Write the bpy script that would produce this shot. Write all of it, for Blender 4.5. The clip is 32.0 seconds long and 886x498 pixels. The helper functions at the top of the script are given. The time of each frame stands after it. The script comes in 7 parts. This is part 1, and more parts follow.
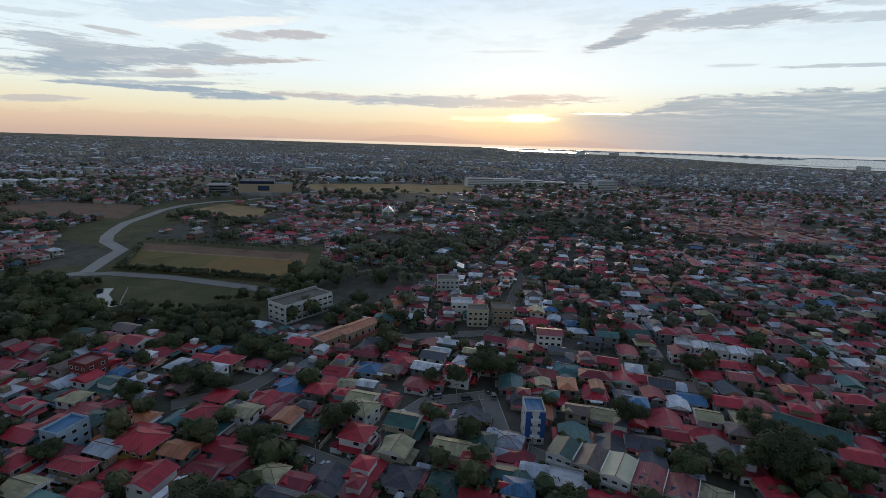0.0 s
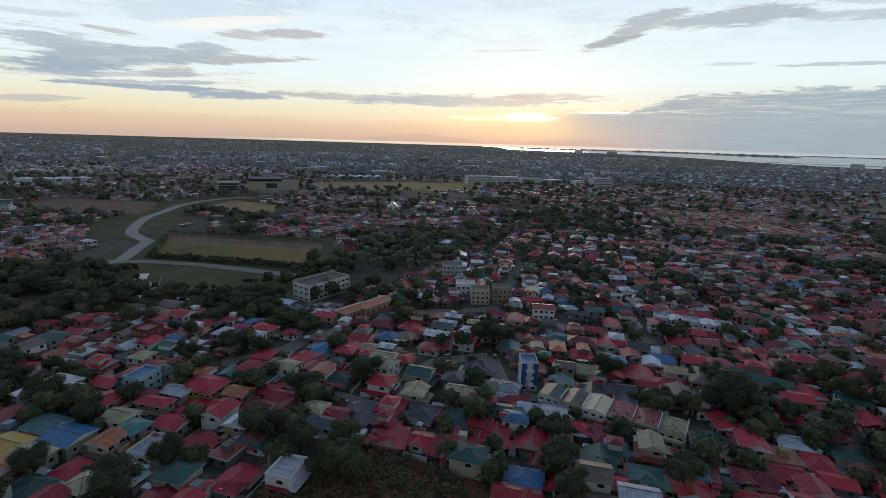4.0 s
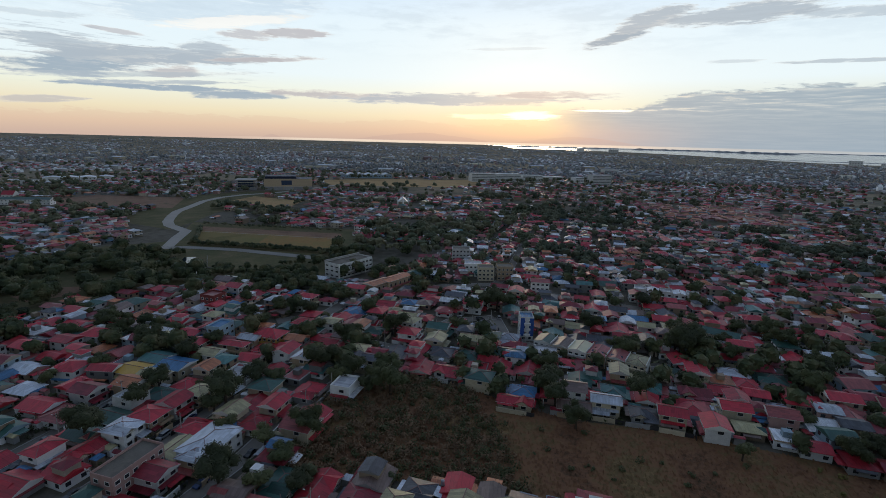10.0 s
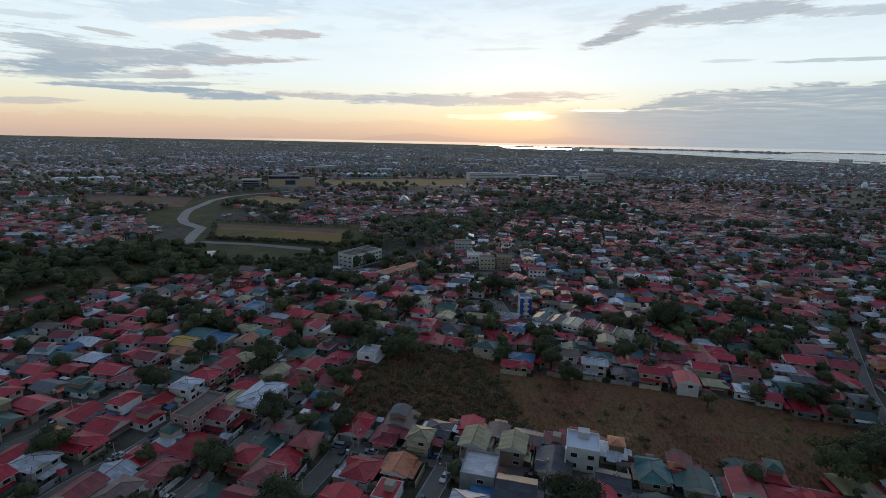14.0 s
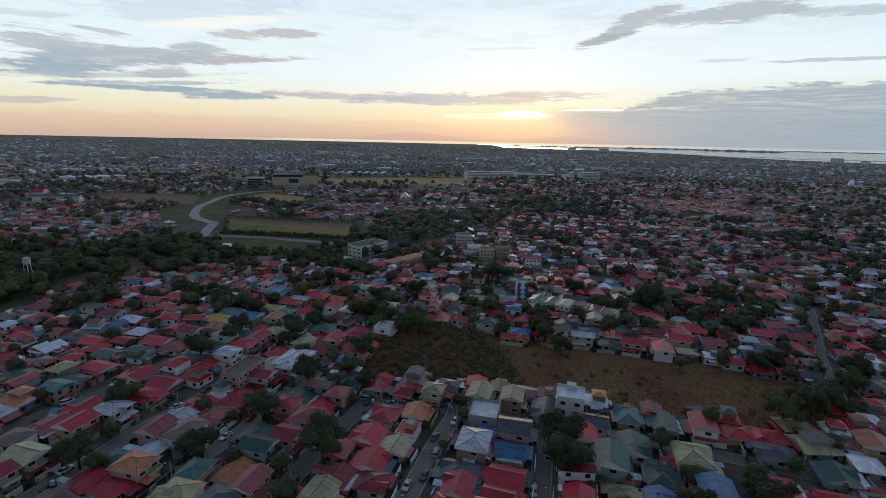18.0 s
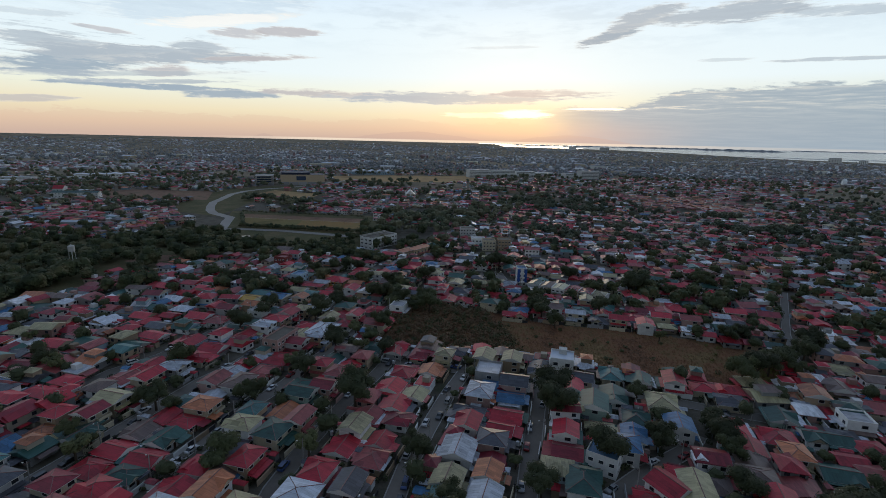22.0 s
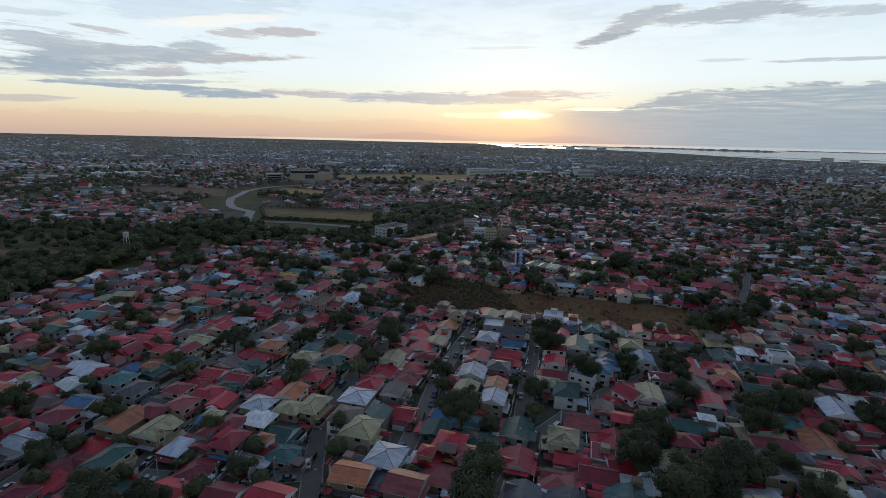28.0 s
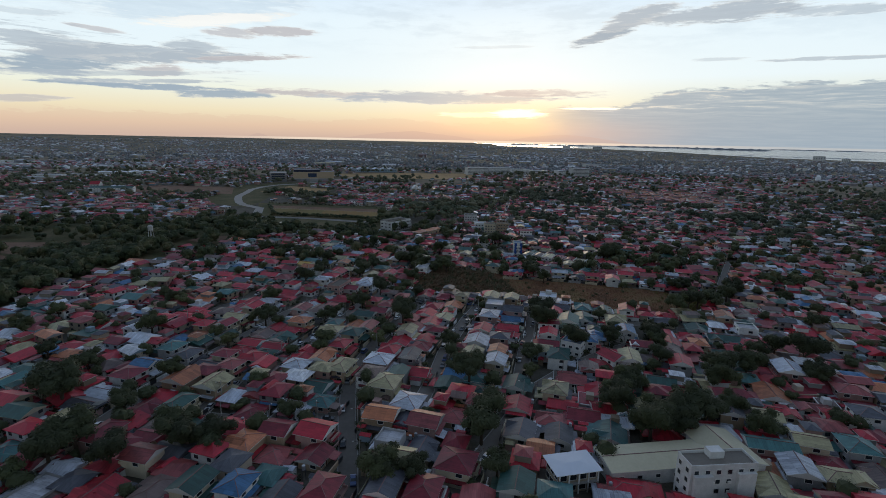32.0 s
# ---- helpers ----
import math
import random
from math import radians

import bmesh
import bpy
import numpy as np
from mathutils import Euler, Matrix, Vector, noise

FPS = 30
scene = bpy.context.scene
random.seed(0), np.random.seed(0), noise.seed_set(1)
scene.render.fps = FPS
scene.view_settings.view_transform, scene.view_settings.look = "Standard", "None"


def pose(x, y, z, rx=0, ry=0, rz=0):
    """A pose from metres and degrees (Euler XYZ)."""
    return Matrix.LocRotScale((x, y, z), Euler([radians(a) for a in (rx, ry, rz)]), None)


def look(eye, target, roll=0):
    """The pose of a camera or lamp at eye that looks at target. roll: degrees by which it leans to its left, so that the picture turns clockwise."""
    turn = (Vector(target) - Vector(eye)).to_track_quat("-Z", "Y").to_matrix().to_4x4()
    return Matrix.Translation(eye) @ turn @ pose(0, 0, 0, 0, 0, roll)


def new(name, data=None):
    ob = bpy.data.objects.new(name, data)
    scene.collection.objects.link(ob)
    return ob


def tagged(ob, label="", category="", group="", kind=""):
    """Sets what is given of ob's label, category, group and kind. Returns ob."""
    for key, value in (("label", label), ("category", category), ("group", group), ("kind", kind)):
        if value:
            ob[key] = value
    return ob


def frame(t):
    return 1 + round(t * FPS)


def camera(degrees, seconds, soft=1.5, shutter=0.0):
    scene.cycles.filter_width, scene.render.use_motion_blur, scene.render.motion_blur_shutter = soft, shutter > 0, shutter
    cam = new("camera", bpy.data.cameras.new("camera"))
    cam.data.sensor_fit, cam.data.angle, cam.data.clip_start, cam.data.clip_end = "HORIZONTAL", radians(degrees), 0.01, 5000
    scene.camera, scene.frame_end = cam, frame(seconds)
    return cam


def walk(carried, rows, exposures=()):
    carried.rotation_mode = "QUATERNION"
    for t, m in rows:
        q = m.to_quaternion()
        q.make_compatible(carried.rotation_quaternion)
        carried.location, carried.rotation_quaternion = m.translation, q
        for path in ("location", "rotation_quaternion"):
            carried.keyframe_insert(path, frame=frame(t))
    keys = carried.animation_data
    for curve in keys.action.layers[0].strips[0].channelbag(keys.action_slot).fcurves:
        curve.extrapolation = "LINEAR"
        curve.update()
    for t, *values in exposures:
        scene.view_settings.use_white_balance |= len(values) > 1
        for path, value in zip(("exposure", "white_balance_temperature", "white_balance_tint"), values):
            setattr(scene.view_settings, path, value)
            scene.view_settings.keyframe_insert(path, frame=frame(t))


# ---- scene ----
cam = camera(84.0, 32.0, soft=0.35)
PATH = [
    (0, (6.327, 244.117, 95.159), (6.08, 246.057, 94.737), 1.8),
    (1, (6.435, 235.47, 94.978), (6.187, 237.411, 94.558), 1.8),
    (2, (6.472, 227.203, 94.823), (6.227, 229.144, 94.402), 1.75),
    (3, (6.551, 219.023, 94.682), (6.309, 220.964, 94.258), 1.72),
    (6, (7.014, 194.779, 94.017), (6.764, 196.718, 93.59), 1.5),
    (7, (7.299, 186.78, 94.028), (7.044, 188.717, 93.599), 1.45),
    (8, (7.21, 178.59, 94.019), (6.95, 180.526, 93.591), 1.5),
    (9, (7.106, 170.499, 94.052), (6.851, 172.437, 93.628), 1.45),
    (10, (7.422, 162.272, 94.212), (7.168, 164.209, 93.782), 1.45),
    (11, (7.485, 154.084, 94.348), (7.234, 156.022, 93.917), 1.4),
    (12, (6.917, 146.424, 94.296), (6.67, 148.362, 93.863), 1.38),
    (13, (5.822, 139.285, 94.152), (5.58, 141.224, 93.722), 1.25),
    (14, (5.268, 132.081, 94.08), (5.029, 134.02, 93.652), 1.2),
    (17, (4.131, 110.589, 93.894), (3.906, 112.53, 93.466), 1.1),
    (18, (4.263, 103.494, 93.796), (4.037, 105.434, 93.366), 1.2),
    (19, (4.587, 96.005, 93.686), (4.358, 97.945, 93.255), 1.2),
    (20, (4.295, 88.68, 93.81), (4.064, 90.619, 93.376), 1.4),
    (21, (4.111, 80.715, 93.915), (3.881, 82.653, 93.477), 1.4),
    (22, (3.969, 72.687, 93.827), (3.74, 74.626, 93.393), 1.3),
    (23, (3.641, 64.532, 93.699), (3.414, 66.471, 93.266), 1.3),
    (24, (3.405, 56.494, 93.962), (3.178, 58.432, 93.522), 1.3),
    (25, (3.177, 48.327, 93.978), (2.949, 50.265, 93.541), 1.3),
    (28, (2.11, 23.324, 93.359), (1.888, 25.264, 92.926), 1.3),
    (29, (1.927, 15.972, 93.289), (1.704, 17.912, 92.855), 1.1),
    (30, (1.561, 8.596, 93.316), (1.339, 10.536, 92.88), 1.1),
    (31, (1.149, 0.8, 93.204), (0.929, 2.739, 92.768), 1.1),
    (32, (0.616, -6.663, 93.043), (0.406, -4.722, 92.608), 1.2),
]
walk(cam, [(t, look(e, a, r)) for t, e, a, r in PATH])

# ---- world, sun, exposure ----
SUN_AZ, SUN_EL = 1.5, 4.0
THETA = radians(8.6)
UX, UY = math.sin(THETA), math.cos(THETA)
VX, VY = math.cos(THETA), -math.sin(THETA)


class Nodes:
    """Short calls for node trees."""

    def __init__(self, tree):
        self.tree = tree

    def add(self, kind, links=(), **props):
        n = self.tree.nodes.new(kind)
        for key, value in props.items():
            setattr(n, key, value)
        for key, value in dict(links).items():
            self.put(n.inputs[key], value)
        return n

    def put(self, socket, value):
        if isinstance(value, bpy.types.NodeSocket):
            self.tree.links.new(value, socket)
        else:
            socket.default_value = value

    def math(self, op, a, b=0.0, c=0.0, clamp=False):
        n = self.add("ShaderNodeMath", {0: a, 1: b, 2: c}, operation=op, use_clamp=clamp)
        return n.outputs[0]

    def span(self, value, a, b, c=0.0, d=1.0):
        n = self.add("ShaderNodeMapRange", {0: value, 1: a, 2: b, 3: c, 4: d}, interpolation_type="SMOOTHSTEP")
        return n.outputs[0]

    def mix(self, fac, a, b, blend="MIX"):
        n = self.add("ShaderNodeMix", {0: fac, 6: a, 7: b}, data_type="RGBA", blend_type=blend)
        return n.outputs[2]

    def ramp(self, value, stops, interpolation="LINEAR"):
        n = self.add("ShaderNodeValToRGB", {0: value})
        n.color_ramp.interpolation = interpolation
        e = n.color_ramp.elements
        while len(e) < len(stops):
            e.new(1.0)
        for i, (at, col) in enumerate(stops):
            e[i].position, e[i].color = at, (*col, 1)
        return n.outputs[0]

    def noise(self, vector, scale, detail=3.0, rough=0.55):
        return self.add("ShaderNodeTexNoise", {"Vector": vector, "Scale": scale, "Detail": detail, "Roughness": rough}).outputs[0]


def build_sky():
    world = bpy.data.worlds.new("sky")
    scene.world = world
    world.use_nodes = True
    world.node_tree.nodes.clear()
    g = Nodes(world.node_tree)
    way = g.add("ShaderNodeTexCoord").outputs["Generated"]
    sep = g.add("ShaderNodeSeparateXYZ", {0: way}).outputs
    el = g.math("MULTIPLY", g.math("ARCSINE", sep[2]), 57.29578)
    az = g.math("MULTIPLY", g.math("ARCTAN2", sep[0], sep[1]), 57.29578)
    # brightness falls off away from the setting sun and towards the zenith
    sx, sy, sz = math.sin(radians(SUN_AZ)), math.cos(radians(SUN_AZ)), 0.07
    near = g.math("ADD", g.math("ADD", g.math("MULTIPLY", sep[0], sx), g.math("MULTIPLY", sep[1], sy)), g.math("MULTIPLY", sep[2], sz))
    dim = g.span(near, -0.4, 0.60, 0.38, 1.0)
    base = g.ramp(g.math("DIVIDE", el, 60.0, clamp=True), [
        (0.0, (0.60, 0.45, 0.38)), (0.018, (0.76, 0.57, 0.42)), (0.042, (0.86, 0.76, 0.54)), (0.075, (0.86, 0.89, 0.76)), (0.11, (0.82, 0.93, 0.97)),
        (0.20, (0.78, 0.91, 0.99)), (0.28, (0.62, 0.78, 0.96)), (0.40, (0.235, 0.335, 0.55)), (1.0, (0.13, 0.21, 0.40))])
    # cooler and cloudier towards the sea
    cool = g.span(az, 6.0, 26.0)
    low = g.span(el, 7.0, 0.5)
    base = g.mix(g.math("MULTIPLY", g.math("MULTIPLY", cool, low), 0.75), base, (0.32, 0.41, 0.51, 1))
    col = g.mix(1.0, base, g.add("ShaderNodeCombineXYZ", {0: dim, 1: dim, 2: dim}).outputs[0], "MULTIPLY")
    flat = g.add("ShaderNodeCombineXYZ", {0: g.math("MULTIPLY", az, 0.075), 1: g.math("MULTIPLY", el, 0.34), 2: 0.0}).outputs[0]
    # bend the sampling a little, so that streaks curl
    curl = g.math("MULTIPLY", g.math("SUBTRACT", g.noise(flat, 1.6, 3.0), 0.5), 0.22)
    flat = g.add("ShaderNodeVectorMath", {0: flat, 1: g.add("ShaderNodeCombineXYZ", {0: 0.0, 1: curl, 2: 0.0}).outputs[0]}, operation="ADD").outputs[0]
    long_ = g.add("ShaderNodeVectorMath", {0: flat, 1: (0.45, 1.7, 1.0)}, operation="MULTIPLY").outputs[0]
    wisp = g.noise(flat, 11.0, 6.0, 0.68)
    big = g.noise(flat, 1.3, 7.0, 0.62)
    fine = g.noise(flat, 4.5, 6.0, 0.62)
    tuft = g.noise(flat, 2.6, 6.0, 0.62)
    streaks = g.noise(long_, 6.0, 7.0, 0.65)
    swing = lambda v, k: g.math("MULTIPLY", g.math("SUBTRACT", v, 0.5), k)
    rough = g.math("ADD", g.math("ADD", swing(big, 2.0), swing(streaks, 2.8)), g.math("ADD", swing(fine, 2.4), swing(wisp, 1.5)))
    grey, slate = (0.43, 0.50, 0.57, 1), (0.34, 0.43, 0.52, 1)
    white, dusk = (0.97, 0.96, 0.92, 1), (0.50, 0.49, 0.52, 1)
    # pale veils high up
    veil = g.math("MULTIPLY", g.span(g.math("ADD", big, swing(fine, 0.5)), 0.42, 0.66), g.span(el, 7.5, 12.5))
    col = g.mix(g.math("MULTIPLY", veil, 0.5), col, (0.58, 0.70, 0.80, 1))
    # low warm cumulus along the horizon
    top = g.math("ADD", g.math("ADD", 2.0, swing(tuft, 2.6)), swing(wisp, 1.2))
    low_band = g.math("MULTIPLY", g.span(g.math("SUBTRACT", top, el), 0.0, 0.22), g.span(az, 6.0, 1.0))
    col = g.mix(g.math("MULTIPLY", low_band, 0.26), col, (0.72, 0.50, 0.38, 1))
    # azimuth, elevation, half width, half height, slope, density, colour
    clouds = [(-31.5, 11.9, 9.5, 1.3, 0.11, 0.45, (0.55, 0.68, 0.80, 1)), (-30.1, 10.9, 6.2, 0.55, 0.15, 0.8, white), (-43.3, 7.6, 5.0, 0.6, -0.05, 0.8, grey), (-42.4, 6.1, 7.0, 0.95, 0.10, 0.95, slate), (-35.9, 7.3, 9.0, 0.75, 0.05, 0.9, grey), (-32.9, 7.25, 8.5, 0.5, 0.10, 0.95, grey), (-27.0, 7.7, 5.2, 0.24, 0.08, 0.9, dusk),
              (-35.4, 5.9, 2.6, 0.5, 0.08, 0.85, dusk), (-39.0, 5.4, 10.0, 0.27, 0.08, 0.6, grey), (-36.0, 4.4, 8.2, 0.30, 0.011, 1.0, slate), (-36.1, 4.9, 6.5, 0.22, 0.06, 0.8, grey), (-29.9, 4.05, 4.4, 0.36, 0.03, 0.95, slate), (-45.8, 2.75, 3.4, 0.30, 0.07, 0.7, dusk), (-32.0, 8.3, 2.8, 0.66, -0.02, 0.8, grey), (-28.5, 9.9, 2.6, 0.46, 0.0, 0.75, dusk),
              (-23.5, 10.45, 3.3, 0.50, 0.05, 0.85, dusk), (-39.9, 9.1, 2.3, 0.22, -0.04, 0.7, dusk), (-46.0, 9.7, 4.0, 0.30, 0.05, 0.4, grey), (-17.0, 4.5, 9.0, 0.42, -0.015, 0.9, dusk), (-5.5, 4.55, 13.5, 0.66, 0.017, 0.9, grey), (3.0, 5.1, 6.5, 0.42, 0.02, 0.75, dusk), (-0.7, 9.8, 4.3, 0.17, 0.02, 0.3, grey), (10.4, 10.75, 3.2, 0.58, 0.22, 1.0, slate), (13.8, 12.4, 3.4, 0.85, 0.26, 0.95, grey),
              (21.2, 12.2, 7.0, 0.85, 0.04, 0.9, grey), (29.3, 11.6, 4.5, 0.45, -0.07, 0.65, grey), (32.0, 12.5, 4.0, 0.5, -0.08, 0.5, grey), (29.5, 7.65, 6.0, 0.17, -0.03, 0.75, grey), (21.4, 8.1, 2.2, 0.16, -0.02, 0.45, grey)]
    for a, e, wa, we, slope, dense, tint in clouds:
        da = g.math("SUBTRACT", az, a)
        de = g.math("SUBTRACT", g.math("SUBTRACT", el, e), g.math("MULTIPLY", da, slope))
        r = g.math("ADD", g.math("POWER", g.math("ABSOLUTE", g.math("DIVIDE", da, wa)), 2.0), g.math("POWER", g.math("ABSOLUTE", g.math("DIVIDE", de, we)), 2.0))
        body = g.math("ADD", g.math("SUBTRACT", 1.5, r), rough)
        # thin edges are lit, the thick middle is grey
        shade = g.mix(g.span(g.math("ADD", body, swing(tuft, 1.6)), 0.15, 1.1), tuple(0.45 * v + 0.55 * w for v, w in zip(tint[:3], (0.92, 0.88, 0.80))) + (1,), tint)
        col = g.mix(g.math("MULTIPLY", g.span(body, 0.05, 1.0), dense), col, shade)
    for a0, a1, e0, e1, much in ((-24.0, -34.0, 3.9, 8.8, 0.55), (12.0, 18.0, 11.0, 13.5, 0.5)):
        loose = g.math("MULTIPLY", g.span(az, a0, a1), g.math("MULTIPLY", g.span(el, e0, e0 + 1.0), g.span(el, e1 + 1.2, e1)))
        thread = g.span(g.math("ADD", streaks, g.math("ADD", swing(big, 0.5), swing(wisp, 0.3))), 0.52, 0.66)
        col = g.mix(g.math("MULTIPLY", g.math("MULTIPLY", loose, thread), much), col, grey)
    # the long bank over the sea: a ragged top, thin lit gaps in its upper half, plain slate below
    crest = g.math("ADD", g.span(az, 7.0, 23.0, 3.7, 5.75), g.math("ADD", swing(tuft, 2.4), swing(wisp, 1.3)))
    bank = g.math("MULTIPLY", g.span(g.math("SUBTRACT", crest, el), 0.0, 0.45), g.span(g.math("ADD", az, swing(big, 6.0)), 2.5, 8.5))
    gaps = g.math("MULTIPLY", g.span(g.math("ADD", streaks, swing(wisp, 0.3)), 0.53, 0.64), g.math("MULTIPLY", g.span(el, 2.9, 4.0), g.span(az, 30.0, 10.0, 0.15, 0.85)))
    deep = g.mix(g.math("MULTIPLY", g.span(streaks, 0.38, 0.64), g.span(el, 2.0, 4.0, 0.3, 1.0)), (0.33, 0.42, 0.50, 1), (0.45, 0.52, 0.57, 1))
    deep = g.mix(g.math("MULTIPLY", g.span(el, 3.0, 0.6), g.span(az, 22.0, 4.0)), deep, (0.56, 0.47, 0.45, 1))
    col = g.mix(g.math("MULTIPLY", bank, 0.97), col, g.mix(gaps, deep, (0.95, 0.88, 0.74, 1)))
    # far ranges of hills on the horizon
    for centre, half_, peak in ((-10.0, 8.5, 0.85), (-26.5, 2.2, 0.28), (7.0, 8.0, 0.8)):
        hill = g.math("SUBTRACT", g.math("SUBTRACT", peak, g.math("POWER", g.math("ABSOLUTE", g.math("DIVIDE", g.math("SUBTRACT", az, centre), half_)), 1.5)), el)
        col = g.mix(g.math("MULTIPLY", g.span(g.math("ADD", hill, swing(fine, 0.35)), 0.0, 0.08), 0.38), col, (0.52, 0.38, 0.35, 1))
    # the sun behind thin cloud, and its lit streak
    for sa, se, wa, we, power in ((1.9, 2.95, 3.3, 0.55, 1.0), (9.5, 3.55, 3.6, 0.16, 0.9), (-2.0, 2.75, 5.5, 0.4, 0.35)):
        da, de = g.math("DIVIDE", g.math("SUBTRACT", az, sa), wa), g.math("DIVIDE", g.math("SUBTRACT", el, se), we)
        r = g.math("ADD", g.math("MULTIPLY", da, da), g.math("MULTIPLY", de, de))
        glow = g.span(g.math("ADD", g.math("SUBTRACT", 1.0, r), g.math("MULTIPLY", rough, 0.7)), -0.1, 0.7)
        col = g.mix(g.math("MULTIPLY", glow, power), col, (1.7, 1.55, 1.15, 1))
    halo = g.math("MULTIPLY", g.span(g.math("ADD", g.math("POWER", g.math("DIVIDE", g.math("SUBTRACT", az, 1.6), 11.0), 2.0), g.math("POWER", g.math("DIVIDE", g.math("SUBTRACT", el, 2.4), 2.6), 2.0)), 1.0, 0.0), 0.24)
    col = g.mix(halo, col, (1.0, 0.74, 0.40, 1))
    # a thin line of far sea under the sky
    line = g.math("MULTIPLY", g.span(el, -0.02, -0.10), g.span(az, -34.0, -20.0))
    col = g.mix(g.math("MULTIPLY", line, g.span(az, 30.0, 4.0, 0.25, 0.8)), col, (0.88, 0.76, 0.62, 1))
    below = g.span(el, -0.4, -2.0)
    col = g.mix(below, col, (0.10, 0.10, 0.10, 1))
    nishita = g.add("ShaderNodeTexSky", sky_type="NISHITA", sun_disc=False, sun_elevation=radians(SUN_EL), sun_rotation=radians(SUN_AZ), air_density=1.0, dust_density=2.0)
    a = g.add("ShaderNodeBackground", {0: nishita.outputs[0], 1: 0.05})
    b = g.add("ShaderNodeBackground", {0: col, 1: 1.1})
    both = g.add("ShaderNodeMixShader", {0: 0.9, 1: a.outputs[0], 2: b.outputs[0]})
    out = g.add("ShaderNodeOutputWorld", {0: both.outputs[0]})


build_sky()
sun_data = bpy.data.lights.new("sun", "SUN")
sun_data.energy, sun_data.angle, sun_data.color = 0.5, radians(14), (1.0, 0.78, 0.52)
sun = new("sun", sun_data)
sun.matrix_world = look((400 * math.sin(radians(SUN_AZ)), 400, 28), (0, 0, 0))

# ---- materials ----
MATS = {}


def surface(name, colour, rough=0.85, spread=0.25, scale=0.6, metal=0.0, spec=0.3, island=False, streak=False, bump=0.0, tones=None, patch=0.0):
    """A procedural surface: base colour, stains at two scales, and a shift from piece to piece."""
    if name in MATS:
        return MATS[name]
    m = bpy.data.materials.new(name)
    m.use_nodes = True
    g = Nodes(m.node_tree)
    bsdf = m.node_tree.nodes["Principled BSDF"]
    coord = g.add("ShaderNodeTexCoord").outputs["Object"]
    rnd = g.add("ShaderNodeNewGeometry").outputs["Random Per Island"] if island else g.add("ShaderNodeObjectInfo").outputs["Random"]
    if patch:
        rnd = g.span(g.noise(coord, patch, 1.0), 0.30, 0.70)
    col = g.ramp(rnd, tones, "LINEAR" if patch else "CONSTANT") if tones else (*colour, 1)
    offset = g.add("ShaderNodeVectorMath", {0: coord, 1: g.add("ShaderNodeCombineXYZ", {0: g.math("MULTIPLY", rnd, 37.0), 1: g.math("MULTIPLY", rnd, 91.0), 2: rnd}).outputs[0]}, operation="ADD").outputs[0]
    v1 = g.noise(offset, scale, 4.0, 0.6)
    v2 = g.noise(offset, scale * 7, 3.0, 0.6)
    v = g.math("ADD", g.math("MULTIPLY", g.math("SUBTRACT", v1, 0.5), 2.4 * spread), g.math("MULTIPLY", g.math("SUBTRACT", v2, 0.5), 1.4 * spread))
    if streak:
        # separate sheets weather differently, with rain streaks and pale worn patches
        stretched = g.add("ShaderNodeVectorMath", {0: offset, 1: (5.0, 0.5, 0.5)}, operation="MULTIPLY").outputs[0]
        v = g.math("ADD", v, g.math("MULTIPLY", g.math("SUBTRACT", g.noise(stretched, 0.8, 3.0), 0.5), 0.7))
        sides = g.add("ShaderNodeSeparateXYZ", {0: offset}).outputs
        sheet_ = g.add("ShaderNodeCombineXYZ", {0: g.math("FLOOR", g.math("MULTIPLY", sides[0], 0.95)), 1: g.math("FLOOR", g.math("MULTIPLY", sides[1], 0.36)), 2: g.math("FLOOR", g.math("MULTIPLY", rnd, 99.0))}).outputs[0]
        tone = g.add("ShaderNodeTexWhiteNoise", {"Vector": sheet_}, noise_dimensions="3D").outputs["Value"]
        v = g.math("ADD", v, g.math("MULTIPLY", g.math("SUBTRACT", tone, 0.5), 0.38))
        lap = g.math("LESS_THAN", g.math("FRACT", g.math("MULTIPLY", sides[0], 0.95)), 0.10)
        v = g.math("SUBTRACT", v, g.math("MULTIPLY", lap, 0.22))
    shift = g.math("ADD", g.math("MULTIPLY", g.math("SUBTRACT", g.math("FRACT", g.math("MULTIPLY", rnd, 53.7)), 0.5), 0.5), g.math("ADD", v, 1.0))
    shift = g.math("MAXIMUM", shift, 0.15)
    col = g.mix(1.0, col, g.add("ShaderNodeCombineXYZ", {0: shift, 1: shift, 2: shift}).outputs[0], "MULTIPLY")
    g.put(bsdf.inputs["Base Color"], col)
    bsdf.inputs["Roughness"].default_value = rough
    bsdf.inputs["Metallic"].default_value = metal
    bsdf.inputs["Specular IOR Level"].default_value = spec
    if bump:
        b = g.add("ShaderNodeBump", {"Strength": 0.6, "Distance": bump, "Height": v2})
        g.put(bsdf.inputs["Normal"], b.outputs[0])
    MATS[name] = m
    return m


ROOF = {"R": (0.36, 0.019, 0.032), "M": (0.20, 0.017, 0.028), "G": (0.025, 0.075, 0.062), "T": (0.045, 0.13, 0.125), "B": (0.045, 0.14, 0.27),
        "L": (0.42, 0.45, 0.50), "K": (0.070, 0.072, 0.085), "Y": (0.33, 0.29, 0.16), "O": (0.42, 0.145, 0.065), "P": (0.27, 0.062, 0.060),
        "N": (0.15, 0.10, 0.085), "W": (0.40, 0.40, 0.42)}
ROOF_WORD = {"R": "red", "M": "dark maroon", "G": "dark green", "T": "teal", "B": "blue", "L": "pale silver-grey", "K": "charcoal", "Y": "beige", "O": "terracotta orange",
             "P": "faded pink-red", "N": "brown", "W": "white-grey flat"}
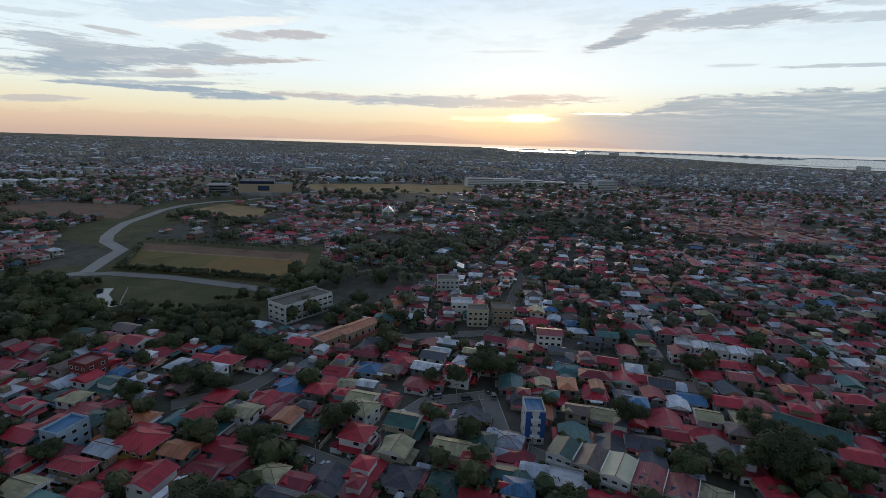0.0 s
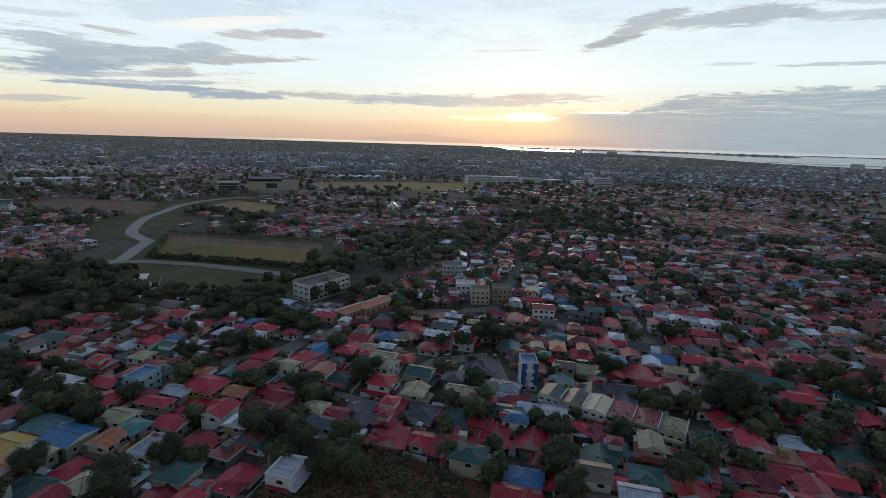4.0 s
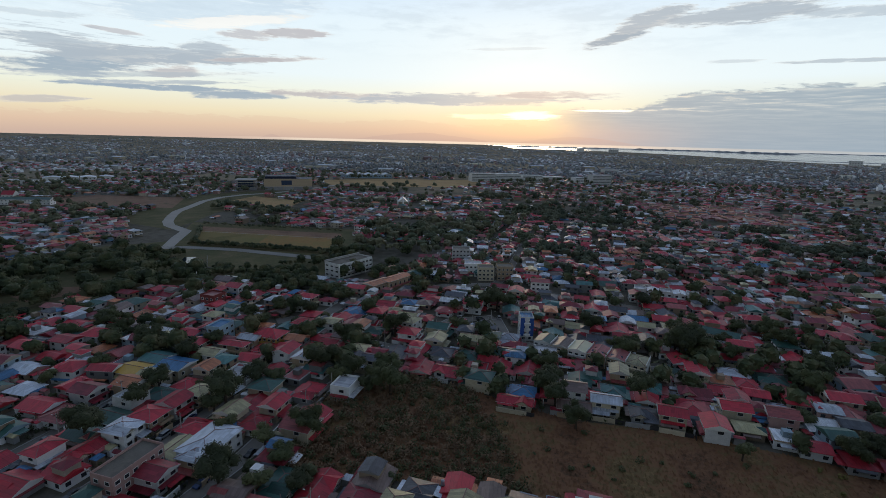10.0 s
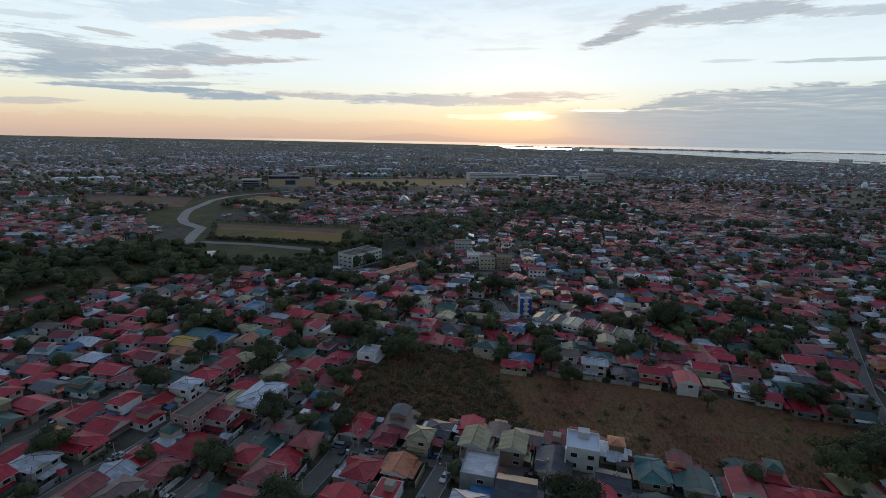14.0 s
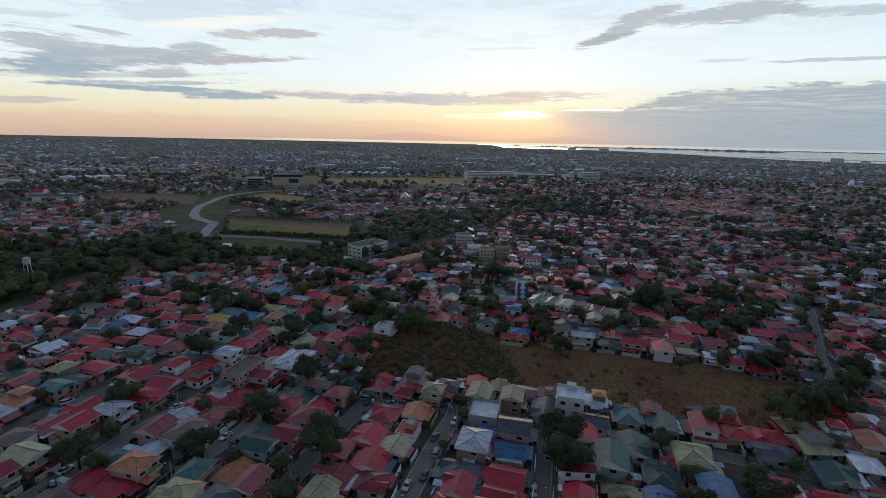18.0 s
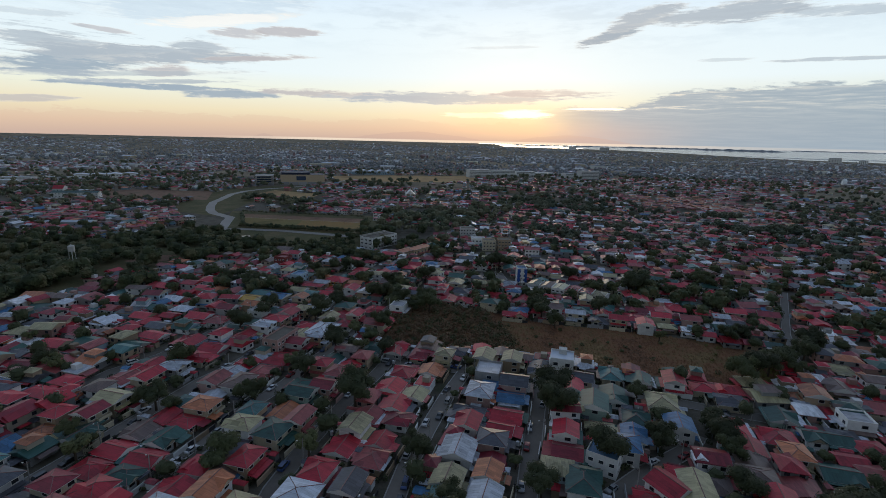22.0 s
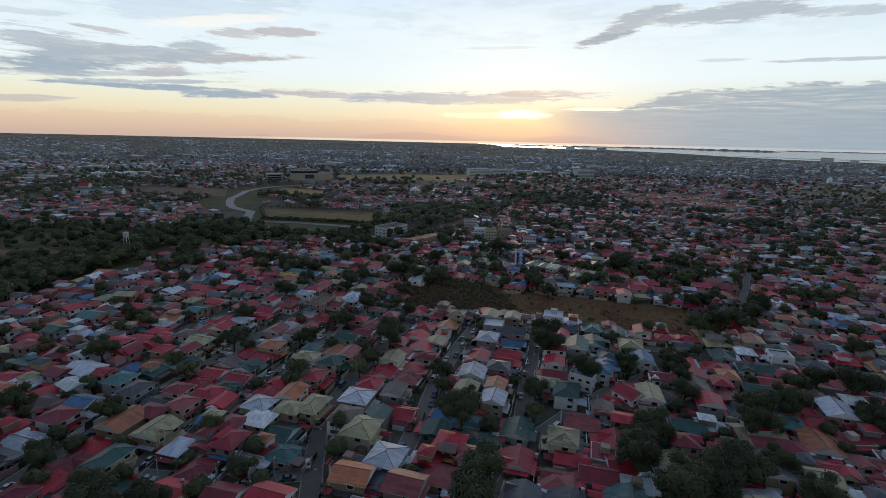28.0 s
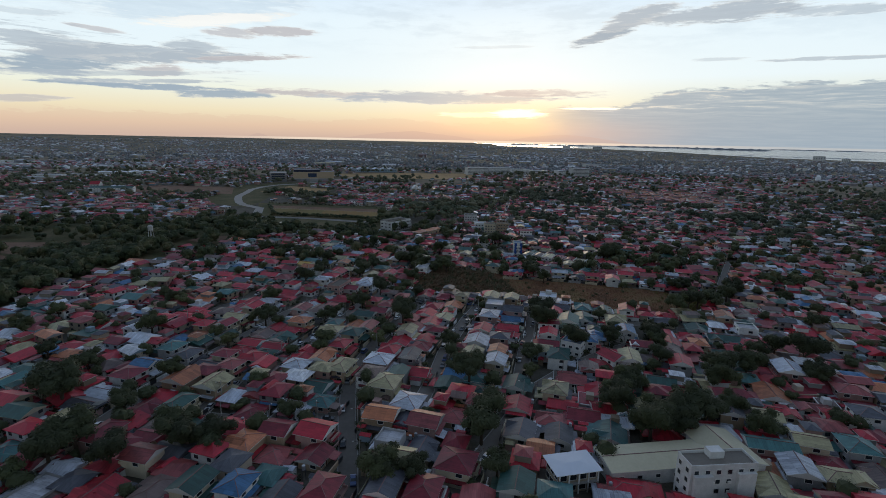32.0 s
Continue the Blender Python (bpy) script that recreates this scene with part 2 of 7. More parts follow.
for key, c in ROOF.items():
    surface("roof_" + key, c, rough=0.48, spread=0.24, scale=0.35, spec=0.4, streak=True, bump=0.03)
WALL = {"white": (0.64, 0.64, 0.62), "cream": (0.46, 0.40, 0.29), "pink": (0.42, 0.27, 0.24), "grey": (0.30, 0.30, 0.30), "sky": (0.30, 0.40, 0.47), "tan": (0.36, 0.27, 0.18), "mint": (0.32, 0.42, 0.36)}
for key, c in WALL.items():
    surface("wall_" + key, c, rough=0.9, spread=0.24, scale=0.5, bump=0.01)
surface("glass_dark", (0.02, 0.025, 0.03), rough=0.08, spread=0.05, spec=0.6)
surface("frame_white", (0.58, 0.57, 0.54), rough=0.6, spread=0.08)
surface("ridge", (0.20, 0.11, 0.10), rough=0.6, spread=0.2)
surface("door_wood", (0.10, 0.05, 0.03), rough=0.6)
surface("gate_metal", (0.05, 0.05, 0.055), rough=0.5, metal=0.3)
surface("concrete", (0.30, 0.29, 0.27), rough=0.9, spread=0.2, scale=0.4, bump=0.01)
surface("street", (0.165, 0.148, 0.128), rough=0.9, spread=0.22, scale=0.10, bump=0.01)
surface("street_pale", (0.27, 0.25, 0.225), rough=0.9, spread=0.15, scale=0.05)
surface("bark", (0.07, 0.05, 0.035), rough=0.95)
surface("leaf_dark", (0.044, 0.052, 0.023), rough=0.8, spread=0.35, scale=0.5)
surface("leaf_mid", (0.060, 0.070, 0.029), rough=0.8, spread=0.35, scale=0.5)
surface("leaf_olive", (0.085, 0.092, 0.038), rough=0.8, spread=0.35, scale=0.5)
surface("leaf_dry", (0.19, 0.118, 0.068), rough=0.9, spread=0.4, scale=0.6)
surface("leaf_lime", (0.17, 0.155, 0.045), rough=0.85, spread=0.3, scale=0.5)
surface("leaf_far", (0.03, 0.05, 0.02), rough=0.85, spread=0.22, scale=0.3, patch=0.13,
        tones=[(0.0, (0.034, 0.046, 0.022)), (0.35, (0.050, 0.064, 0.028)), (0.7, (0.072, 0.082, 0.036)), (1.0, (0.105, 0.098, 0.048))])
# leaf_far a step paler and bluer, with thin haze put into the colour
surface("leaf_thin_haze", (0.08, 0.09, 0.05), rough=0.85, spread=0.22, scale=0.2, patch=0.05,
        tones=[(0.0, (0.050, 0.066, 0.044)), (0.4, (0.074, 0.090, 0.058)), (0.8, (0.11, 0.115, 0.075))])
# distance haze is put into this leaf colour: pale and blue-grey
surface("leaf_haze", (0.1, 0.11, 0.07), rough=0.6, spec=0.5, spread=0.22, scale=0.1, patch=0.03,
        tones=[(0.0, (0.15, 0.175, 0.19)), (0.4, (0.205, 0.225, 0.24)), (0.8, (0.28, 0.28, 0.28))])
# lighter copy of leaf_far; middle-distance haze is mixed into the colour
surface("leaf_mid_haze", (0.1, 0.11, 0.07), rough=0.85, spread=0.22, scale=0.2, patch=0.06,
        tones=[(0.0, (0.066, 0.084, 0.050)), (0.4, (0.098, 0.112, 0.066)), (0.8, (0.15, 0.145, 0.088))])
surface("roofs_town", (0.2, 0.1, 0.1), rough=0.5, spread=0.26, scale=0.3, island=True, spec=0.4, streak=True,
        tones=[(0.0, ROOF["R"]), (0.27, ROOF["M"]), (0.43, ROOF["P"]), (0.51, ROOF["O"]), (0.56, ROOF["N"]), (0.64, ROOF["K"]), (0.72, ROOF["G"]),
               (0.77, ROOF["Y"]), (0.82, ROOF["L"]), (0.905, ROOF["T"]), (0.925, ROOF["B"]), (0.95, (0.6, 0.61, 0.63))])
# horizon roofs, greyed and lightened: aerial haze painted into their tones
surface("roofs_haze", (0.2, 0.2, 0.2), rough=0.38, spread=0.2, scale=0.05, island=True, spec=0.7,
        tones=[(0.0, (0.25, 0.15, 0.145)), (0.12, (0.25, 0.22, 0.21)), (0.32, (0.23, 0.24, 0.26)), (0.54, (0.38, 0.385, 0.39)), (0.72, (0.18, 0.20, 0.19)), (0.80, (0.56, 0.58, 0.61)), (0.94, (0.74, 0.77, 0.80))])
surface("walls_town", (0.4, 0.38, 0.34), rough=0.9, spread=0.15, scale=0.2, island=True,
        tones=[(0.0, (0.62, 0.62, 0.61)), (0.28, (0.38, 0.33, 0.26)), (0.45, (0.22, 0.22, 0.215)), (0.68, (0.26, 0.20, 0.14)), (0.86, (0.32, 0.20, 0.17)), (0.94, (0.24, 0.32, 0.37))])


def ground_material():
    m = bpy.data.materials.new("earth")
    m.use_nodes = True
    g = Nodes(m.node_tree)
    bsdf = m.node_tree.nodes["Principled BSDF"]
    at = g.add("ShaderNodeTexCoord").outputs["Object"]
    a, b, c = g.noise(at, 0.012, 5.0), g.noise(at, 0.12, 5.0), g.noise(at, 1.3, 4.0)
    col = g.ramp(g.math("ADD", g.math("MULTIPLY", a, 0.6), g.math("MULTIPLY", b, 0.4)), [
        (0.36, (0.045, 0.050, 0.028)), (0.46, (0.085, 0.076, 0.058)), (0.55, (0.125, 0.112, 0.092)), (0.66, (0.065, 0.062, 0.038))])
    # far land is browner gold; its paling with distance is haze put into colour
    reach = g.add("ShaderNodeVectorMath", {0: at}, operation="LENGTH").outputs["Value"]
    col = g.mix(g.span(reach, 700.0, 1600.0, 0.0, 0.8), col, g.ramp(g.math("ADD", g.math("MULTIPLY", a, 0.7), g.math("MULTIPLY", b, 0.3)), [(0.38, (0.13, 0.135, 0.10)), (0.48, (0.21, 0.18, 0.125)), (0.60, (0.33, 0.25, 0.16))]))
    s = g.math("ADD", g.math("MULTIPLY", c, 0.8), 0.6)
    col = g.mix(1.0, col, g.add("ShaderNodeCombineXYZ", {0: s, 1: s, 2: s}).outputs[0], "MULTIPLY")
    g.put(bsdf.inputs["Base Color"], col)
    bsdf.inputs["Roughness"].default_value = 0.95
    bsdf.inputs["Specular IOR Level"].default_value = 0.1
    return m


def patch_material(name, stops, scale):
    m = bpy.data.materials.new(name)
    m.use_nodes = True
    g = Nodes(m.node_tree)
    bsdf = m.node_tree.nodes["Principled BSDF"]
    at = g.add("ShaderNodeTexCoord").outputs["Object"]
    v = g.math("ADD", g.math("MULTIPLY", g.noise(at, scale, 6.0, 0.65), 0.65), g.math("MULTIPLY", g.noise(at, scale * 12, 5.0, 0.7), 0.35))
    g.put(bsdf.inputs["Base Color"], g.ramp(v, stops))
    bsdf.inputs["Roughness"].default_value = 0.95
    bsdf.inputs["Specular IOR Level"].default_value = 0.1
    MATS[name] = m
    return m


patch_material("dry_grass", [(0.34, (0.040, 0.034, 0.018)), (0.43, (0.15, 0.076, 0.044)), (0.50, (0.20, 0.102, 0.054)), (0.56, (0.14, 0.098, 0.046)), (0.62, (0.24, 0.145, 0.070)), (0.70, (0.34, 0.24, 0.13))], 0.05)
patch_material("straw_field", [(0.38, (0.25, 0.165, 0.082)), (0.5, (0.39, 0.255, 0.125)), (0.62, (0.30, 0.22, 0.105))], 0.02)
patch_material("stubble", [(0.36, (0.15, 0.10, 0.045)), (0.46, (0.27, 0.155, 0.062)), (0.54, (0.21, 0.155, 0.060)), (0.64, (0.31, 0.175, 0.075))], 0.02)
patch_material("weedy_stubble", [(0.38, (0.12, 0.105, 0.042)), (0.50, (0.20, 0.15, 0.062)), (0.62, (0.15, 0.14, 0.055))], 0.03)
patch_material("green_field", [(0.38, (0.066, 0.074, 0.034)), (0.50, (0.105, 0.096, 0.048)), (0.58, (0.135, 0.11, 0.060)), (0.66, (0.18, 0.13, 0.082))], 0.04)
patch_material("bare_soil", [(0.38, (0.15, 0.090, 0.064)), (0.52, (0.24, 0.145, 0.10)), (0.64, (0.11, 0.095, 0.055))], 0.03)


def water_material(name, rough, strength, scale, wave):
    m = bpy.data.materials.new(name)
    m.use_nodes = True
    g = Nodes(m.node_tree)
    bsdf = m.node_tree.nodes["Principled BSDF"]
    g.put(bsdf.inputs["Base Color"], (0.02, 0.03, 0.035, 1))
    bsdf.inputs["Roughness"].default_value = rough
    bsdf.inputs["IOR"].default_value = 1.33
    at = g.add("ShaderNodeTexCoord").outputs["Object"]
    b = g.add("ShaderNodeBump", {"Strength": strength, "Distance": wave, "Height": g.noise(at, scale, 4.0)})
    g.put(bsdf.inputs["Normal"], b.outputs[0])
    MATS[name] = m
    return m


water_material("water", 0.06, 0.25, 0.05, 0.3)
water_material("bay_water", 0.20, 0.1, 0.05, 0.3)

# ---- mesh helpers ----


class Geo:
    """Collects faces, then makes one mesh of them."""

    def __init__(self):
        self.v, self.f, self.mi = [], [], []

    def face(self, pts, mi=0):
        n = len(self.v)
        self.v += pts
        self.f.append(tuple(range(n, n + len(pts))))
        self.mi.append(mi)

    def solid(self, pts, faces, mi=0):
        n = len(self.v)
        self.v += pts
        for f in faces:
            self.f.append(tuple(n + i for i in f))
            self.mi.append(mi)

    def box(self, x0, y0, z0, x1, y1, z1, mi=0, chamfer=0.0):
        p = [(x0, y0, z0), (x1, y0, z0), (x1, y1, z0), (x0, y1, z0), (x0, y0, z1), (x1, y0, z1), (x1, y1, z1), (x0, y1, z1)]
        self.solid(p, [(3, 2, 1, 0), (4, 5, 6, 7), (0, 1, 5, 4), (1, 2, 6, 5), (2, 3, 7, 6), (3, 0, 4, 7)], mi)

    def bar(self, a, b, r, mi=0):
        """A square bar from a to b."""
        a, b = Vector(a), Vector(b)
        d = (b - a).normalized()
        s = d.cross(Vector((0, 0, 1)))
        s = Vector((1, 0, 0)) if s.length < 0.01 else s.normalized()
        t = d.cross(s)
        p = [tuple(c + s * (r * i) + t * (r * j)) for c in (a, b) for i, j in ((-1, -1), (1, -1), (1, 1), (-1, 1))]
        self.solid(p, [(0, 1, 2, 3), (7, 6, 5, 4), (0, 4, 5, 1), (1, 5, 6, 2), (2, 6, 7, 3), (3, 7, 4, 0)], mi)

    def cone(self, x, y, z0, z1, r0, r1, n=8, mi=0):
        p = [(x + r * math.cos(2 * math.pi * i / n), y + r * math.sin(2 * math.pi * i / n), z) for z, r in ((z0, r0), (z1, r1)) for i in range(n)]
        self.solid(p, [tuple(range(n - 1, -1, -1)), tuple(range(n, 2 * n))] + [(i, (i + 1) % n, n + (i + 1) % n, n + i) for i in range(n)], mi)

    def roof(self, x0, y0, x1, y1, z, h, kind, thick=0.16, mi=0, ends=None):
        """A hip or gable roof over the rectangle; the ridge runs along its longer side."""
        w, d = x1 - x0, y1 - y0
        along = w >= d
        inset = (min(w, d) / 2 if kind == "hip" else 0.0)
        xm, ym = (x0 + x1) / 2, (y0 + y1) / 2
        if along:
            ra, rb = (x0 + inset, ym, z + h), (x1 - inset, ym, z + h)
        else:
            ra, rb = (xm, y0 + inset, z + h), (xm, y1 - inset, z + h)
        if inset and abs(w - d) < 0.3:
            rb = (ra[0] + (0.3 if along else 0), ra[1] + (0 if along else 0.3), ra[2])
        low = [(x0, y0, z - thick), (x1, y0, z - thick), (x1, y1, z - thick), (x0, y1, z - thick)]
        top = [(x0, y0, z), (x1, y0, z), (x1, y1, z), (x0, y1, z)]
        f = [(3, 2, 1, 0), (0, 1, 5, 4), (1, 2, 6, 5), (2, 3, 7, 6), (3, 0, 4, 7)]
        if along:
            f += [(4, 5, 9, 8), (6, 7, 8, 9), (7, 4, 8), (5, 6, 9)]
        else:
            f += [(5, 6, 9, 8), (7, 4, 8, 9), (4, 5, 8), (6, 7, 9)]
        self.solid(low + top + [ra, rb], f, mi)
        if ends is not None:
            self.mi[-8:-4] = [ends] * 4
            if kind == "gable":
                self.mi[-2:] = [ends] * 2
        return ra, rb

    def mesh(self, name, mats):
        me = bpy.data.meshes.new(name)
        me.from_pydata(self.v, [], self.f)
        for m in mats:
            me.materials.append(MATS[m] if isinstance(m, str) else m)
        if len(mats) > 1:
            me.polygons.foreach_set("material_index", self.mi)
        me.update()
        return me


def piece(name, me, parent=None, m=None, label="", mat=None):
    """Links a mesh as one part under a thing."""
    ob = new(name, me)
    ob.parent = parent
    if m is not None:
        ob.matrix_basis = m
    if label:
        ob["label"] = label
    if mat:
        ob.material_slots[0].link = "OBJECT"
        ob.material_slots[0].material = MATS[mat]
    return ob


def quads_mesh(name, verts, mats, index=None, corners=4):
    """A mesh of separate quads or triangles from an array (n, corners, 3)."""
    n = len(verts)
    me = bpy.data.meshes.new(name)
    me.vertices.add(n * corners)
    me.vertices.foreach_set("co", np.ascontiguousarray(verts, dtype=np.float32).ravel())
    me.loops.add(n * corners)
    me.loops.foreach_set("vertex_index", np.arange(n * corners, dtype=np.int32))
    me.polygons.add(n)
    me.polygons.foreach_set("loop_start", np.arange(0, n * corners, corners, dtype=np.int32))
    for m in mats:
        me.materials.append(MATS[m])
    if index is not None:
        me.polygons.foreach_set("material_index", np.asarray(index, dtype=np.int32))
    me.update(calc_edges=True)
    return me


# ---- ground ----
CENTRE = (0.0, 120.0)
FLAT, EDGE = 2200.0, 4850.0


def height(r):
    """The plain is flat, and far off it rises gently towards the horizon."""
    if r <= FLAT:
        return 0.0
    dip = radians(2.448 + (0.33 - 2.448) * (r - FLAT) / (EDGE - FLAT))
    return 94.0 - r * math.tan(dip)


def swell(az, r):
    """Inland, the far ground swells a little higher."""
    az = (np.asarray(az) + 180) % 360 - 180
    return 5.0 * np.clip((-9 - az) / 34, 0, 1.2) * np.clip((170 + az) / 60, 0, 1) * np.clip((np.asarray(r) - FLAT) / (EDGE - FLAT), 0, 1)


def far_point(az, r, lift=0.0):
    a = radians(az)
    return (CENTRE[0] + r * math.sin(a), CENTRE[1] + r * math.cos(a), height(r) + float(swell(az, r)) + lift)


def build_ground():
    g = Geo()
    rings = [0, 150, 400, 900, 1500, 2200, 2500, 2800, 3100, 3400, 3700, 4000, 4200, 4400, 4600, 4750, 4850]
    n = 96
    for i in range(1, len(rings)):
        for k in range(n):
            a0, a1 = 360 * k / n, 360 * (k + 1) / n
            if rings[i - 1] == 0:
                g.face([far_point(a1, rings[i]), far_point(0, 0), far_point(a0, rings[i])])
            else:
                g.face([far_point(a0, rings[i - 1]), far_point(a0, rings[i]), far_point(a1, rings[i]), far_point(a1, rings[i - 1])])
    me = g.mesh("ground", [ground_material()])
    b = bmesh.new()
    b.from_mesh(me)
    bmesh.ops.remove_doubles(b, verts=b.verts, dist=0.01)
    bmesh.ops.recalc_face_normals(b, faces=b.faces)
    if b.faces[0].normal.z < 0:
        bmesh.ops.reverse_faces(b, faces=b.faces)
    b.to_mesh(me)
    b.free()
    tagged(new("ground", me), "flat brown and green earth between houses", "ground", kind="structure")


build_ground()


def sheet(name, pts, z, mat, label, category):
    g = Geo()
    area = sum(pts[i][0] * pts[(i + 1) % len(pts)][1] - pts[(i + 1) % len(pts)][0] * pts[i][1] for i in range(len(pts)))
    if area < 0:
        pts = pts[::-1]
    g.face([(x, y, z) for x, y in pts])
    return tagged(new(name, g.mesh(name, [mat])), label, category, kind="structure")


def ribbon(name, pts, width, z, mat, label, category="road", kerb=0.0):
    """A road along a line of points, with a kerb on both sides."""
    g = Geo()
    left, right, lo, ro = [], [], [], []
    for i, (x, y) in enumerate(pts):
        a, b = pts[max(i - 1, 0)], pts[min(i + 1, len(pts) - 1)]
        d = Vector((b[0] - a[0], b[1] - a[1])).normalized()
        n = Vector((-d.y, d.x))
        for side, dist in ((left, width / 2), (right, -width / 2), (lo, width / 2 + 0.35), (ro, -width / 2 - 0.35)):
            side.append((x + n.x * dist, y + n.y * dist))
    for i in range(len(pts) - 1):
        g.face([(*right[i], z), (*right[i + 1], z), (*left[i + 1], z), (*left[i], z)], 0)
        if kerb:
            for inner, outer, flip in ((left, lo, 0), (right, ro, 1)):
                q = [(*inner[i], z + kerb), (*outer[i], z + kerb), (*outer[i + 1], z + kerb), (*inner[i + 1], z + kerb)]
                g.face(q if flip else q[::-1], 1)
                q = [(*inner[i], z), (*inner[i + 1], z), (*inner[i + 1], z + kerb), (*inner[i], z + kerb)]
                g.face(q if not flip else q[::-1], 1)
    return tagged(new(name, g.mesh(name, [mat, "concrete"])), label, category, kind="structure")


ROADS = []


def road(name, pts, width, mat="street", label="worn grey concrete residential street", kerb=0.12):
    ROADS.append((pts, width))
    ribbon(name, pts, width, 0.06 + 0.004 * len(ROADS), mat, label, kerb=kerb)


road("road_1", [(-36, 60), (-36, 105), (-41, 122), (-47, 140), (-52, 158), (-54, 183), (-53, 202), (-49, 228), (-43, 254), (-41, 268)], 5.4)
road("road_2", [(-104, 132)] + [(-97, 133), (-81, 133), (-67, 134), (-50, 140)], 5.4)
road("road_3", [(-97, 132), (-97, 173), (-90, 184), (-86, 200), (-82, 220), (-76, 240), (-73, 262), (-68, 280), (-65.5, 301), (-61, 315), (-55, 336)], 5.4)
road("road_4", [(-126, 120), (-123, 163), (-119, 182), (-115, 203), (-109, 235), (-103, 252), (-97, 280), (-92, 310), (-86, 345)], 5.4)
road("road_5", [(-156, 200), (-148, 237), (-139, 253), (-134, 273), (-130, 295), (-128, 310)], 5.4)
road("road_6", [(-24, 150), (-21, 178), (-20, 197), (-17, 217), (-13, 240), (-8, 261)], 5.4)
road("road_7", [(8, 150), (13, 178), (16, 205), (20, 236), (25, 262)], 5.4)
road("road_8", [(-46, 266), (-15, 262), (10, 261), (28, 258), (52, 254), (84, 246), (118, 238)], 5.4)
road("road_9", [(-8, 108), (-2, 122), (10, 150), (20, 172), (34, 190), (50, 206), (66, 219), (72, 228)], 5.4)
road("road_10", [(-109, 391), (-98, 399), (-88, 410), (-82, 434), (-72, 455), (-45, 468), (0, 484), (33, 470), (64, 458), (110, 446)], 7.0)
road("road_11", [(0, 480), (8, 506), (19, 590), (24, 630)], 5.5)
road("road_12", [(-55, 374), (-38, 369), (-30, 378), (-27, 396), (-20, 410), (3, 420)], 6.0)
road("road_13", [(3, 420), (10, 390), (38, 376), (76, 368)], 6.5)
road("road_14", [(134, 285), (152, 330), (172, 370), (192, 410)], 3.6)
road("road_15", [(-283, 530), (-262, 539), (-217, 540), (-135, 527)], 9.0, "street_pale", "pale new concrete road past fields")
road("road_16", [(-300, 512), (-279, 538), (-296, 575), (-308, 604), (-345, 630), (-363, 652), (-385, 690), (-400, 720), (-414, 770), (-430, 820), (-433, 870), (-420, 915), (-392, 950), (-370, 1010), (-353, 1100), (-330, 1180)], 10.0, "street_pale", "pale new concrete road winding across open land")

FIELD = [(-62, 300), (-53, 333), (-34, 347), (6, 333), (32, 322), (70, 321), (109, 311), (134, 299), (124, 272), (96, 266), (60, 272), (39, 279), (0, 282), (-27, 281), (-52, 278)]
sheet("ground_vacant_lot", FIELD, 0.02, "dry_grass", "brown dry grass of a vacant lot", "field")
SQUARE = [(-268, 560), (-312, 634), (-157, 632), (-134, 560)]
sheet("ground_straw_field", SQUARE, 0.02, "stubble", "orange-brown mown stubble field", "field")
GREEN = [(-246, 520), (-150, 524), (-128, 505), (-155, 488), (-204, 478), (-222, 496)]
sheet("ground_green_field", GREEN, 0.02, "green_field", "dull green grass beside a pond", "field")
SOIL = [(-620, 835), (-480, 850), (-425, 745), (-505, 720), (-640, 740)]
sheet("ground_bare_soil", SOIL, 0.02, "bare_soil", "bare reddish brown soil", "field")
SOIL2 = [(-395, 900), (-300, 870), (-290, 800), (-400, 790)]
sheet("ground_cleared_land", SOIL2, 0.024, "straw_field", "cleared tan land beside the road", "field")
ORANGE = [(-430, 1240), (-350, 1130), (-60, 1190), (-70, 1400), (-300, 1330)]
sheet("ground_far_field", ORANGE, 0.03, "straw_field", "dry golden field far off", "field")
sheet("ground_creek_grass", [(-335, 300), (-335, 520), (-290, 560), (-335, 655), (-150, 660), (-118, 560), (-112, 520), (-122, 470), (-141, 438), (-176, 444), (-200, 421), (-217, 395), (-235, 377), (-256, 363), (-256, 300)], 0.008, "green_field", "rough dull green grass between trees", "grass")
sheet("ground_roadside", [(-335, 655), (-330, 610), (-420, 640), (-520, 700), (-480, 900), (-440, 960), (-380, 1000), (-350, 900), (-350, 720)], 0.012, "green_field", "rough grass beside the new road", "grass")
sheet("ground_upper_plot", [(-298, 612), (-312, 634), (-157, 632), (-152, 610)], 0.03, "bare_soil", "dark ploughed plot", "field")
sheet("ground_left_plot", [(-268, 560), (-296, 606), (-222, 606), (-212, 560)], 0.03, "weedy_stubble", "greenish half of the mown field", "field")
ribbon("path_field", [(-297, 609), (-152, 607)], 1.4, 0.05, "street_pale", "narrow pale path across fields", "path")
WOOD = [(-330, 470), (-285, 500), (-240, 500), (-215, 470), (-186, 452), (-205, 420), (-222, 394), (-240, 376), (-262, 360), (-262, 300), (-330, 330)]
sheet("ground_clearing", [(-275, 398), (-258, 392), (-244, 408), (-250, 425), (-268, 418)], 0.02, "bare_soil", "bare brown clearing among trees", "field")
sheet("ground_bare_patch", [(-256, 432), (-240, 424), (-230, 436), (-240, 448)], 0.02, "bare_soil", "bare brown patch among trees", "field")
POOLS = [[(-242, 507), (-234, 510), (-228, 499), (-214, 487), (-207, 481), (-212, 477), (-222, 486), (-230, 492), (-238, 498)], [(-223, 469), (-221, 476), (-212, 477), (-204, 470), (-203, 462), (-213, 463)], [(-171, 445), (-162, 447), (-165, 456), (-174, 466), (-184, 467), (-180, 459)]]
for pool in POOLS:
    sheet("water_pond", pool, 0.03, "water", "still creek pool mirroring the bright sky", "pond")
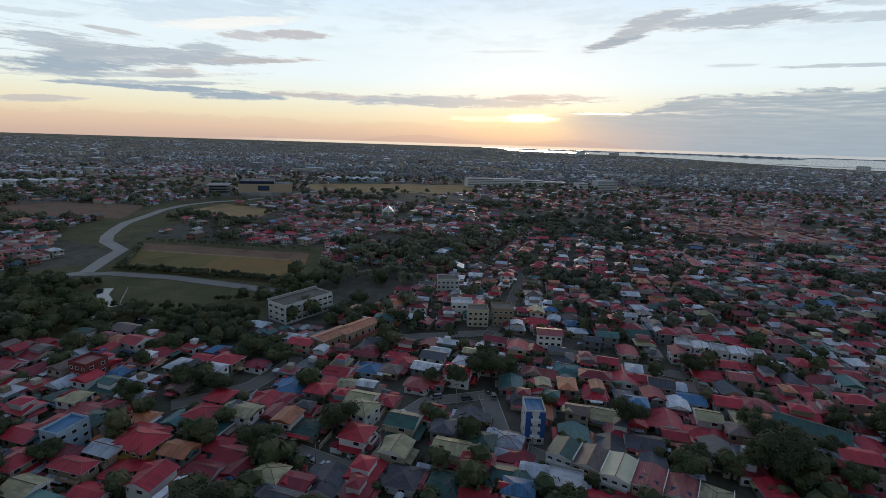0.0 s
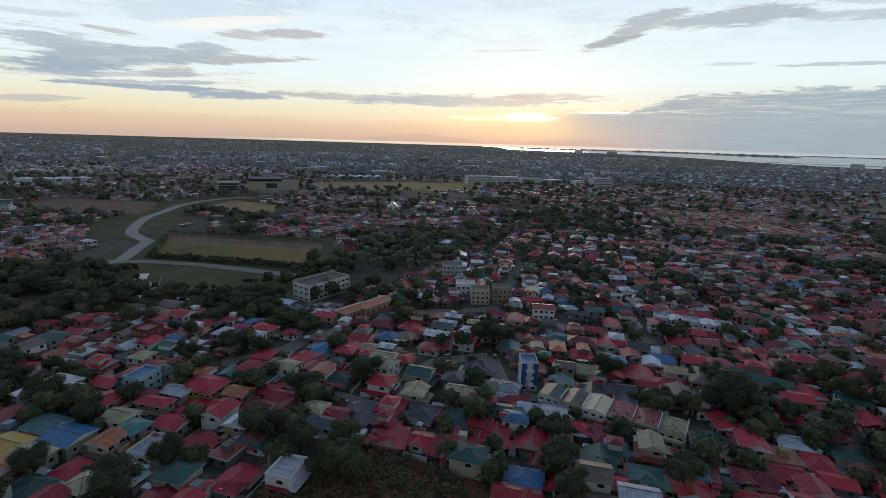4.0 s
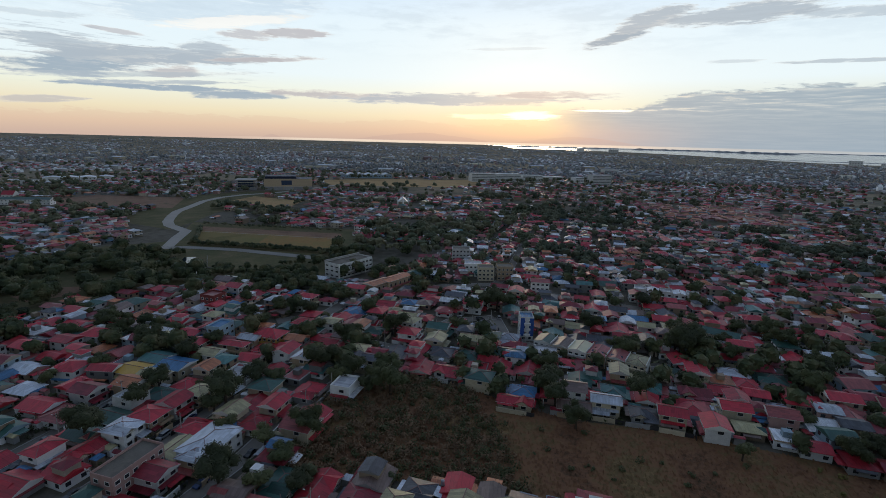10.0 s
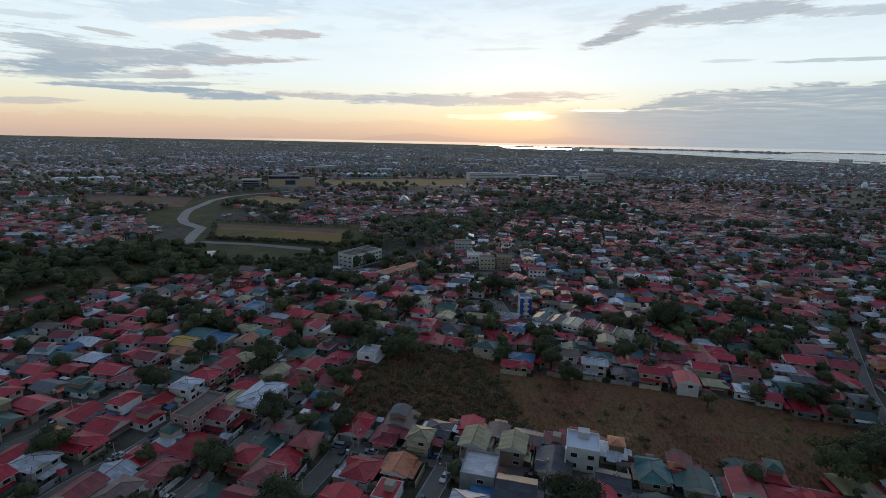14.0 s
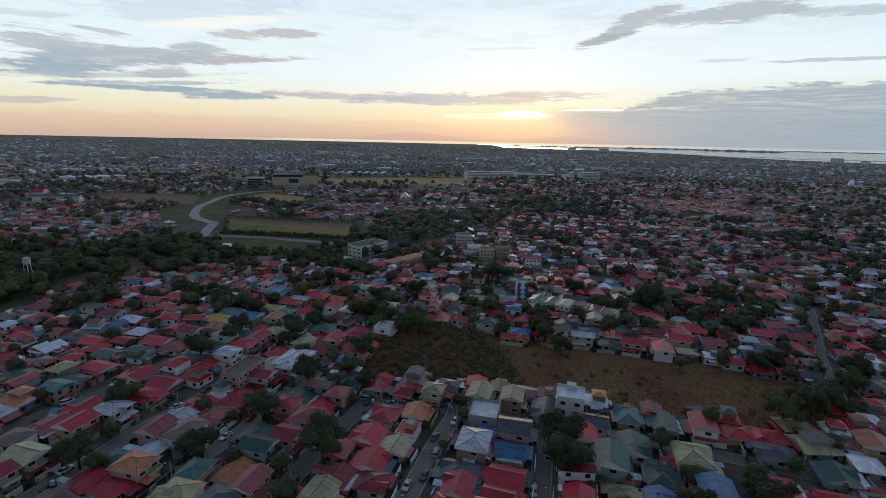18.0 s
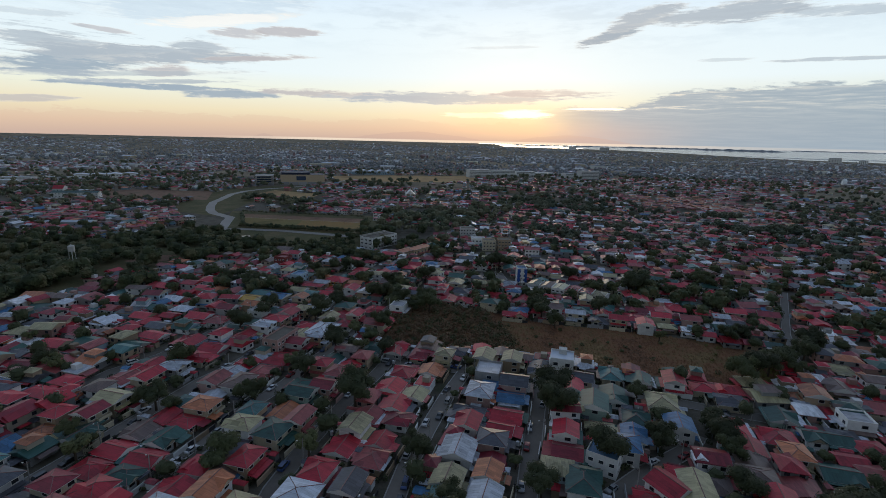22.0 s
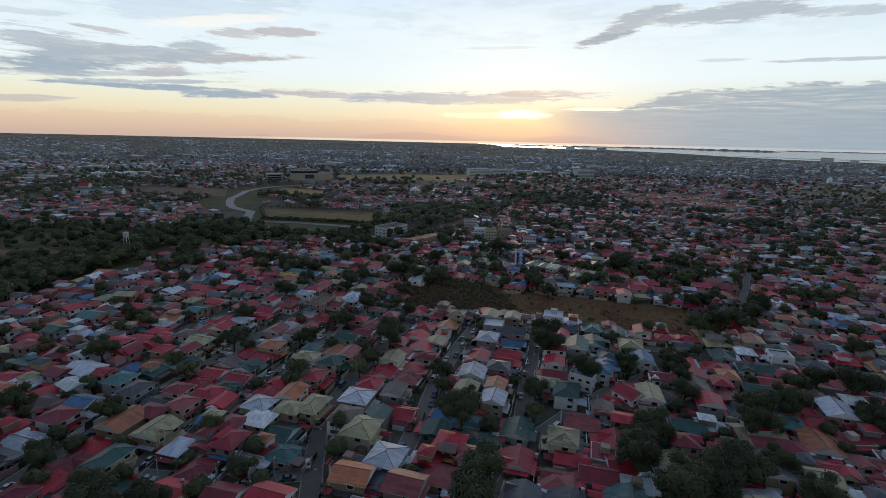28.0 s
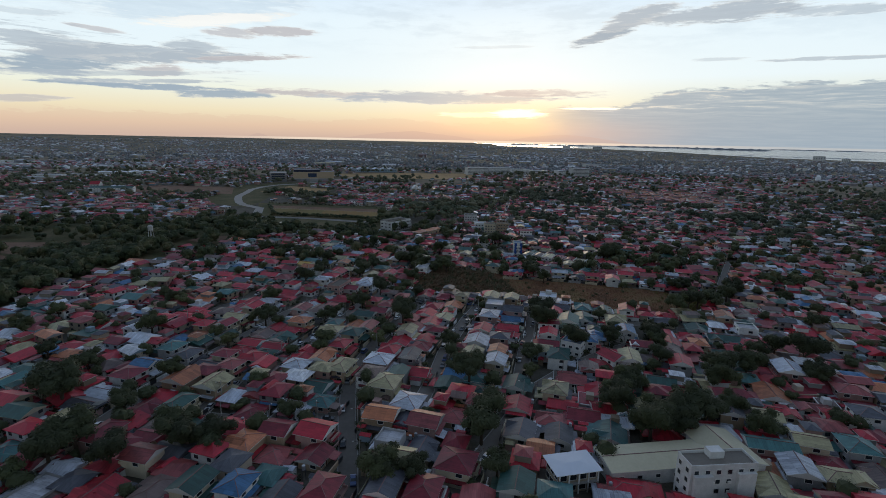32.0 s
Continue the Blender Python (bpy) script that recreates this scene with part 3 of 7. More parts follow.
POND = [(-236, 504), (-230, 497), (-222, 490), (-212, 482), (-216, 471), (-208, 466), (-169, 451), (-176, 461)]
BELT = [(-150, 500), (-95, 470), (-72, 495), (-45, 560), (-10, 640), (40, 800), (20, 850), (-60, 740), (-135, 660), (-130, 560)]


LEFTWOOD = [(-540, 140), (-264, 140), (-259, 205), (-261, 268), (-250, 300), (-248, 345), (-330, 330), (-330, 470), (-430, 455), (-520, 430)]
sheet("ground_left_grass", LEFTWOOD, 0.006, "green_field", "rough grass between dark trees", "grass")
CLEARINGS = [[(-440, 352), (-352, 373), (-333, 363), (-306, 332), (-338, 322), (-420, 326)], [(-440, 302), (-372, 318), (-318, 301), (-300, 281), (-308, 274), (-430, 276)]]
for clearing in CLEARINGS:
    sheet("ground_clearing_soil", clearing, 0.03, "bare_soil", "bare brown clearing between trees", "field")
ribbon("canal_bed", [(-258, 195), (-258, 268), (-250, 300), (-247, 322), (-245, 346)], 5.0, 0.035, "street_pale", "pale concrete bed of a canal", "canal")
ribbon("water_canal", [(-249, 312), (-246, 326), (-244.5, 344)], 2.6, 0.06, "water", "narrow strip of shining canal water", "water")


def sea_point(az, el, lift=0.0):
    """A point of the bay seen el degrees below the horizon, as far off as the rising plain puts it."""
    r = FLAT + (EDGE - 20 - FLAT) * min(1.0, (2.448 - el) / (2.448 - 0.33))
    a = radians(az)
    return (CENTRE[0] + r * math.sin(a), CENTRE[1] + r * math.cos(a), 94.0 - r * math.tan(radians(el)) + lift)


def build_sea():
    shore = [(-3, 0.36), (-1, 0.42), (0, 0.64), (6, 0.70), (12, 0.73), (18, 0.86), (23, 1.03), (28, 1.18), (35, 1.20), (42, 1.3), (52, 1.3)]
    g = Geo()
    for (a0, n0), (a1, n1) in zip(shore, shore[1:]):
        parts = 4
        for q in range(parts):
            u, v = q / parts, (q + 1) / parts
            b0, b1, m0, m1 = a0 + (a1 - a0) * u, a0 + (a1 - a0) * v, n0 + (n1 - n0) * u, n0 + (n1 - n0) * v
            for k in range(8):
                at = lambda b, m, k: sea_point(b, m + (0.335 - m) * k / 8, 1.2)
                g.face([at(b0, m0, k), at(b1, m1, k), at(b1, m1, k + 1), at(b0, m0, k + 1)])
    tagged(new("water_bay", g.mesh("water_bay", ["bay_water"])), "wide bay shining under the low sun", "sea", kind="structure")
    # long low spits of land and fish pens in the bay
    spits = [(-1.2, 13.5, 0.45, 0.44, 5.0), (12.0, 21.5, 0.44, 0.42, 6.5), (19.5, 28.0, 0.46, 0.50, 8.0), (26.5, 36.5, 0.37, 0.36, 3.5), (24.0, 30.5, 1.00, 1.06, 1.8), (29.5, 36.0, 1.07, 1.02, 2.2)]
    r = random.Random(12)
    for a0, a1, e0, e1, tall_ in spits:
        g = Geo()
        n = 40
        tops = [tall_ * (0.55 + 0.6 * r.random()) * min(1.0, 6 * k / n, 6 * (n - k) / n) for k in range(n + 1)]
        for k in range(n):
            u0, u1 = a0 + (a1 - a0) * k / n, a0 + (a1 - a0) * (k + 1) / n
            m0, m1 = e0 + (e1 - e0) * k / n, e0 + (e1 - e0) * (k + 1) / n
            p0, p1 = sea_point(u0, m0, 1.3), sea_point(u1, m1, 1.3)
            q0, q1 = sea_point(u0, m0 - 0.02, 1.3), sea_point(u1, m1 - 0.02, 1.3)
            t0, t1 = (q0[0], q0[1], p0[2] + tops[k] * 1.6), (q1[0], q1[1], p1[2] + tops[k + 1] * 1.6)
            g.face([p0, p1, t1, t0])
            g.face([t0, t1, (q1[0] * 1.004, q1[1] * 1.004, q1[2]), (q0[0] * 1.004, q0[1] * 1.004, q0[2])])
        # the spits share the leaf colour that has haze painted in
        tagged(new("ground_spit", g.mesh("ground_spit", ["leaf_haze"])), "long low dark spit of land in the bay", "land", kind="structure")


build_sea()


def inside(x, y, poly):
    c, j = False, len(poly) - 1
    for i in range(len(poly)):
        (xi, yi), (xj, yj) = poly[i], poly[j]
        if (yi > y) != (yj > y) and x < (xj - xi) * (y - yi) / (yj - yi) + xi:
            c = not c
        j = i
    return c


def road_gap(x, y):
    """The distance to the nearest road's edge."""
    best = 1e9
    for pts, width in ROADS:
        for (ax, ay), (bx, by) in zip(pts, pts[1:]):
            dx, dy = bx - ax, by - ay
            t = max(0.0, min(1.0, ((x - ax) * dx + (y - ay) * dy) / (dx * dx + dy * dy + 1e-9)))
            best = min(best, math.hypot(x - ax - t * dx, y - ay - t * dy) - width / 2)
    return best


# ---- houses ----
LOTS = []
LOTS += [(-159.7, 127, "R"), (-149.1, 121, "G"), (-138.8, 113.2, "R"), (-136.4, 129.9, "K"), (-136.3, 103.8, "T"), (-127.5, 111.6, "P"), (-125.2, 101, "M"), (-115.6, 114.3, "M"), (-114.5, 91.2, "W"), (-113.3, 130.9, "M"), (-101.5, 132.4, "G"), (-99.1, 92.1, "R"), (-98.9, 116.4, "M"), (-97, 107, "P"), (-85.5, 95.7, "N"), (-76.9, 134.8, "M"), (-74.1, 95.7, "G"), (-71.1, 115.8, "O"), (-64.1, 123.8, "M"), (-62.6, 96.9, "B"), (-59.4, 114.1, "P"), (-51.2, 124.1, "R"), (-51.1, 99, "K"), (-47.8, 114.6, "M")]
LOTS += [(-39.6, 100.2, "M"), (-28.8, 124, "W"), (-26, 103.7, "K"), (-25.6, 114.5, "Y"), (-17.9, 134.3, "P"), (-17.4, 122.3, "K"), (-14.7, 102.2, "M"), (-7.1, 114.2, "M"), (7.6, 107.1, "G"), (40.8, 112.4, "R"), (76.4, 118, "Y"), (87.7, 125.5, "L"), (98.8, 122.6, "Y"), (100.2, 131.5, "M"), (111.2, 127.8, "N"), (-191.1, 160.1, "R"), (-187.1, 168.4, "B"), (-178, 151, "G"), (-174.8, 141.6, "T"), (-161, 158.9, "R"), (-158.9, 144.5, "R"), (-152.2, 179.7, "L"), (-134.6, 139.4, "L"), (-133.4, 149.6, "M")]
LOTS += [(-132.9, 174.5, "T"), (-131.8, 158.5, "B"), (-122.4, 168.1, "K"), (-112.7, 149.9, "O"), (-111.6, 163.8, "K"), (-107.2, 172.1, "M"), (-100.5, 161.6, "P"), (-97.8, 146.2, "Y"), (-96, 170, "R"), (-94.4, 178.5, "G"), (-78.8, 175.3, "R"), (-74.4, 165.5, "L"), (-67.2, 175.8, "O"), (-64.9, 137.7, "W"), (-62.9, 155.8, "G"), (-57, 168.2, "Y"), (-56.3, 145.5, "T"), (-44.4, 175.2, "L"), (-38.1, 158, "Y"), (-34, 135.1, "O"), (-27.8, 172.4, "R"), (-25.5, 144.5, "L"), (-9.6, 142.1, "P"), (-8.1, 178.9, "T")]
LOTS += [(-4.4, 169.4, "T"), (-1.8, 149.9, "P"), (-1.1, 159.8, "G"), (10, 151.2, "R"), (11.5, 137.3, "K"), (11.9, 168.5, "G"), (21, 145.8, "P"), (22.9, 135.5, "K"), (24.2, 162.9, "Y"), (33, 176.6, "P"), (33.2, 150.4, "M"), (38.4, 138.8, "T"), (39.9, 166.5, "R"), (55.2, 178.6, "G"), (56, 157.9, "Y"), (66.6, 177.8, "G"), (68.8, 159.8, "T"), (81.7, 156.9, "K"), (85.6, 135.4, "T"), (92.6, 152.6, "Y"), (98.7, 140.7, "Y"), (101.8, 160.2, "R"), (104, 174.7, "O"), (111.3, 139.1, "T")]
LOTS += [(114.2, 165.5, "P"), (116.5, 156.1, "R"), (129, 162.1, "K"), (133.6, 177.6, "P"), (-225.5, 188.9, "K"), (-216.6, 209.2, "R"), (-215.1, 180.7, "L"), (-207.2, 223, "O"), (-201.1, 206, "R"), (-188, 214.3, "L"), (-183.3, 185.9, "G"), (-176.2, 216.1, "B"), (-163.8, 192.4, "L"), (-160.6, 206.3, "R"), (-156.2, 214.6, "R"), (-154.4, 223.4, "R"), (-148.6, 198.3, "M"), (-138.3, 184.3, "B"), (-136.1, 201.8, "R"), (-132.8, 192.3, "O"), (-124.7, 203.4, "M"), (-124.7, 212.4, "Y"), (-120.9, 193.8, "G"), (-106.1, 189.8, "R")]
LOTS += [(-105.6, 198.7, "N"), (-105.6, 180.8, "R"), (-93.9, 195.8, "G"), (-93.1, 187, "R"), (-93.1, 204.4, "R"), (-91.7, 213.1, "O"), (-75.5, 213.5, "T"), (-75, 203.7, "Y"), (-74.3, 194.6, "K"), (-65.5, 216.1, "O"), (-63.6, 189.6, "R"), (-62.6, 224.9, "G"), (-62.3, 201.9, "G"), (-57.2, 210.8, "P"), (-42.6, 187.3, "R"), (-40.7, 200.4, "R"), (-39.3, 209.1, "Y"), (-37.8, 217.9, "M"), (-31.8, 182.1, "K"), (-29.7, 196.8, "P"), (-28.3, 205.7, "R"), (-26.3, 217.4, "M"), (-7.3, 187.7, "Y"), (-6.2, 200.4, "L")]
LOTS += [(-4.4, 216.5, "R"), (3.8, 182.3, "L"), (4.8, 191.3, "O"), (5.8, 207.6, "K"), (7.9, 216.3, "R"), (25.8, 207.6, "M"), (27.1, 217.5, "R"), (30.5, 192.3, "G"), (39.3, 221.7, "Y"), (44.8, 211.9, "B"), (46.5, 190.9, "R"), (50.8, 221.3, "B"), (58.5, 194.4, "Y"), (76.3, 201.6, "N"), (78.9, 192.1, "R"), (82.9, 218.3, "R"), (90.4, 192, "K"), (94.1, 216.5, "O"), (104.4, 209.1, "G"), (104.8, 197.8, "G"), (120.4, 193, "L"), (148.6, 216.2, "K"), (150.6, 186.1, "O"), (-213.7, 239, "R")]
LOTS += [(-194.1, 230.9, "T"), (-187.6, 253, "R"), (-175.3, 257.3, "G"), (-158.8, 240.8, "O"), (-154.3, 256.5, "G"), (-152, 268, "R"), (-136.6, 227.8, "P"), (-134.5, 239.8, "R"), (-133.2, 265.7, "R"), (-124.6, 228.4, "R"), (-120.3, 237.1, "L"), (-119.4, 260, "R"), (-118.4, 250, "R"), (-99.8, 229.8, "P"), (-98.6, 238.6, "L"), (-97.1, 247.4, "R"), (-88.5, 229.4, "N"), (-86.7, 241.7, "P"), (-85.3, 254.7, "R"), (-83.5, 267, "M"), (-68, 234.8, "G"), (-66.3, 248.9, "R"), (-64.4, 257.7, "G"), (-56.9, 233.1, "M")]
LOTS += [(-55.7, 243.2, "P"), (-54, 252, "R"), (-34.4, 238.1, "R"), (-32.3, 253, "R"), (-28.3, 226.7, "R"), (-27.1, 268.6, "M"), (-23.5, 235, "Y"), (-20.4, 255.8, "O"), (-16, 266.1, "Y"), (-4.4, 225.6, "K"), (-1.6, 237.7, "L"), (0.6, 268.3, "Y"), (1.5, 255, "W"), (9.9, 225, "R"), (11.4, 236.8, "B"), (12, 268.3, "Y"), (12.3, 246.4, "K"), (22.8, 263.6, "K"), (31.6, 245.8, "R"), (38.5, 235.7, "G"), (39.2, 254.5, "K"), (49.5, 245.9, "G"), (50.3, 263.9, "T"), (53.9, 232.3, "G")]
LOTS += [(61.1, 259.8, "G"), (64.6, 239.7, "Y"), (65.1, 226.4, "B"), (72.3, 257.8, "R"), (82.9, 230.5, "R"), (84, 258.8, "R"), (89.8, 248.9, "K"), (95.2, 227.6, "R"), (105.3, 240.7, "G"), (110.8, 227.7, "G"), (121.5, 256.5, "O"), (124.5, 237.8, "W"), (134.8, 229.9, "K"), (136.4, 265.5, "N"), (138.8, 238.4, "K"), (143.5, 252.5, "P"), (166.9, 269.8, "R"), (-207.7, 286.6, "R"), (-188, 281.2, "L"), (-175, 290.5, "R"), (-175, 302.7, "G"), (-163.1, 304.3, "L"), (-158.2, 279.2, "K"), (-147.2, 295.3, "R")]
LOTS += [(-146.3, 281.7, "G"), (-136.4, 304.5, "M"), (-135.3, 292.6, "P"), (-127.2, 312.1, "O"), (-122.6, 271, "R"), (-120.4, 302, "W"), (-118.4, 292.7, "G"), (-113.2, 309.9, "G"), (-112.3, 275.1, "R"), (-106.4, 284.5, "L"), (-104.7, 293.5, "R"), (-101.6, 302.4, "R"), (-97.1, 310.8, "Y"), (-87.6, 293.1, "R"), (-87.2, 280.2, "Y"), (-81.4, 301.1, "Y"), (-78.4, 309.6, "R"), (-76.4, 275.5, "L"), (-69.6, 298.5, "R"), (-67.3, 307.3, "R"), (-55.4, 296.6, "P"), (-54.8, 305.6, "R"), (-49.4, 272.1, "G"), (-38, 272.3, "R")]
LOTS += [(-11.6, 274.4, "K"), (148.7, 283.9, "Y"), (173.1, 294.4, "W"), (184.4, 292.4, "B"), (202, 288.7, "R"), (202.7, 271.4, "L"), (-208.1, 351.2, "W"), (-192.7, 332.8, "R"), (-176.5, 317.7, "L"), (-170.6, 334.4, "R"), (-152.7, 337.7, "P"), (-150.9, 356.2, "W"), (-134.5, 322.2, "Y"), (-123.7, 347.6, "R"), (-112.3, 341, "Y"), (-108.4, 349.4, "R"), (-107.5, 318.1, "R"), (-106.7, 327.1, "O"), (-106.4, 358, "L"), (-95.6, 353.5, "R"), (-94.6, 330.6, "W"), (-93.4, 319.3, "L"), (-84.7, 350.2, "R"), (-82.8, 332.8, "R")]
LOTS += [(-77.9, 318.6, "G"), (-74.9, 357.9, "M"), (-73.9, 346.1, "L"), (-61.6, 321.1, "R"), (-53, 357, "Y"), (-49.7, 324, "W"), (-48.9, 347.4, "K"), (-39.1, 359, "K"), (-25.2, 346.9, "R"), (-13.8, 346.6, "R"), (-0.3, 341.2, "G"), (7.7, 353.7, "R"), (14.4, 327.1, "R"), (17.5, 335.7, "B"), (19.2, 352.9, "R"), (34.5, 327.8, "N"), (35.9, 336.7, "N"), (39.6, 347.1, "G"), (46.2, 328.5, "L"), (51.4, 341.8, "T"), (56.4, 353.7, "Y"), (57.2, 326.7, "K"), (62.5, 338.4, "R"), (66.9, 346.8, "T")]
LOTS += [(68.1, 324.3, "R"), (75.8, 334, "R"), (79.1, 321.4, "R"), (81.5, 345.7, "M"), (90.1, 332.5, "R"), (93, 341, "R"), (93.7, 349.8, "R"), (103.8, 357.5, "R"), (105.9, 330.3, "P"), (108, 338.9, "L"), (114.7, 353.3, "P"), (130.9, 337.2, "P"), (143.9, 333.6, "R"), (169.3, 318.9, "W"), (177.2, 359.3, "R"), (188.3, 357, "R"), (-197.2, 362.2, "R"), (-167.9, 384.7, "W"), (-154.8, 394.9, "L"), (-152.7, 376.6, "R"), (-137.8, 363.7, "R"), (-135.3, 395.1, "G"), (-130, 378.9, "P"), (-129.2, 403.2, "L")]
LOTS += [(-103.5, 370.3, "R"), (-89.7, 382.6, "R"), (-77, 398.1, "R"), (-69, 366, "R"), (-65.5, 374.5, "N"), (-53.6, 381.8, "G"), (-40, 400.9, "Y"), (-35.5, 377.7, "R"), (-23.6, 387.5, "G"), (-23.1, 374.8, "Y"), (-18.3, 364.4, "K"), (-6.1, 362.1, "G"), (-5.9, 376.3, "Y"), (-1.9, 397.6, "K"), (10.7, 388.3, "L"), (10.8, 369.7, "G"), (27, 366.7, "W"), (42.7, 391.6, "K"), (54.5, 393.1, "K"), (73.5, 389.5, "K"), (76.3, 363.3, "G"), (76.7, 402.7, "R"), (87.5, 361.9, "R"), (102.4, 366.7, "L")]
LOTS += [(106.4, 382.8, "R"), (116.9, 363.1, "G"), (117.5, 394.4, "R"), (137.5, 385.5, "R"), (-153.8, 412.6, "R"), (-82.1, 444, "R"), (-71.7, 408.8, "B"), (-58.5, 421.9, "R"), (-46.7, 429.9, "B"), (23.7, 437.4, "P"), (36.1, 443.2, "T"), (44, 407.8, "Y"), (46.4, 434.4, "M"), (58.9, 440.5, "R"), (64.9, 409.2, "R"), (69.3, 432.5, "K"), (79.9, 426.8, "B"), (81.1, 411, "Y"), (90.6, 421.7, "R"), (93.3, 410.3, "Y"), (101.7, 418, "O"), (103, 426.8, "P"), (104.9, 444.4, "P"), (115.9, 423, "R")]
LOTS += [(140.5, 419.4, "O"), (143.4, 409.8, "B"), (154.9, 409.7, "R"), (3.3, 463.5, "M"), (15.7, 457, "R"), (93.9, 450.1, "R"), (104, 457.6, "R"), (-9.7, 504.6, "T"), (-3.8, 534.6, "W"), (26.6, 500.2, "R"), (-21.1, 542.8, "W")]
BUILT = []  # x, y, radius of large buildings
BUILT += [(-103, 491, 22), (-68, 458, 17), (19, 395, 8), (30, 470, 9), (24.5, 117, 11), (54, 127, 15), (68, 131, 12), (60, 118, 11)]
BUILT += [(32, 268.5, 7.5), (-425, 1020, 75), (-352, 1360, 75), (-40, 1390, 80), (80, 1470, 50), (205, 1395, 48), (-145, 862, 26), (-845, 1040, 65), (-615, 720, 40), (114, 412, 13), (-91, 268, 9), (-77, 283, 9)]
BUILT += [(28, 382, 7), (37, 379, 7), (45, 375, 7), (52, 371, 7), (60, 368, 7), (66, 365, 8), (-97, 363, 11), (-122, 362, 7), (-151, 402, 7.5), (-39, 393, 8), (-6, 438, 9), (-6, 497, 9), (7, 501, 9), (-16, 512, 9), (-29, 552, 11)]
BUILT += [(96, 476, 8), (104, 474, 8), (112, 472, 8), (120, 470, 8), (37.5, 206, 7.5), (52, 194, 7.5), (-100, 460, 14), (-85, 462, 12)]
BUILT += [(15, 114, 7), (-134, 322, 8), (-132, 334, 8), (-122, 330, 8), (-123.5, 319, 7), (-421, 516, 17), (-880, 850, 30), (-905, 905, 28), (-850, 935, 24), (-1290, 1190, 40), (-1380, 1290, 45)]

rng = random.Random(4)
MESHES = {}


def cached(key, make):
    if key not in MESHES:
        MESHES[key] = make()
    return MESHES[key]


def window_mesh(w, h):
    """A framed window: one welded frame with the pane set back in it."""
    def make():
        g = Geo()
        t, o, e = 0.12, -0.09, -0.02
        rect = lambda k, y: [(-w / 2 + k, y, k), (w / 2 - k, y, k), (w / 2 - k, y, h - k), (-w / 2 + k, y, h - k)]
        p = rect(0, 0.02) + rect(0, o) + rect(t, o) + rect(t, e)
        for r in range(3):
            g.solid(p if r == 0 else [], [], 0)
        f = [(4 * r + i, 4 * r + (i + 1) % 4, 4 * r + 4 + (i + 1) % 4, 4 * r + 4 + i) for r in range(3) for i in range(4)]
        g.f += [q[::-1] for q in f] + [(12, 13, 14, 15)]
        g.mi += [0] * 12 + [1]
        return g.mesh("window", ["frame_white", "glass_dark"])
    return cached(("window", w, h), make)


def door_mesh():
    def make():
        g = Geo()
        g.box(-0.55, -0.08, 0, -0.45, 0.02, 2.15, 1)
        g.box(0.45, -0.08, 0, 0.55, 0.02, 2.15, 1)
        g.box(-0.55, -0.08, 2.15, 0.55, 0.02, 2.25, 1)
        g.box(-0.45, -0.04, 0, 0.45, 0.02, 2.15, 0)
        return g.mesh("door", ["door_wood", "frame_white"])
    return cached("door", make)


def wall_mesh(w, d, h, kind, rise, ov):
    def make():
        g = Geo()
        g.box(-w / 2, -d / 2, 0, w / 2, d / 2, h)
        if kind == "gable":
            e = 0.25
            k = rise * (1 - 2 * e / min(w + 2 * ov, d + 2 * ov))
            if w >= d:
                z0 = h
                for sx in (-1, 1):
                    x = sx * (w / 2 - 0.01)
                    p = [(x, -d / 2, z0), (x, d / 2, z0), (x, 0, z0 + k * 0.86), (x - sx * 0.2, -d / 2, z0), (x - sx * 0.2, d / 2, z0), (x - sx * 0.2, 0, z0 + k * 0.86)]
                    g.solid(p, [(0, 1, 2), (5, 4, 3), (0, 2, 5, 3), (1, 4, 5, 2)])
            else:
                for sy in (-1, 1):
                    y = sy * (d / 2 - 0.01)
                    p = [(-w / 2, y, h), (w / 2, y, h), (0, y, h + k * 0.86), (-w / 2, y - sy * 0.2, h), (w / 2, y - sy * 0.2, h), (0, y - sy * 0.2, h + k * 0.86)]
                    g.solid(p, [(0, 1, 2), (5, 4, 3), (0, 2, 5, 3), (1, 4, 5, 2)])
        if kind == "flat":
            t = 0.2
            for a in ((-w / 2, -d / 2, w / 2, -d / 2 + t), (-w / 2, d / 2 - t, w / 2, d / 2), (-w / 2, -d / 2 + t, -w / 2 + t, d / 2 - t), (w / 2 - t, -d / 2 + t, w / 2, d / 2 - t)):
                g.box(a[0], a[1], h, a[2], a[3], h + 0.9)
        return g.mesh("wall", ["wall_white"])
    return cached(("wall", w, d, h, kind, rise), make)


def roof_mesh(w, d, kind, rise, ov):
    def make():
        g = Geo()
        if kind == "flat":
            g.box(-w / 2 + 0.2, -d / 2 + 0.2, 0.02, w / 2 - 0.2, d / 2 - 0.2, 0.18)
        else:
            g.roof(-w / 2 - ov, -d / 2 - ov, w / 2 + ov, d / 2 + ov, 0.16, rise, kind, ends=1)
        return g.mesh("roof", ["roof_R", "frame_white"])
    return cached(("roof", w, d, kind, rise), make)


def ridge_mesh(w, d, kind, rise, ov):
    def make():
        g, t = Geo(), Geo()
        a, b = t.roof(-w / 2 - ov, -d / 2 - ov, w / 2 + ov, d / 2 + ov, 0.16, rise, kind)
        g.bar((a[0], a[1], a[2]), (b[0], b[1], b[2]), 0.11)
        if kind == "hip":
            x, y = w / 2 + ov, d / 2 + ov
            ends = ((-x, -y), (-x, y), (x, -y), (x, y))
            for ex, ey in ends:
                c = a if (ex if w >= d else ey) < 0 else b
                g.bar((ex, ey, 0.16), c, 0.08)
        return g.mesh("ridge_cap", ["ridge"])
    return cached(("ridge", w, d, kind, rise), make)


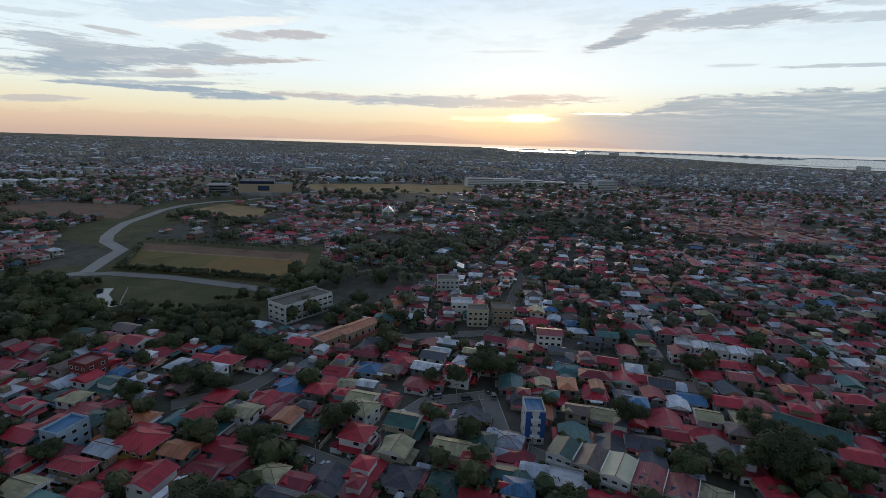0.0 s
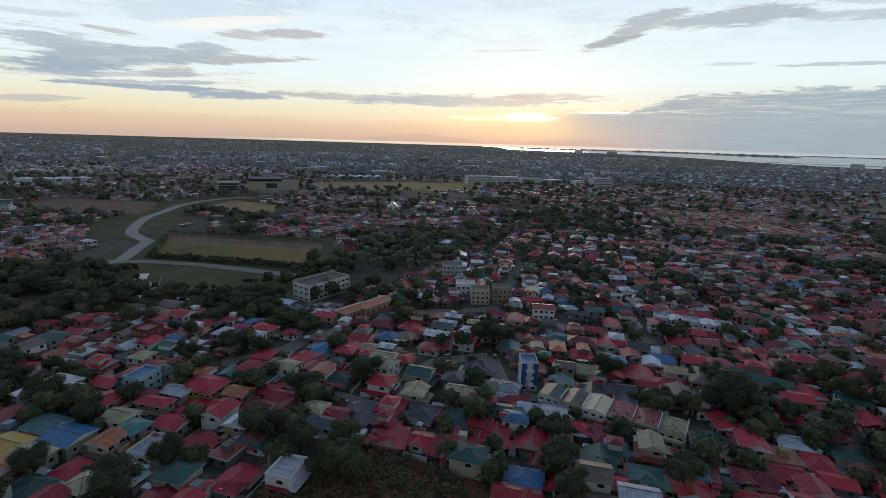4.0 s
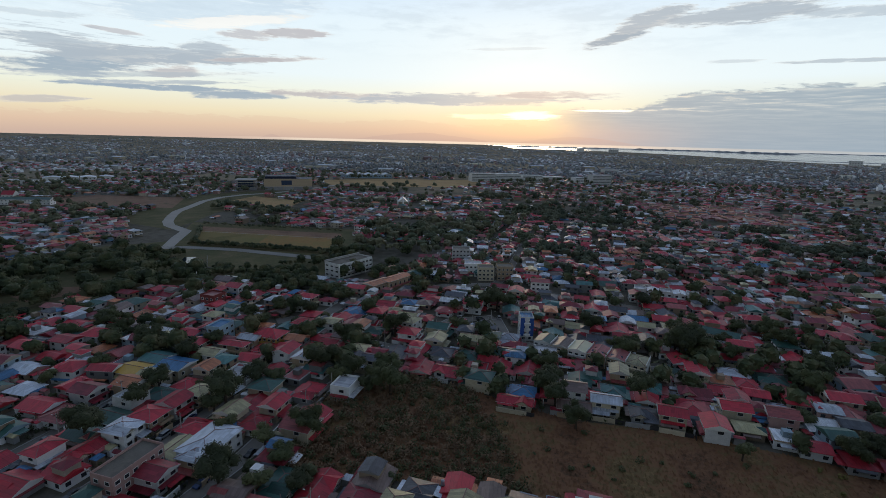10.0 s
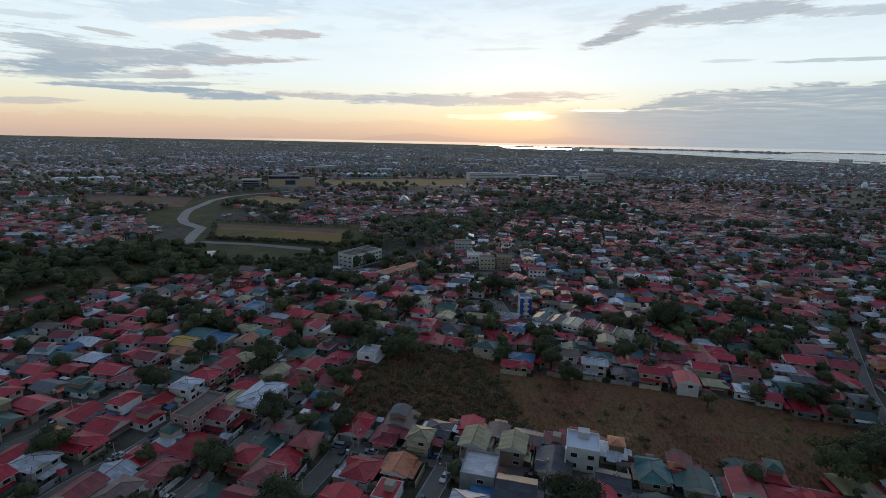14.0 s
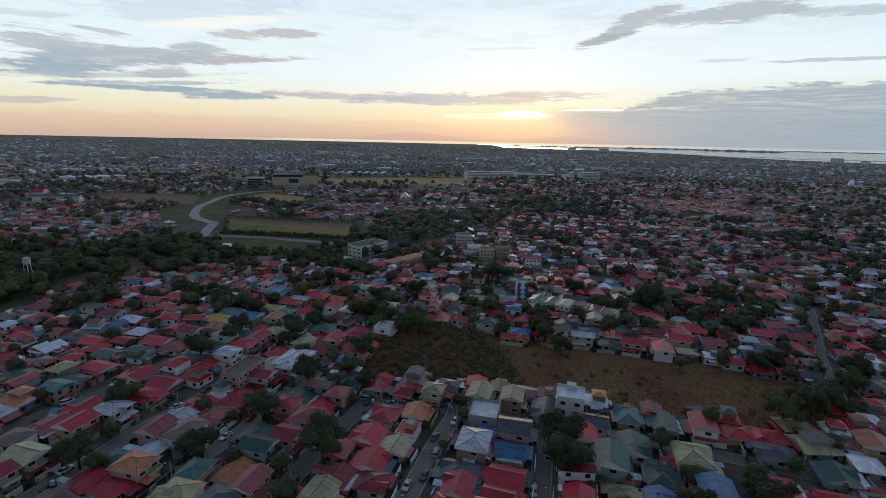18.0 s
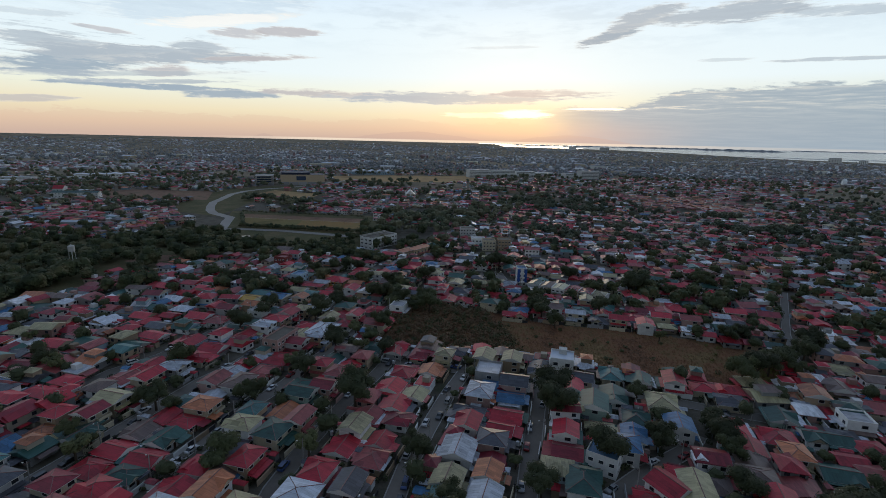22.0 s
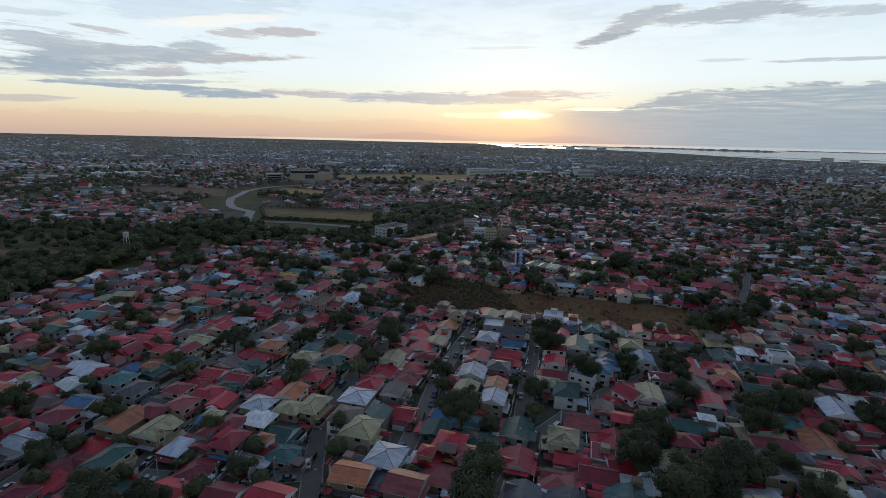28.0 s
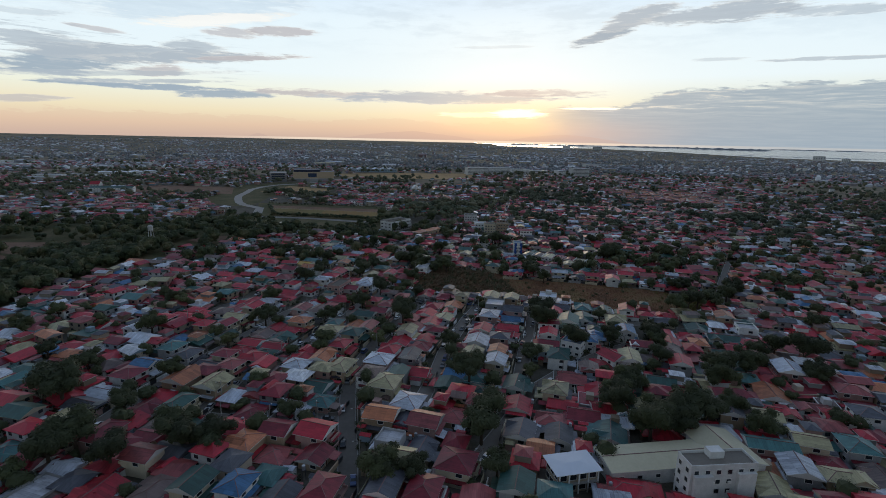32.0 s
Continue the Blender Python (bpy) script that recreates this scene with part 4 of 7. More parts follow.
def slope_mesh(w, d, rise, name):
    """A lean-to roof that falls to the front."""
    def make():
        g = Geo()
        p = [(-w / 2, -d, 0), (w / 2, -d, 0), (w / 2, 0, rise), (-w / 2, 0, rise)]
        p += [(x, y, z + 0.12) for x, y, z in p]
        g.solid(p, [(3, 2, 1, 0), (4, 5, 6, 7), (0, 1, 5, 4), (1, 2, 6, 5), (2, 3, 7, 6), (3, 0, 4, 7)])
        return g.mesh(name, ["roof_R"])
    return cached(("slope", w, d, rise, name), make)


def fence_mesh(w):
    def make():
        g = Geo()
        g.box(-w / 2, -0.1, 0, w / 2 - 3.4, 0.1, 1.7)
        g.box(w / 2 - 3.4, -0.14, 0, w / 2 - 3.1, 0.14, 2.0)
        g.box(-w / 2, -0.14, 1.7, w / 2 - 3.4, 0.14, 1.78)
        return g.mesh("fence_wall", ["wall_white"])
    return cached(("fence", w), make)


def gate_mesh():
    """A sheet-metal gate in a welded frame."""
    def make():
        g = Geo()
        rect = lambda k, y: [(-1.4 + k, y, 0.1 + k), (1.4 - k, y, 0.1 + k), (1.4 - k, y, 1.62 - k), (-1.4 + k, y, 1.62 - k)]
        g.solid(rect(0, 0.03) + rect(0, -0.05) + rect(0.1, -0.05) + rect(0.1, -0.02), [(4 * r + i, 4 * r + 4 + i, 4 * r + 4 + (i + 1) % 4, 4 * r + (i + 1) % 4) for r in range(3) for i in range(4)] + [(12, 13, 14, 15), (3, 2, 1, 0)])
        return g.mesh("gate", ["gate_metal"])
    return cached("gate", make)


def balcony_mesh(w):
    """A balcony tray with solid parapets, open to the house."""
    g = Geo()
    d, t, h = 1.5, 0.12, 0.95
    p = [(-w / 2, 0, 0), (w / 2, 0, 0), (w / 2, -d, 0), (-w / 2, -d, 0), (-w / 2, 0, h), (w / 2, 0, h), (w / 2, -d, h), (-w / 2, -d, h),
         (-w / 2 + t, 0, h), (w / 2 - t, 0, h), (w / 2 - t, -d + t, h), (-w / 2 + t, -d + t, h), (-w / 2 + t, 0, 0.12), (w / 2 - t, 0, 0.12), (w / 2 - t, -d + t, 0.12), (-w / 2 + t, -d + t, 0.12)]
    g.solid(p, [(0, 1, 2, 3), (1, 5, 6, 2), (2, 6, 7, 3), (3, 7, 4, 0), (5, 9, 10, 6), (6, 10, 11, 7), (7, 11, 8, 4), (9, 13, 14, 10), (10, 14, 15, 11), (11, 15, 12, 8), (12, 15, 14, 13), (0, 12, 13, 1), (0, 4, 8, 12), (1, 13, 9, 5)])
    return g.mesh("balcony", ["wall_white"])


def half(v):
    return round(v * 2) / 2


def house(x, y, turn, w, d, code):
    """One town house on its lot: body, roofs at several heights, windows, door, carport and street fence; its front faces local -y."""
    floors = 2 if rng.random() < (0.6 if code in "WLYOB" else 0.4) else 1
    kind = "flat" if code == "W" else ("gable" if rng.random() < 0.55 else "hip")
    wall = rng.choice({"W": ["white", "white", "grey"], "O": ["cream", "tan", "white"], "Y": ["cream", "white", "tan"], "B": ["white", "sky", "white"], "G": ["white", "mint", "cream"]}.get(code, ["white", "cream", "pink", "grey", "tan", "white", "cream"]))
    mw = half(w * rng.choice((0.78, 0.88, 0.98)))
    bd = half(d * rng.uniform(0.58, 0.72))
    rear = half(d * rng.uniform(0.08, 0.14))
    front = d - bd - rear
    side = -1 if rng.random() < 0.5 else 1
    h = 2.6 if floors == 1 else 5.2
    ov = 0.7
    rise = round(max(0.9, (min(mw, bd) + 1) * (0.17 if kind == "hip" else 0.19)), 1)
    base = new("house")
    base.matrix_basis = pose(x, y, 0, 0, 0, math.degrees(turn))
    tagged(base, ("two-storey " if floors == 2 else "low ") + WALL_WORD[wall] + " house with a " + ROOF_WORD[code] + (" roof" if code != "W" else " roof and parapet") + (" and gable ends" if kind == "gable" else ""), "house", group="houses of the subdivision")
    xo = side * (w - mw) / 2
    yo = d / 2 - rear - bd / 2
    yf, yb = yo - bd / 2, yo + bd / 2
    piece("wall", wall_mesh(mw, bd, h, kind, rise, ov), base, pose(xo, yo, 0), mat="wall_" + wall)
    top = piece("roof", roof_mesh(mw, bd, kind, rise, ov), base, pose(xo, yo, h), mat="roof_" + code)
    if kind != "flat":
        piece("ridge_cap", ridge_mesh(mw, bd, kind, rise, ov), top)
    for f in range(floors):
        z = 0.9 + 2.6 * f
        for wx, wy, a in [(xo - mw * 0.27, yf, 0), (xo + mw * 0.27, yf, 0), (xo - mw / 2, yo - bd * 0.2, -90), (xo + mw / 2, yo + bd * 0.1, 90)][:4 if f or floors == 1 else 3]:
            piece("window", window_mesh(2.0, 1.35), base, pose(wx, wy, z, 0, 0, a))
    piece("door", door_mesh(), base, pose(xo, yf, 0))
    other = lambda share: code if rng.random() < share else rng.choice("LKPGNRMN")
    # rear lean-to, carport, side lean-to
    piece("rear_roof", slope_mesh(half(w * 0.8), half(rear + 0.5), 0.35, "rear_roof"), base, pose(0, yb, 2.3, 0, 0, 180), mat="roof_" + other(0.4))
    cw = half(w * rng.choice((0.45, 0.55, 0.75)))
    piece("carport_roof", slope_mesh(cw, half(front * rng.uniform(0.7, 1.0)), 0.45, "carport_roof"), base, pose(side * (w - cw) / 2, yf, 2.3), mat="roof_" + (other(0.6) if code != "W" else "L"))
    if mw < w - 1.4:
        piece("side_roof", slope_mesh(half(bd * 0.9), w - mw - 0.2, 0.3, "side_roof"), base, pose(xo - side * mw / 2, yo, 2.25, 0, 0, -90 * side), mat="roof_" + other(0.35))
    g = rng.random()
    if floors == 2 and g < 0.3 and code != "W":
        piece("balcony", cached(("balcony", half(mw * 0.6)), lambda: balcony_mesh(half(mw * 0.6))), base, pose(xo + mw * 0.15, yf, 2.6), mat="wall_" + wall)
    elif floors == 2 and g < 0.7:
        piece("awning_roof", slope_mesh(half(mw * 0.9), 1.3, 0.35, "awning_roof"), base, pose(xo, yf, 2.75), mat="roof_" + code)
    elif kind != "flat" and g < 0.9:
        gw, gd = half(mw * rng.choice((0.42, 0.5, 0.56))), half(bd * 0.55 + 1.8)
        piece("front_gable", cached(("fg", gw, gd), lambda: front_gable(gw, gd)), base, pose(xo - side * (mw / 2 - gw / 2 - 0.2), yf + 0.6, h), mat="roof_" + code)
    fw = half(w + 0.3)
    piece("fence_wall", fence_mesh(fw), base, pose(0, -d / 2 - 0.3, 0), mat="wall_" + wall)
    piece("gate", gate_mesh(), base, pose(fw / 2 - 1.7, -d / 2 - 0.3, 0))
    return base


def front_gable(gw, d):
    g = Geo()
    r = gw * 0.26
    o = 0.4
    p = [(-gw / 2 - o, -1.6, 0), (0, -1.6, r + 0.2), (gw / 2 + o, -1.6, 0), (-gw / 2 - o, d - 1.6, 0), (0, d - 1.6, r + 0.2), (gw / 2 + o, d - 1.6, 0)]
    q = [(x, y, z + 0.15) for x, y, z in p]
    g.solid(p + q, [(1, 4, 3, 0), (2, 5, 4, 1), (6, 9, 10, 7), (7, 10, 11, 8), (0, 6, 7, 1), (1, 7, 8, 2), (3, 4, 10, 9), (4, 5, 11, 10), (0, 3, 9, 6), (2, 8, 11, 5)], 0)
    g.solid([(-gw / 2, -1.2, -0.2), (gw / 2, -1.2, -0.2), (0, -1.2, r), (-gw / 2, 0.2, -0.2), (gw / 2, 0.2, -0.2), (0, 0.2, r)], [(0, 1, 2), (0, 3, 4, 1), (1, 4, 5, 2), (0, 2, 5, 3)], 1)
    return g.mesh("front_gable", ["roof_R", "wall_cream"])


WALL_WORD = {"white": "white-painted", "cream": "cream-painted", "pink": "pink-painted", "grey": "bare grey", "sky": "pale blue", "tan": "tan-painted", "mint": "mint-green"}


JOINED = []


def build_houses():
    pts = np.array([(x, y) for x, y, c in LOTS])
    s = (pts[:, 0] + 20) * UX + (pts[:, 1] - 200) * UY
    p = (pts[:, 0] + 20) * VX + (pts[:, 1] - 200) * VY
    order = sorted(range(len(LOTS)), key=lambda i: abs(LOTS[i][0] - 5) + max(0.0, LOTS[i][1] - 355))
    for n, i in enumerate(order):
        x, y, code = LOTS[i]
        ds, dp = np.abs(s - s[i]), np.abs(p - p[i])
        row = ds[(dp < 8) & (ds > 4)]
        col = dp[(ds < 6) & (dp > 5)]
        w = min(11.0, max(7.4, (row.min() if len(row) else 9.5) - 0.2))
        d = min(13.5, max(9.8, (col.min() if len(col) else 12) - 0.4))
        # turn the front to the nearer street
        gaps = [road_gap(x + VX * k * 9, y + VY * k * 9) for k in (-1, 1)]
        turn = -THETA + (math.pi / 2 if gaps[1] <= gaps[0] else -math.pi / 2)
        if min(gaps) > 9 and i % 3 == 0:
            turn = -THETA
            w, d = d, w
        if n < 315:
            house(x, y, turn + rng.uniform(-0.05, 0.05), w, d, code)
        else:
            JOINED.append((x, y, THETA, 1 if i % 2 else -1, ((w - 8) / 6) % 1, rng.random(), rng.random(), "RMGTBLKYOPNW".index(code)))


build_houses()

# ---- the town beyond, and trees ----
CREEK = [(-335, 300), (-335, 520), (-290, 560), (-335, 655), (-150, 660), (-118, 560), (-112, 520), (-122, 500), (-122, 470), (-112, 456), (-104, 440), (-141, 438), (-176, 444), (-200, 421), (-217, 395), (-235, 377), (-256, 363), (-256, 300)]
BELT_NEAR = [(-150, 500), (-95, 470), (-72, 495), (-45, 560), (-30, 600), (-130, 610), (-130, 560)]
OPEN = [FIELD, SQUARE, GREEN, SOIL, SOIL2, ORANGE, WOOD, BELT_NEAR, CREEK, LEFTWOOD]
clump_rng = random.Random(61)
CLUMPS = []  # x, y, radius of tree groups among the houses
for _ in range(95):
    cy = 330 + 560 * clump_rng.random() ** 1.2
    CLUMPS.append((clump_rng.uniform(-0.75, 0.8) * (cy + 40), cy, clump_rng.uniform(6, 13) * (1 + max(0, cy - 500) / 400)))


QUARTER = [(-330, 850), (-250, 720), (-110, 700), (15, 800), (10, 960), (-150, 1010), (-330, 960)]


def free(x, y, gap=5.0):
    if any(inside(x, y, o) for o in OPEN):
        return False
    if road_gap(x, y) < gap:
        return False
    if y > 480 and x < -200 and min(math.hypot(x - a, y - b) for a, b in ROADS[15][0]) < 42:
        return False
    return all((x - bx) ** 2 + (y - by) ** 2 >= br * br for bx, by, br in BUILT)


LOT_GRID = {}
for lx, ly, lc in LOTS:
    LOT_GRID.setdefault((int(lx // 12), int(ly // 12)), []).append((lx, ly))


def near_lot(x, y, r):
    cx, cy = int(x // 12), int(y // 12)
    return any((x - a) ** 2 + (y - b) ** 2 < r * r for i in (-1, 0, 1) for j in (-1, 0, 1) for a, b in LOT_GRID.get((cx + i, cy + j), ()))


def built_up(x, y):
    """Above nought where houses stand closer, below where trees and fields take over."""
    return np.sin(x / 150 + 1.3 * np.sin(y / 230)) + np.sin(y / 95 + 1.7 * np.sin(x / 260 + 1.0)) + 0.6 * np.sin(x / 61 + y / 83)


def town_spots():
    """Rows of lots back to back along parallel streets, district by district."""
    r = random.Random(11)
    near, far = [], []
    for yb in range(-2, 14):
        for xb in range(-11, 11):
            x0, y0 = xb * 130.0, yb * 130.0 - 40
            th = THETA + r.choice((0, 0, 0.25, -0.2, 1.45))
            ox, oy = x0 + 65, y0 + 65
            dense = 0.92 if y0 < 660 else (0.8 if y0 < 860 else 0.75) * r.choice((0.5, 0.9, 1.2))
            if x0 < -60 and y0 > 600:
                dense = 0.62 * r.choice((0.3, 1.0, 1.4))
            if x0 < -430 and y0 > 500:
                dense = 0.62 * r.choice((0.4, 1.0, 1.4))
            if inside(ox, oy, QUARTER):
                dense = 0.88
            for pi in range(-4, 5):
                for side in (-1, 1):
                    for si in range(-6, 7):
                        pp, ss = pi * 31 + side * 8.6 + r.uniform(-0.8, 0.8), si * 10.6 + r.uniform(-0.7, 0.7)
                        x = ox + pp * math.cos(th) + ss * math.sin(th)
                        y = oy - pp * math.sin(th) + ss * math.cos(th)
                        brick = 215 < x < 390 and 815 < y < 990
                        if not (x0 <= x < x0 + 130 and y0 <= y < y0 + 130) or r.random() > (0.95 if brick else dense):
                            continue
                        dist = math.hypot(x, y - 120)
                        a = math.degrees(math.atan2(x, y + 60))
                        if abs(a) > 62 or (y < 60 and abs(x) > 160):
                            continue
                        if y > 830 and not brick and not inside(x, y, QUARTER) and built_up(x, y) < -0.3 and r.random() < 0.85:
                            continue
                        if near_lot(x, y, 9.6) or not free(x, y) or any((x - cx) ** 2 + (y - cy) ** 2 < cr * cr for cx, cy, cr in CLUMPS):
                            continue
                        (near if y < 800 else far).append((x, y, th, side, r.random(), r.random(), r.random(), (8 if r.random() < 0.5 else 9) if brick else -1))
    return near, far


def town_block(name, spots, label, windows=True):
    """Houses joined into one mesh: body, roof, lean-tos, some with a set-back upper storey."""
    g = Geo()
    r = random.Random(7)
    for x, y, th, side, a, b, c, tint in spots:
        w, d = 6.3 + a * 3.7, 7.4 + b * 4.2
        if windows and r.random() < 0.08:
            w, d = w * 1.25, d * 1.1
        floors = 2 if c < 0.25 else 1
        h = (2.6 if floors == 1 else 5.1) + r.uniform(-0.2, 0.4)
        kind = "gable" if (a * 7) % 1 < 0.55 else "hip"
        jit = -th + r.uniform(-0.06, 0.06)
        ca, sa = math.cos(jit), math.sin(jit)
        top_ = 3 + tint if tint >= 0 else 0

        def put(sub, mi):
            n = len(g.v)
            g.v += [(x + vx * ca - vy * sa, y + vx * sa + vy * ca, vz) for vx, vy, vz in sub.v]
            g.f += [tuple(n + i for i in f) for f in sub.f]
            g.mi += mi if isinstance(mi, list) else [mi] * len(sub.f)
        t = Geo()
        t.box(-d / 2, -w / 2, 0, d / 2, w / 2, h)
        put(t, 1)
        t = Geo()
        if c > 0.88 or tint == 11:
            t.box(-d / 2 - 0.1, -w / 2 - 0.1, h, d / 2 + 0.1, w / 2 + 0.1, h + 0.35)
            put(t, 1)
            t = Geo()
            t.box(-d / 2 + 0.2, -w / 2 + 0.2, h + 0.2, d / 2 - 0.2, w / 2 - 0.2, h + 0.4)
            put(t, top_)
            if windows:
                t = Geo()
                q = r.uniform(-0.2, 0.2) * w
                t.box(-1.4, q - 1.4, h + 0.4, 1.2, q + 1.3, h + 2.4)
                put(t, 1)
        else:
            t.roof(-d / 2 - 0.5, -w / 2 - 0.5, d / 2 + 0.5, w / 2 + 0.5, h + 0.15, 0.9 + a * 0.8 + r.uniform(0, 0.4), kind, ends=1)
            put(t, [1 if q and b > 0.35 else top_ for q in t.mi])
            if windows and floors == 1 and r.random() < 0.28:
                # a smaller upper storey
                qx, qy, hw, hd = r.uniform(-0.15, 0.15) * d, r.uniform(-0.15, 0.15) * w, w * 0.3, d * 0.3
                t = Geo()
                t.box(qx - hd, qy - hw, h, qx + hd, qy + hw, h + 2.7)
                put(t, 1)
                t = Geo()
                t.roof(qx - hd - 0.4, qy - hw - 0.4, qx + hd + 0.4, qy + hw + 0.4, h + 2.85, 0.9, "gable" if a > 0.5 else "hip", ends=1)
                put(t, [1 if q else top_ for q in t.mi])
        if r.random() < 0.4 and c <= 0.88 and tint != 11:
            e = r.choice((-1, 1))
            hw, out_ = w * r.uniform(0.2, 0.3), r.uniform(1.2, 2.4)
            q = r.uniform(-0.2, 0.2) * w
            t = Geo()
            t.roof(-out_, -hw - 0.4, d * 0.32, hw + 0.4, h + 0.2, hw * 0.55, "gable", ends=1)
            t.v = [(-e * vx + e * d * 0.42, -e * vy + q, vz) for vx, vy, vz in t.v]
            put(t, [1 if k and b > 0.35 else top_ for k in t.mi])
        for e, axis in ((-1, 0), (1, 0), (1, 1), (-1, 1)):
            if r.random() < (0.25 if axis == 0 else 0.55):
                continue
            deep, wide = r.uniform(0.7, 1.9), r.uniform(0.2, 0.42)
            t = Geo()
            z, rise = r.uniform(2.1, 2.6), r.uniform(0.2, 0.6)
            if axis == 0:
                t.roof(-deep, -w * wide, deep, w * wide, z, rise, "gable", 0.12)
                t.v = [(vx + e * (d / 2 + deep - 0.1), vy, vz) for vx, vy, vz in t.v]
            else:
                t.roof(-d * wide, -deep * 0.7, d * wide, deep * 0.7, z, rise, "gable", 0.12)
                t.v = [(vx, vy + e * (w / 2 + deep * 0.7 - 0.1), vz) for vx, vy, vz in t.v]
            put(t, 0 if r.random() < 0.6 else top_)
        if windows:
            t = Geo()
            for f in range(floors):
                z = 0.9 + 2.6 * f
                for k in (-0.28, 0.28):
                    t.box(-d / 2 - 0.05, w * k - 0.7, z, -d / 2 + 0.05, w * k + 0.7, z + 1.2)
                    t.box(d / 2 - 0.05, w * k - 0.7, z, d / 2 + 0.05, w * k + 0.7, z + 1.2)
                    t.box(d * k - 0.7, -w / 2 - 0.05, z, d * k + 0.7, -w / 2 + 0.05, z + 1.2)
            put(t, 2)
    ob = new(name, g.mesh(name, ["roofs_town", "walls_town", "glass_dark"] + ["roof_" + k for k in "RMGTBLKYOPNW"]))
    return tagged(ob, label, "houses", kind="stuff")


near_spots, far_spots = town_spots()


def fill_gaps():
    """Further houses wherever the rows leave room near the camera's way."""
    r = random.Random(14)
    taken = {}
    for q in [(x, y) for x, y, c in LOTS] + [(q[0], q[1]) for q in near_spots]:
        taken.setdefault((int(q[0] // 12), int(q[1] // 12)), []).append(q)
    out = []
    for _ in range(14000):
        y = r.uniform(90, 620)
        x = r.uniform(-0.95, 0.8) * (y + 70)
        cx, cy = int(x // 12), int(y // 12)
        if any((x - a) ** 2 + (y - b) ** 2 < 58 for i in (-1, 0, 1) for j in (-1, 0, 1) for a, b in taken.get((cx + i, cy + j), ())):
            continue
        if not free(x, y, 4.6) or y > 380 and r.random() < 0.2 or any((x - i) ** 2 + (y - j) ** 2 < k * k for i, j, k in CLUMPS):
            continue
        taken.setdefault((cx, cy), []).append((x, y))
        out.append((x, y, THETA + r.choice((0, 1.571)), r.choice((-1, 1)), r.random() * 0.4, r.random() * 0.3, r.random(), -1))
    return out


near_spots += fill_gaps()
town_block("town_houses", near_spots + JOINED, "many tin-roofed houses in red, brown, green and grey")
town_block("distant_houses", far_spots, "distant rows of small tin-roofed houses", windows=False)


def annexes():
    """Low sheds, lean-tos and yard walls that crowd the gaps between houses."""
    r = random.Random(19)
    g = Geo()
    done = []
    for lx, ly, code in LOTS:
        for _ in range(5):
            a, q = r.uniform(0, 6.283), r.uniform(5.6, 8.6)
            x, y = lx + q * math.cos(a), ly + q * math.sin(a)
            w, d = r.uniform(2.0, 4.6), r.uniform(1.8, 3.4)
            if road_gap(x, y) < max(w, d) / 2 + 0.3 or near_lot(x, y, 5.4) or inside(x, y, FIELD):
                continue
            if any((x - i) ** 2 + (y - j) ** 2 < 9 for i, j in done[-400:]) or any((x - i) ** 2 + (y - j) ** 2 < k * k for i, j, k in BUILT):
                continue
            done.append((x, y))
            ca, sa = math.cos(-THETA), math.sin(-THETA)
            h = r.uniform(2.1, 2.7)
            t = Geo()
            t.roof(-w / 2, -d / 2, w / 2, d / 2, h, r.uniform(0.15, 0.6), "gable", 0.1)
            u = Geo()
            u.box(-w / 2 + 0.15, -d / 2 + 0.15, 0, w / 2 - 0.15, d / 2 - 0.15, h - 0.1)
            for sub_, mi in ((t, 0), (u, 1)):
                n = len(g.v)
                g.v += [(x + vx * ca - vy * sa, y + vx * sa + vy * ca, vz) for vx, vy, vz in sub_.v]
                g.f += [tuple(n + i for i in f) for f in sub_.f]
                g.mi += [mi] * len(sub_.f)
    tagged(new("sheds", g.mesh("sheds", ["roofs_town", "walls_town"])), "small tin sheds and lean-tos between houses", "sheds", kind="stuff")


annexes()


